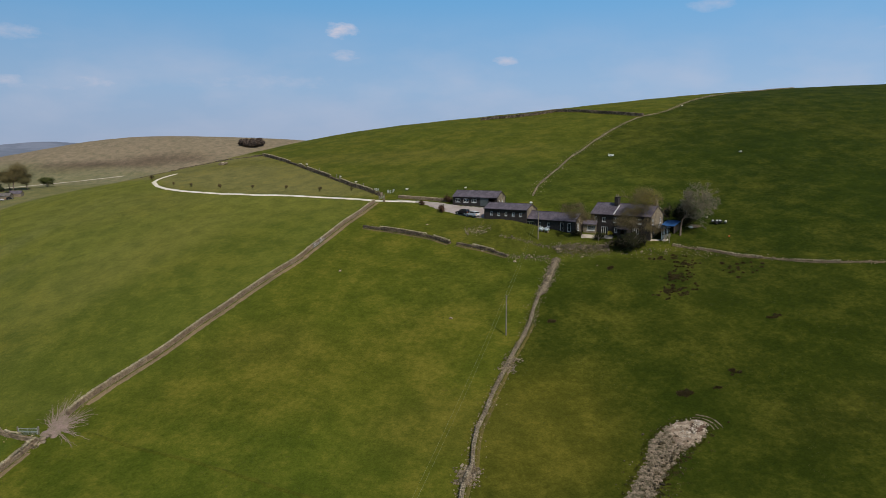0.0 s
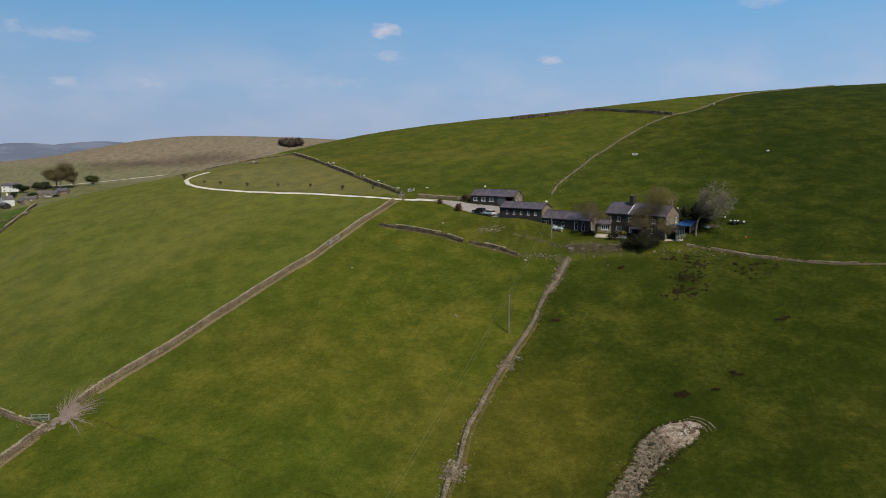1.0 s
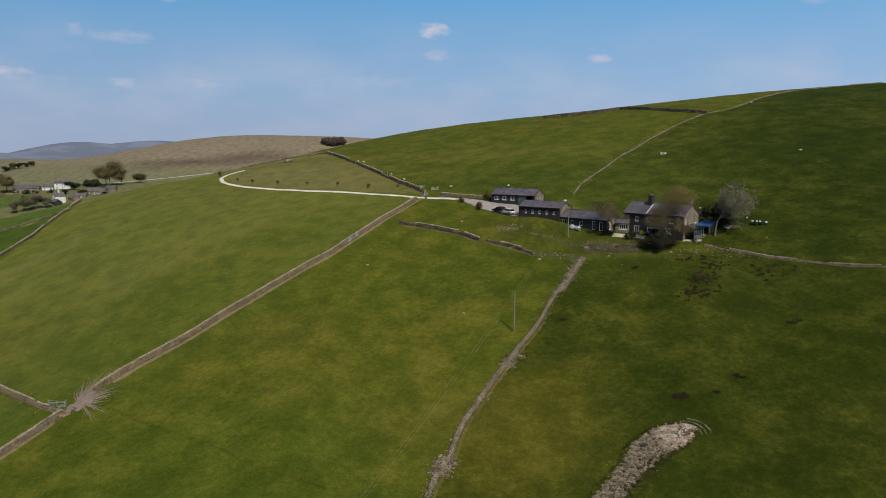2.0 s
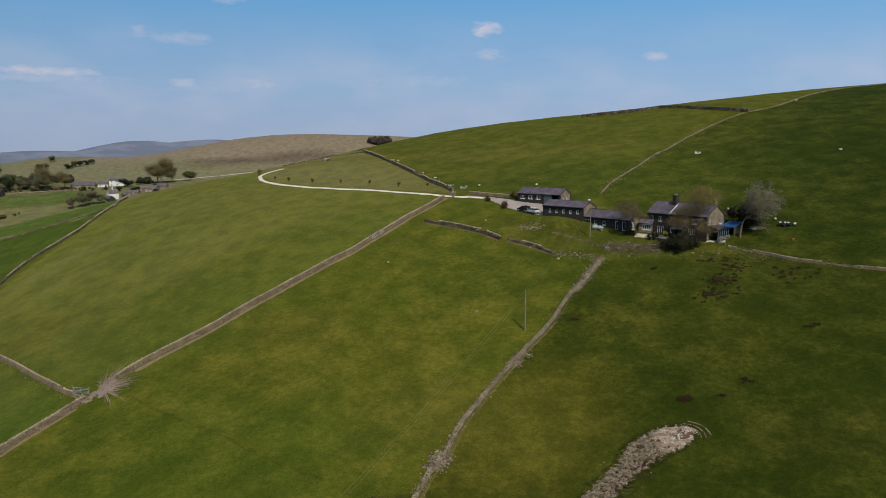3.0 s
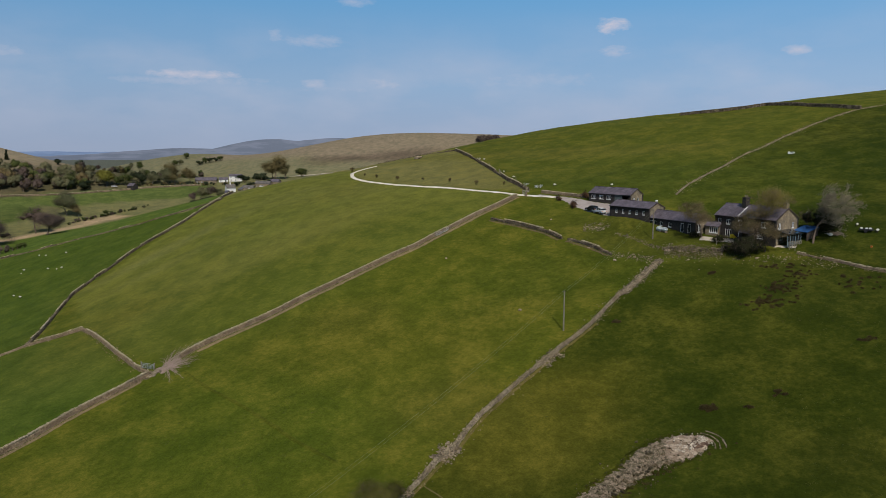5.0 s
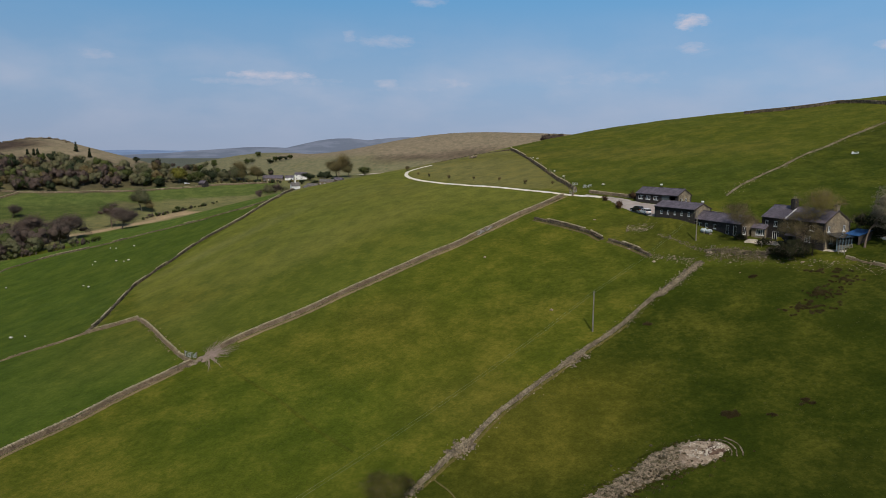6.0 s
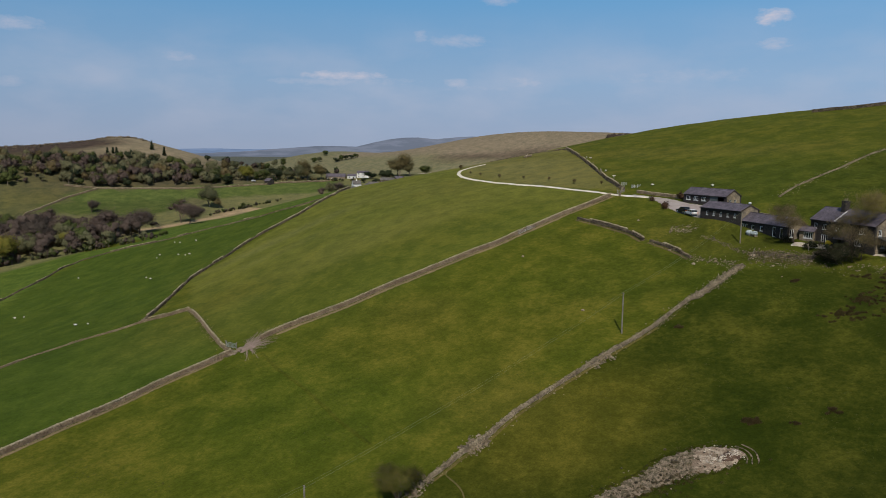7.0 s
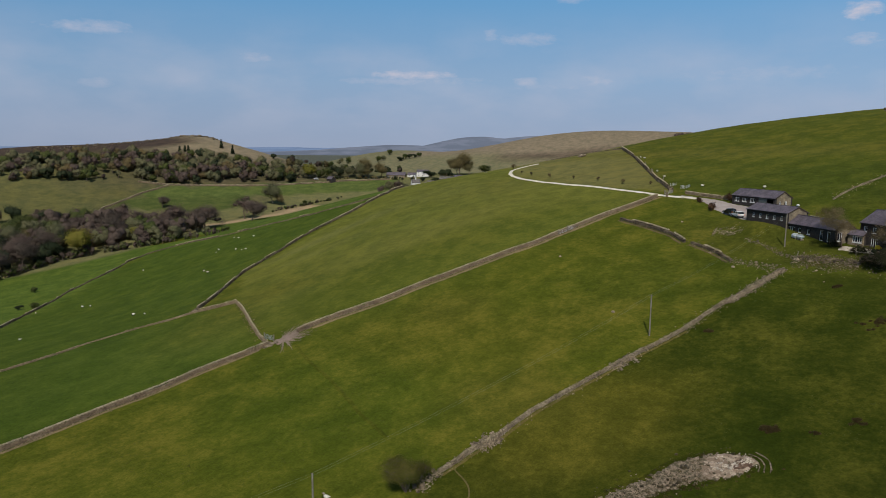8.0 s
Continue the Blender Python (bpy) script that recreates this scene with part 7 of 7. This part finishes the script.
rubble_spread("crag_rocks", [(-580, 395), (-560, 300), (-560, 262)], 16, 420, 0.42, "scattered gritstone rocks along the moor edge", 82, "drystone_dark")


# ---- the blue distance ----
# aerial haze is painted in: blue-grey colours and a soft glow of their own
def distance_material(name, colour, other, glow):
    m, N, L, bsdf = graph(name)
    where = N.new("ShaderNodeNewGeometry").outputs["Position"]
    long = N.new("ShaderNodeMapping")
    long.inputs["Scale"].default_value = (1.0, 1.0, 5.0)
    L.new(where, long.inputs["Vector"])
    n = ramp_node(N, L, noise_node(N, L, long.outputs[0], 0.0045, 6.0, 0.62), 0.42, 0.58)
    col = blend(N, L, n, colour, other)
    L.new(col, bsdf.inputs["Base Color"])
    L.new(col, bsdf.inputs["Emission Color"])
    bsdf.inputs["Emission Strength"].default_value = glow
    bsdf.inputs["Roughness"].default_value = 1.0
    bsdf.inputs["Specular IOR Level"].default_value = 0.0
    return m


def far_ridge(radius, base, humps, colour, other, glow, label, seed):
    """A far rounded ridge all round; humps: azimuth, half width (degrees), height (degrees above the eye)."""
    az = np.arange(-180, 180.01, 0.5)
    el = np.full(len(az), base)
    for a, w, h in humps:
        d = (az - a + 180) % 360 - 180
        el = np.maximum(el, base + (h - base) * np.exp(-0.5 * (d / w) ** 2))
    el = el + np.array([0.05 * noise.noise(Vector((a * 0.35, seed, 0))) + 0.02 * noise.noise(Vector((a * 1.6, seed, 5))) for a in az])
    x, y = np.sin(np.radians(az)), np.cos(np.radians(az))
    v, rows = [], 5
    for k in range(rows):
        s = k / (rows - 1)
        r = radius * (1 - 0.09 * (1 - s))
        z = 30 + radius * np.tan(np.radians(el)) * s + (-70) * (1 - s)
        v.append(np.stack([r * x, r * y, z], 1))
    v = np.concatenate(v)
    n = len(az)
    f = [(k * n + i, k * n + i + 1, (k + 1) * n + i + 1, (k + 1) * n + i) for k in range(rows - 1) for i in range(n - 1)]
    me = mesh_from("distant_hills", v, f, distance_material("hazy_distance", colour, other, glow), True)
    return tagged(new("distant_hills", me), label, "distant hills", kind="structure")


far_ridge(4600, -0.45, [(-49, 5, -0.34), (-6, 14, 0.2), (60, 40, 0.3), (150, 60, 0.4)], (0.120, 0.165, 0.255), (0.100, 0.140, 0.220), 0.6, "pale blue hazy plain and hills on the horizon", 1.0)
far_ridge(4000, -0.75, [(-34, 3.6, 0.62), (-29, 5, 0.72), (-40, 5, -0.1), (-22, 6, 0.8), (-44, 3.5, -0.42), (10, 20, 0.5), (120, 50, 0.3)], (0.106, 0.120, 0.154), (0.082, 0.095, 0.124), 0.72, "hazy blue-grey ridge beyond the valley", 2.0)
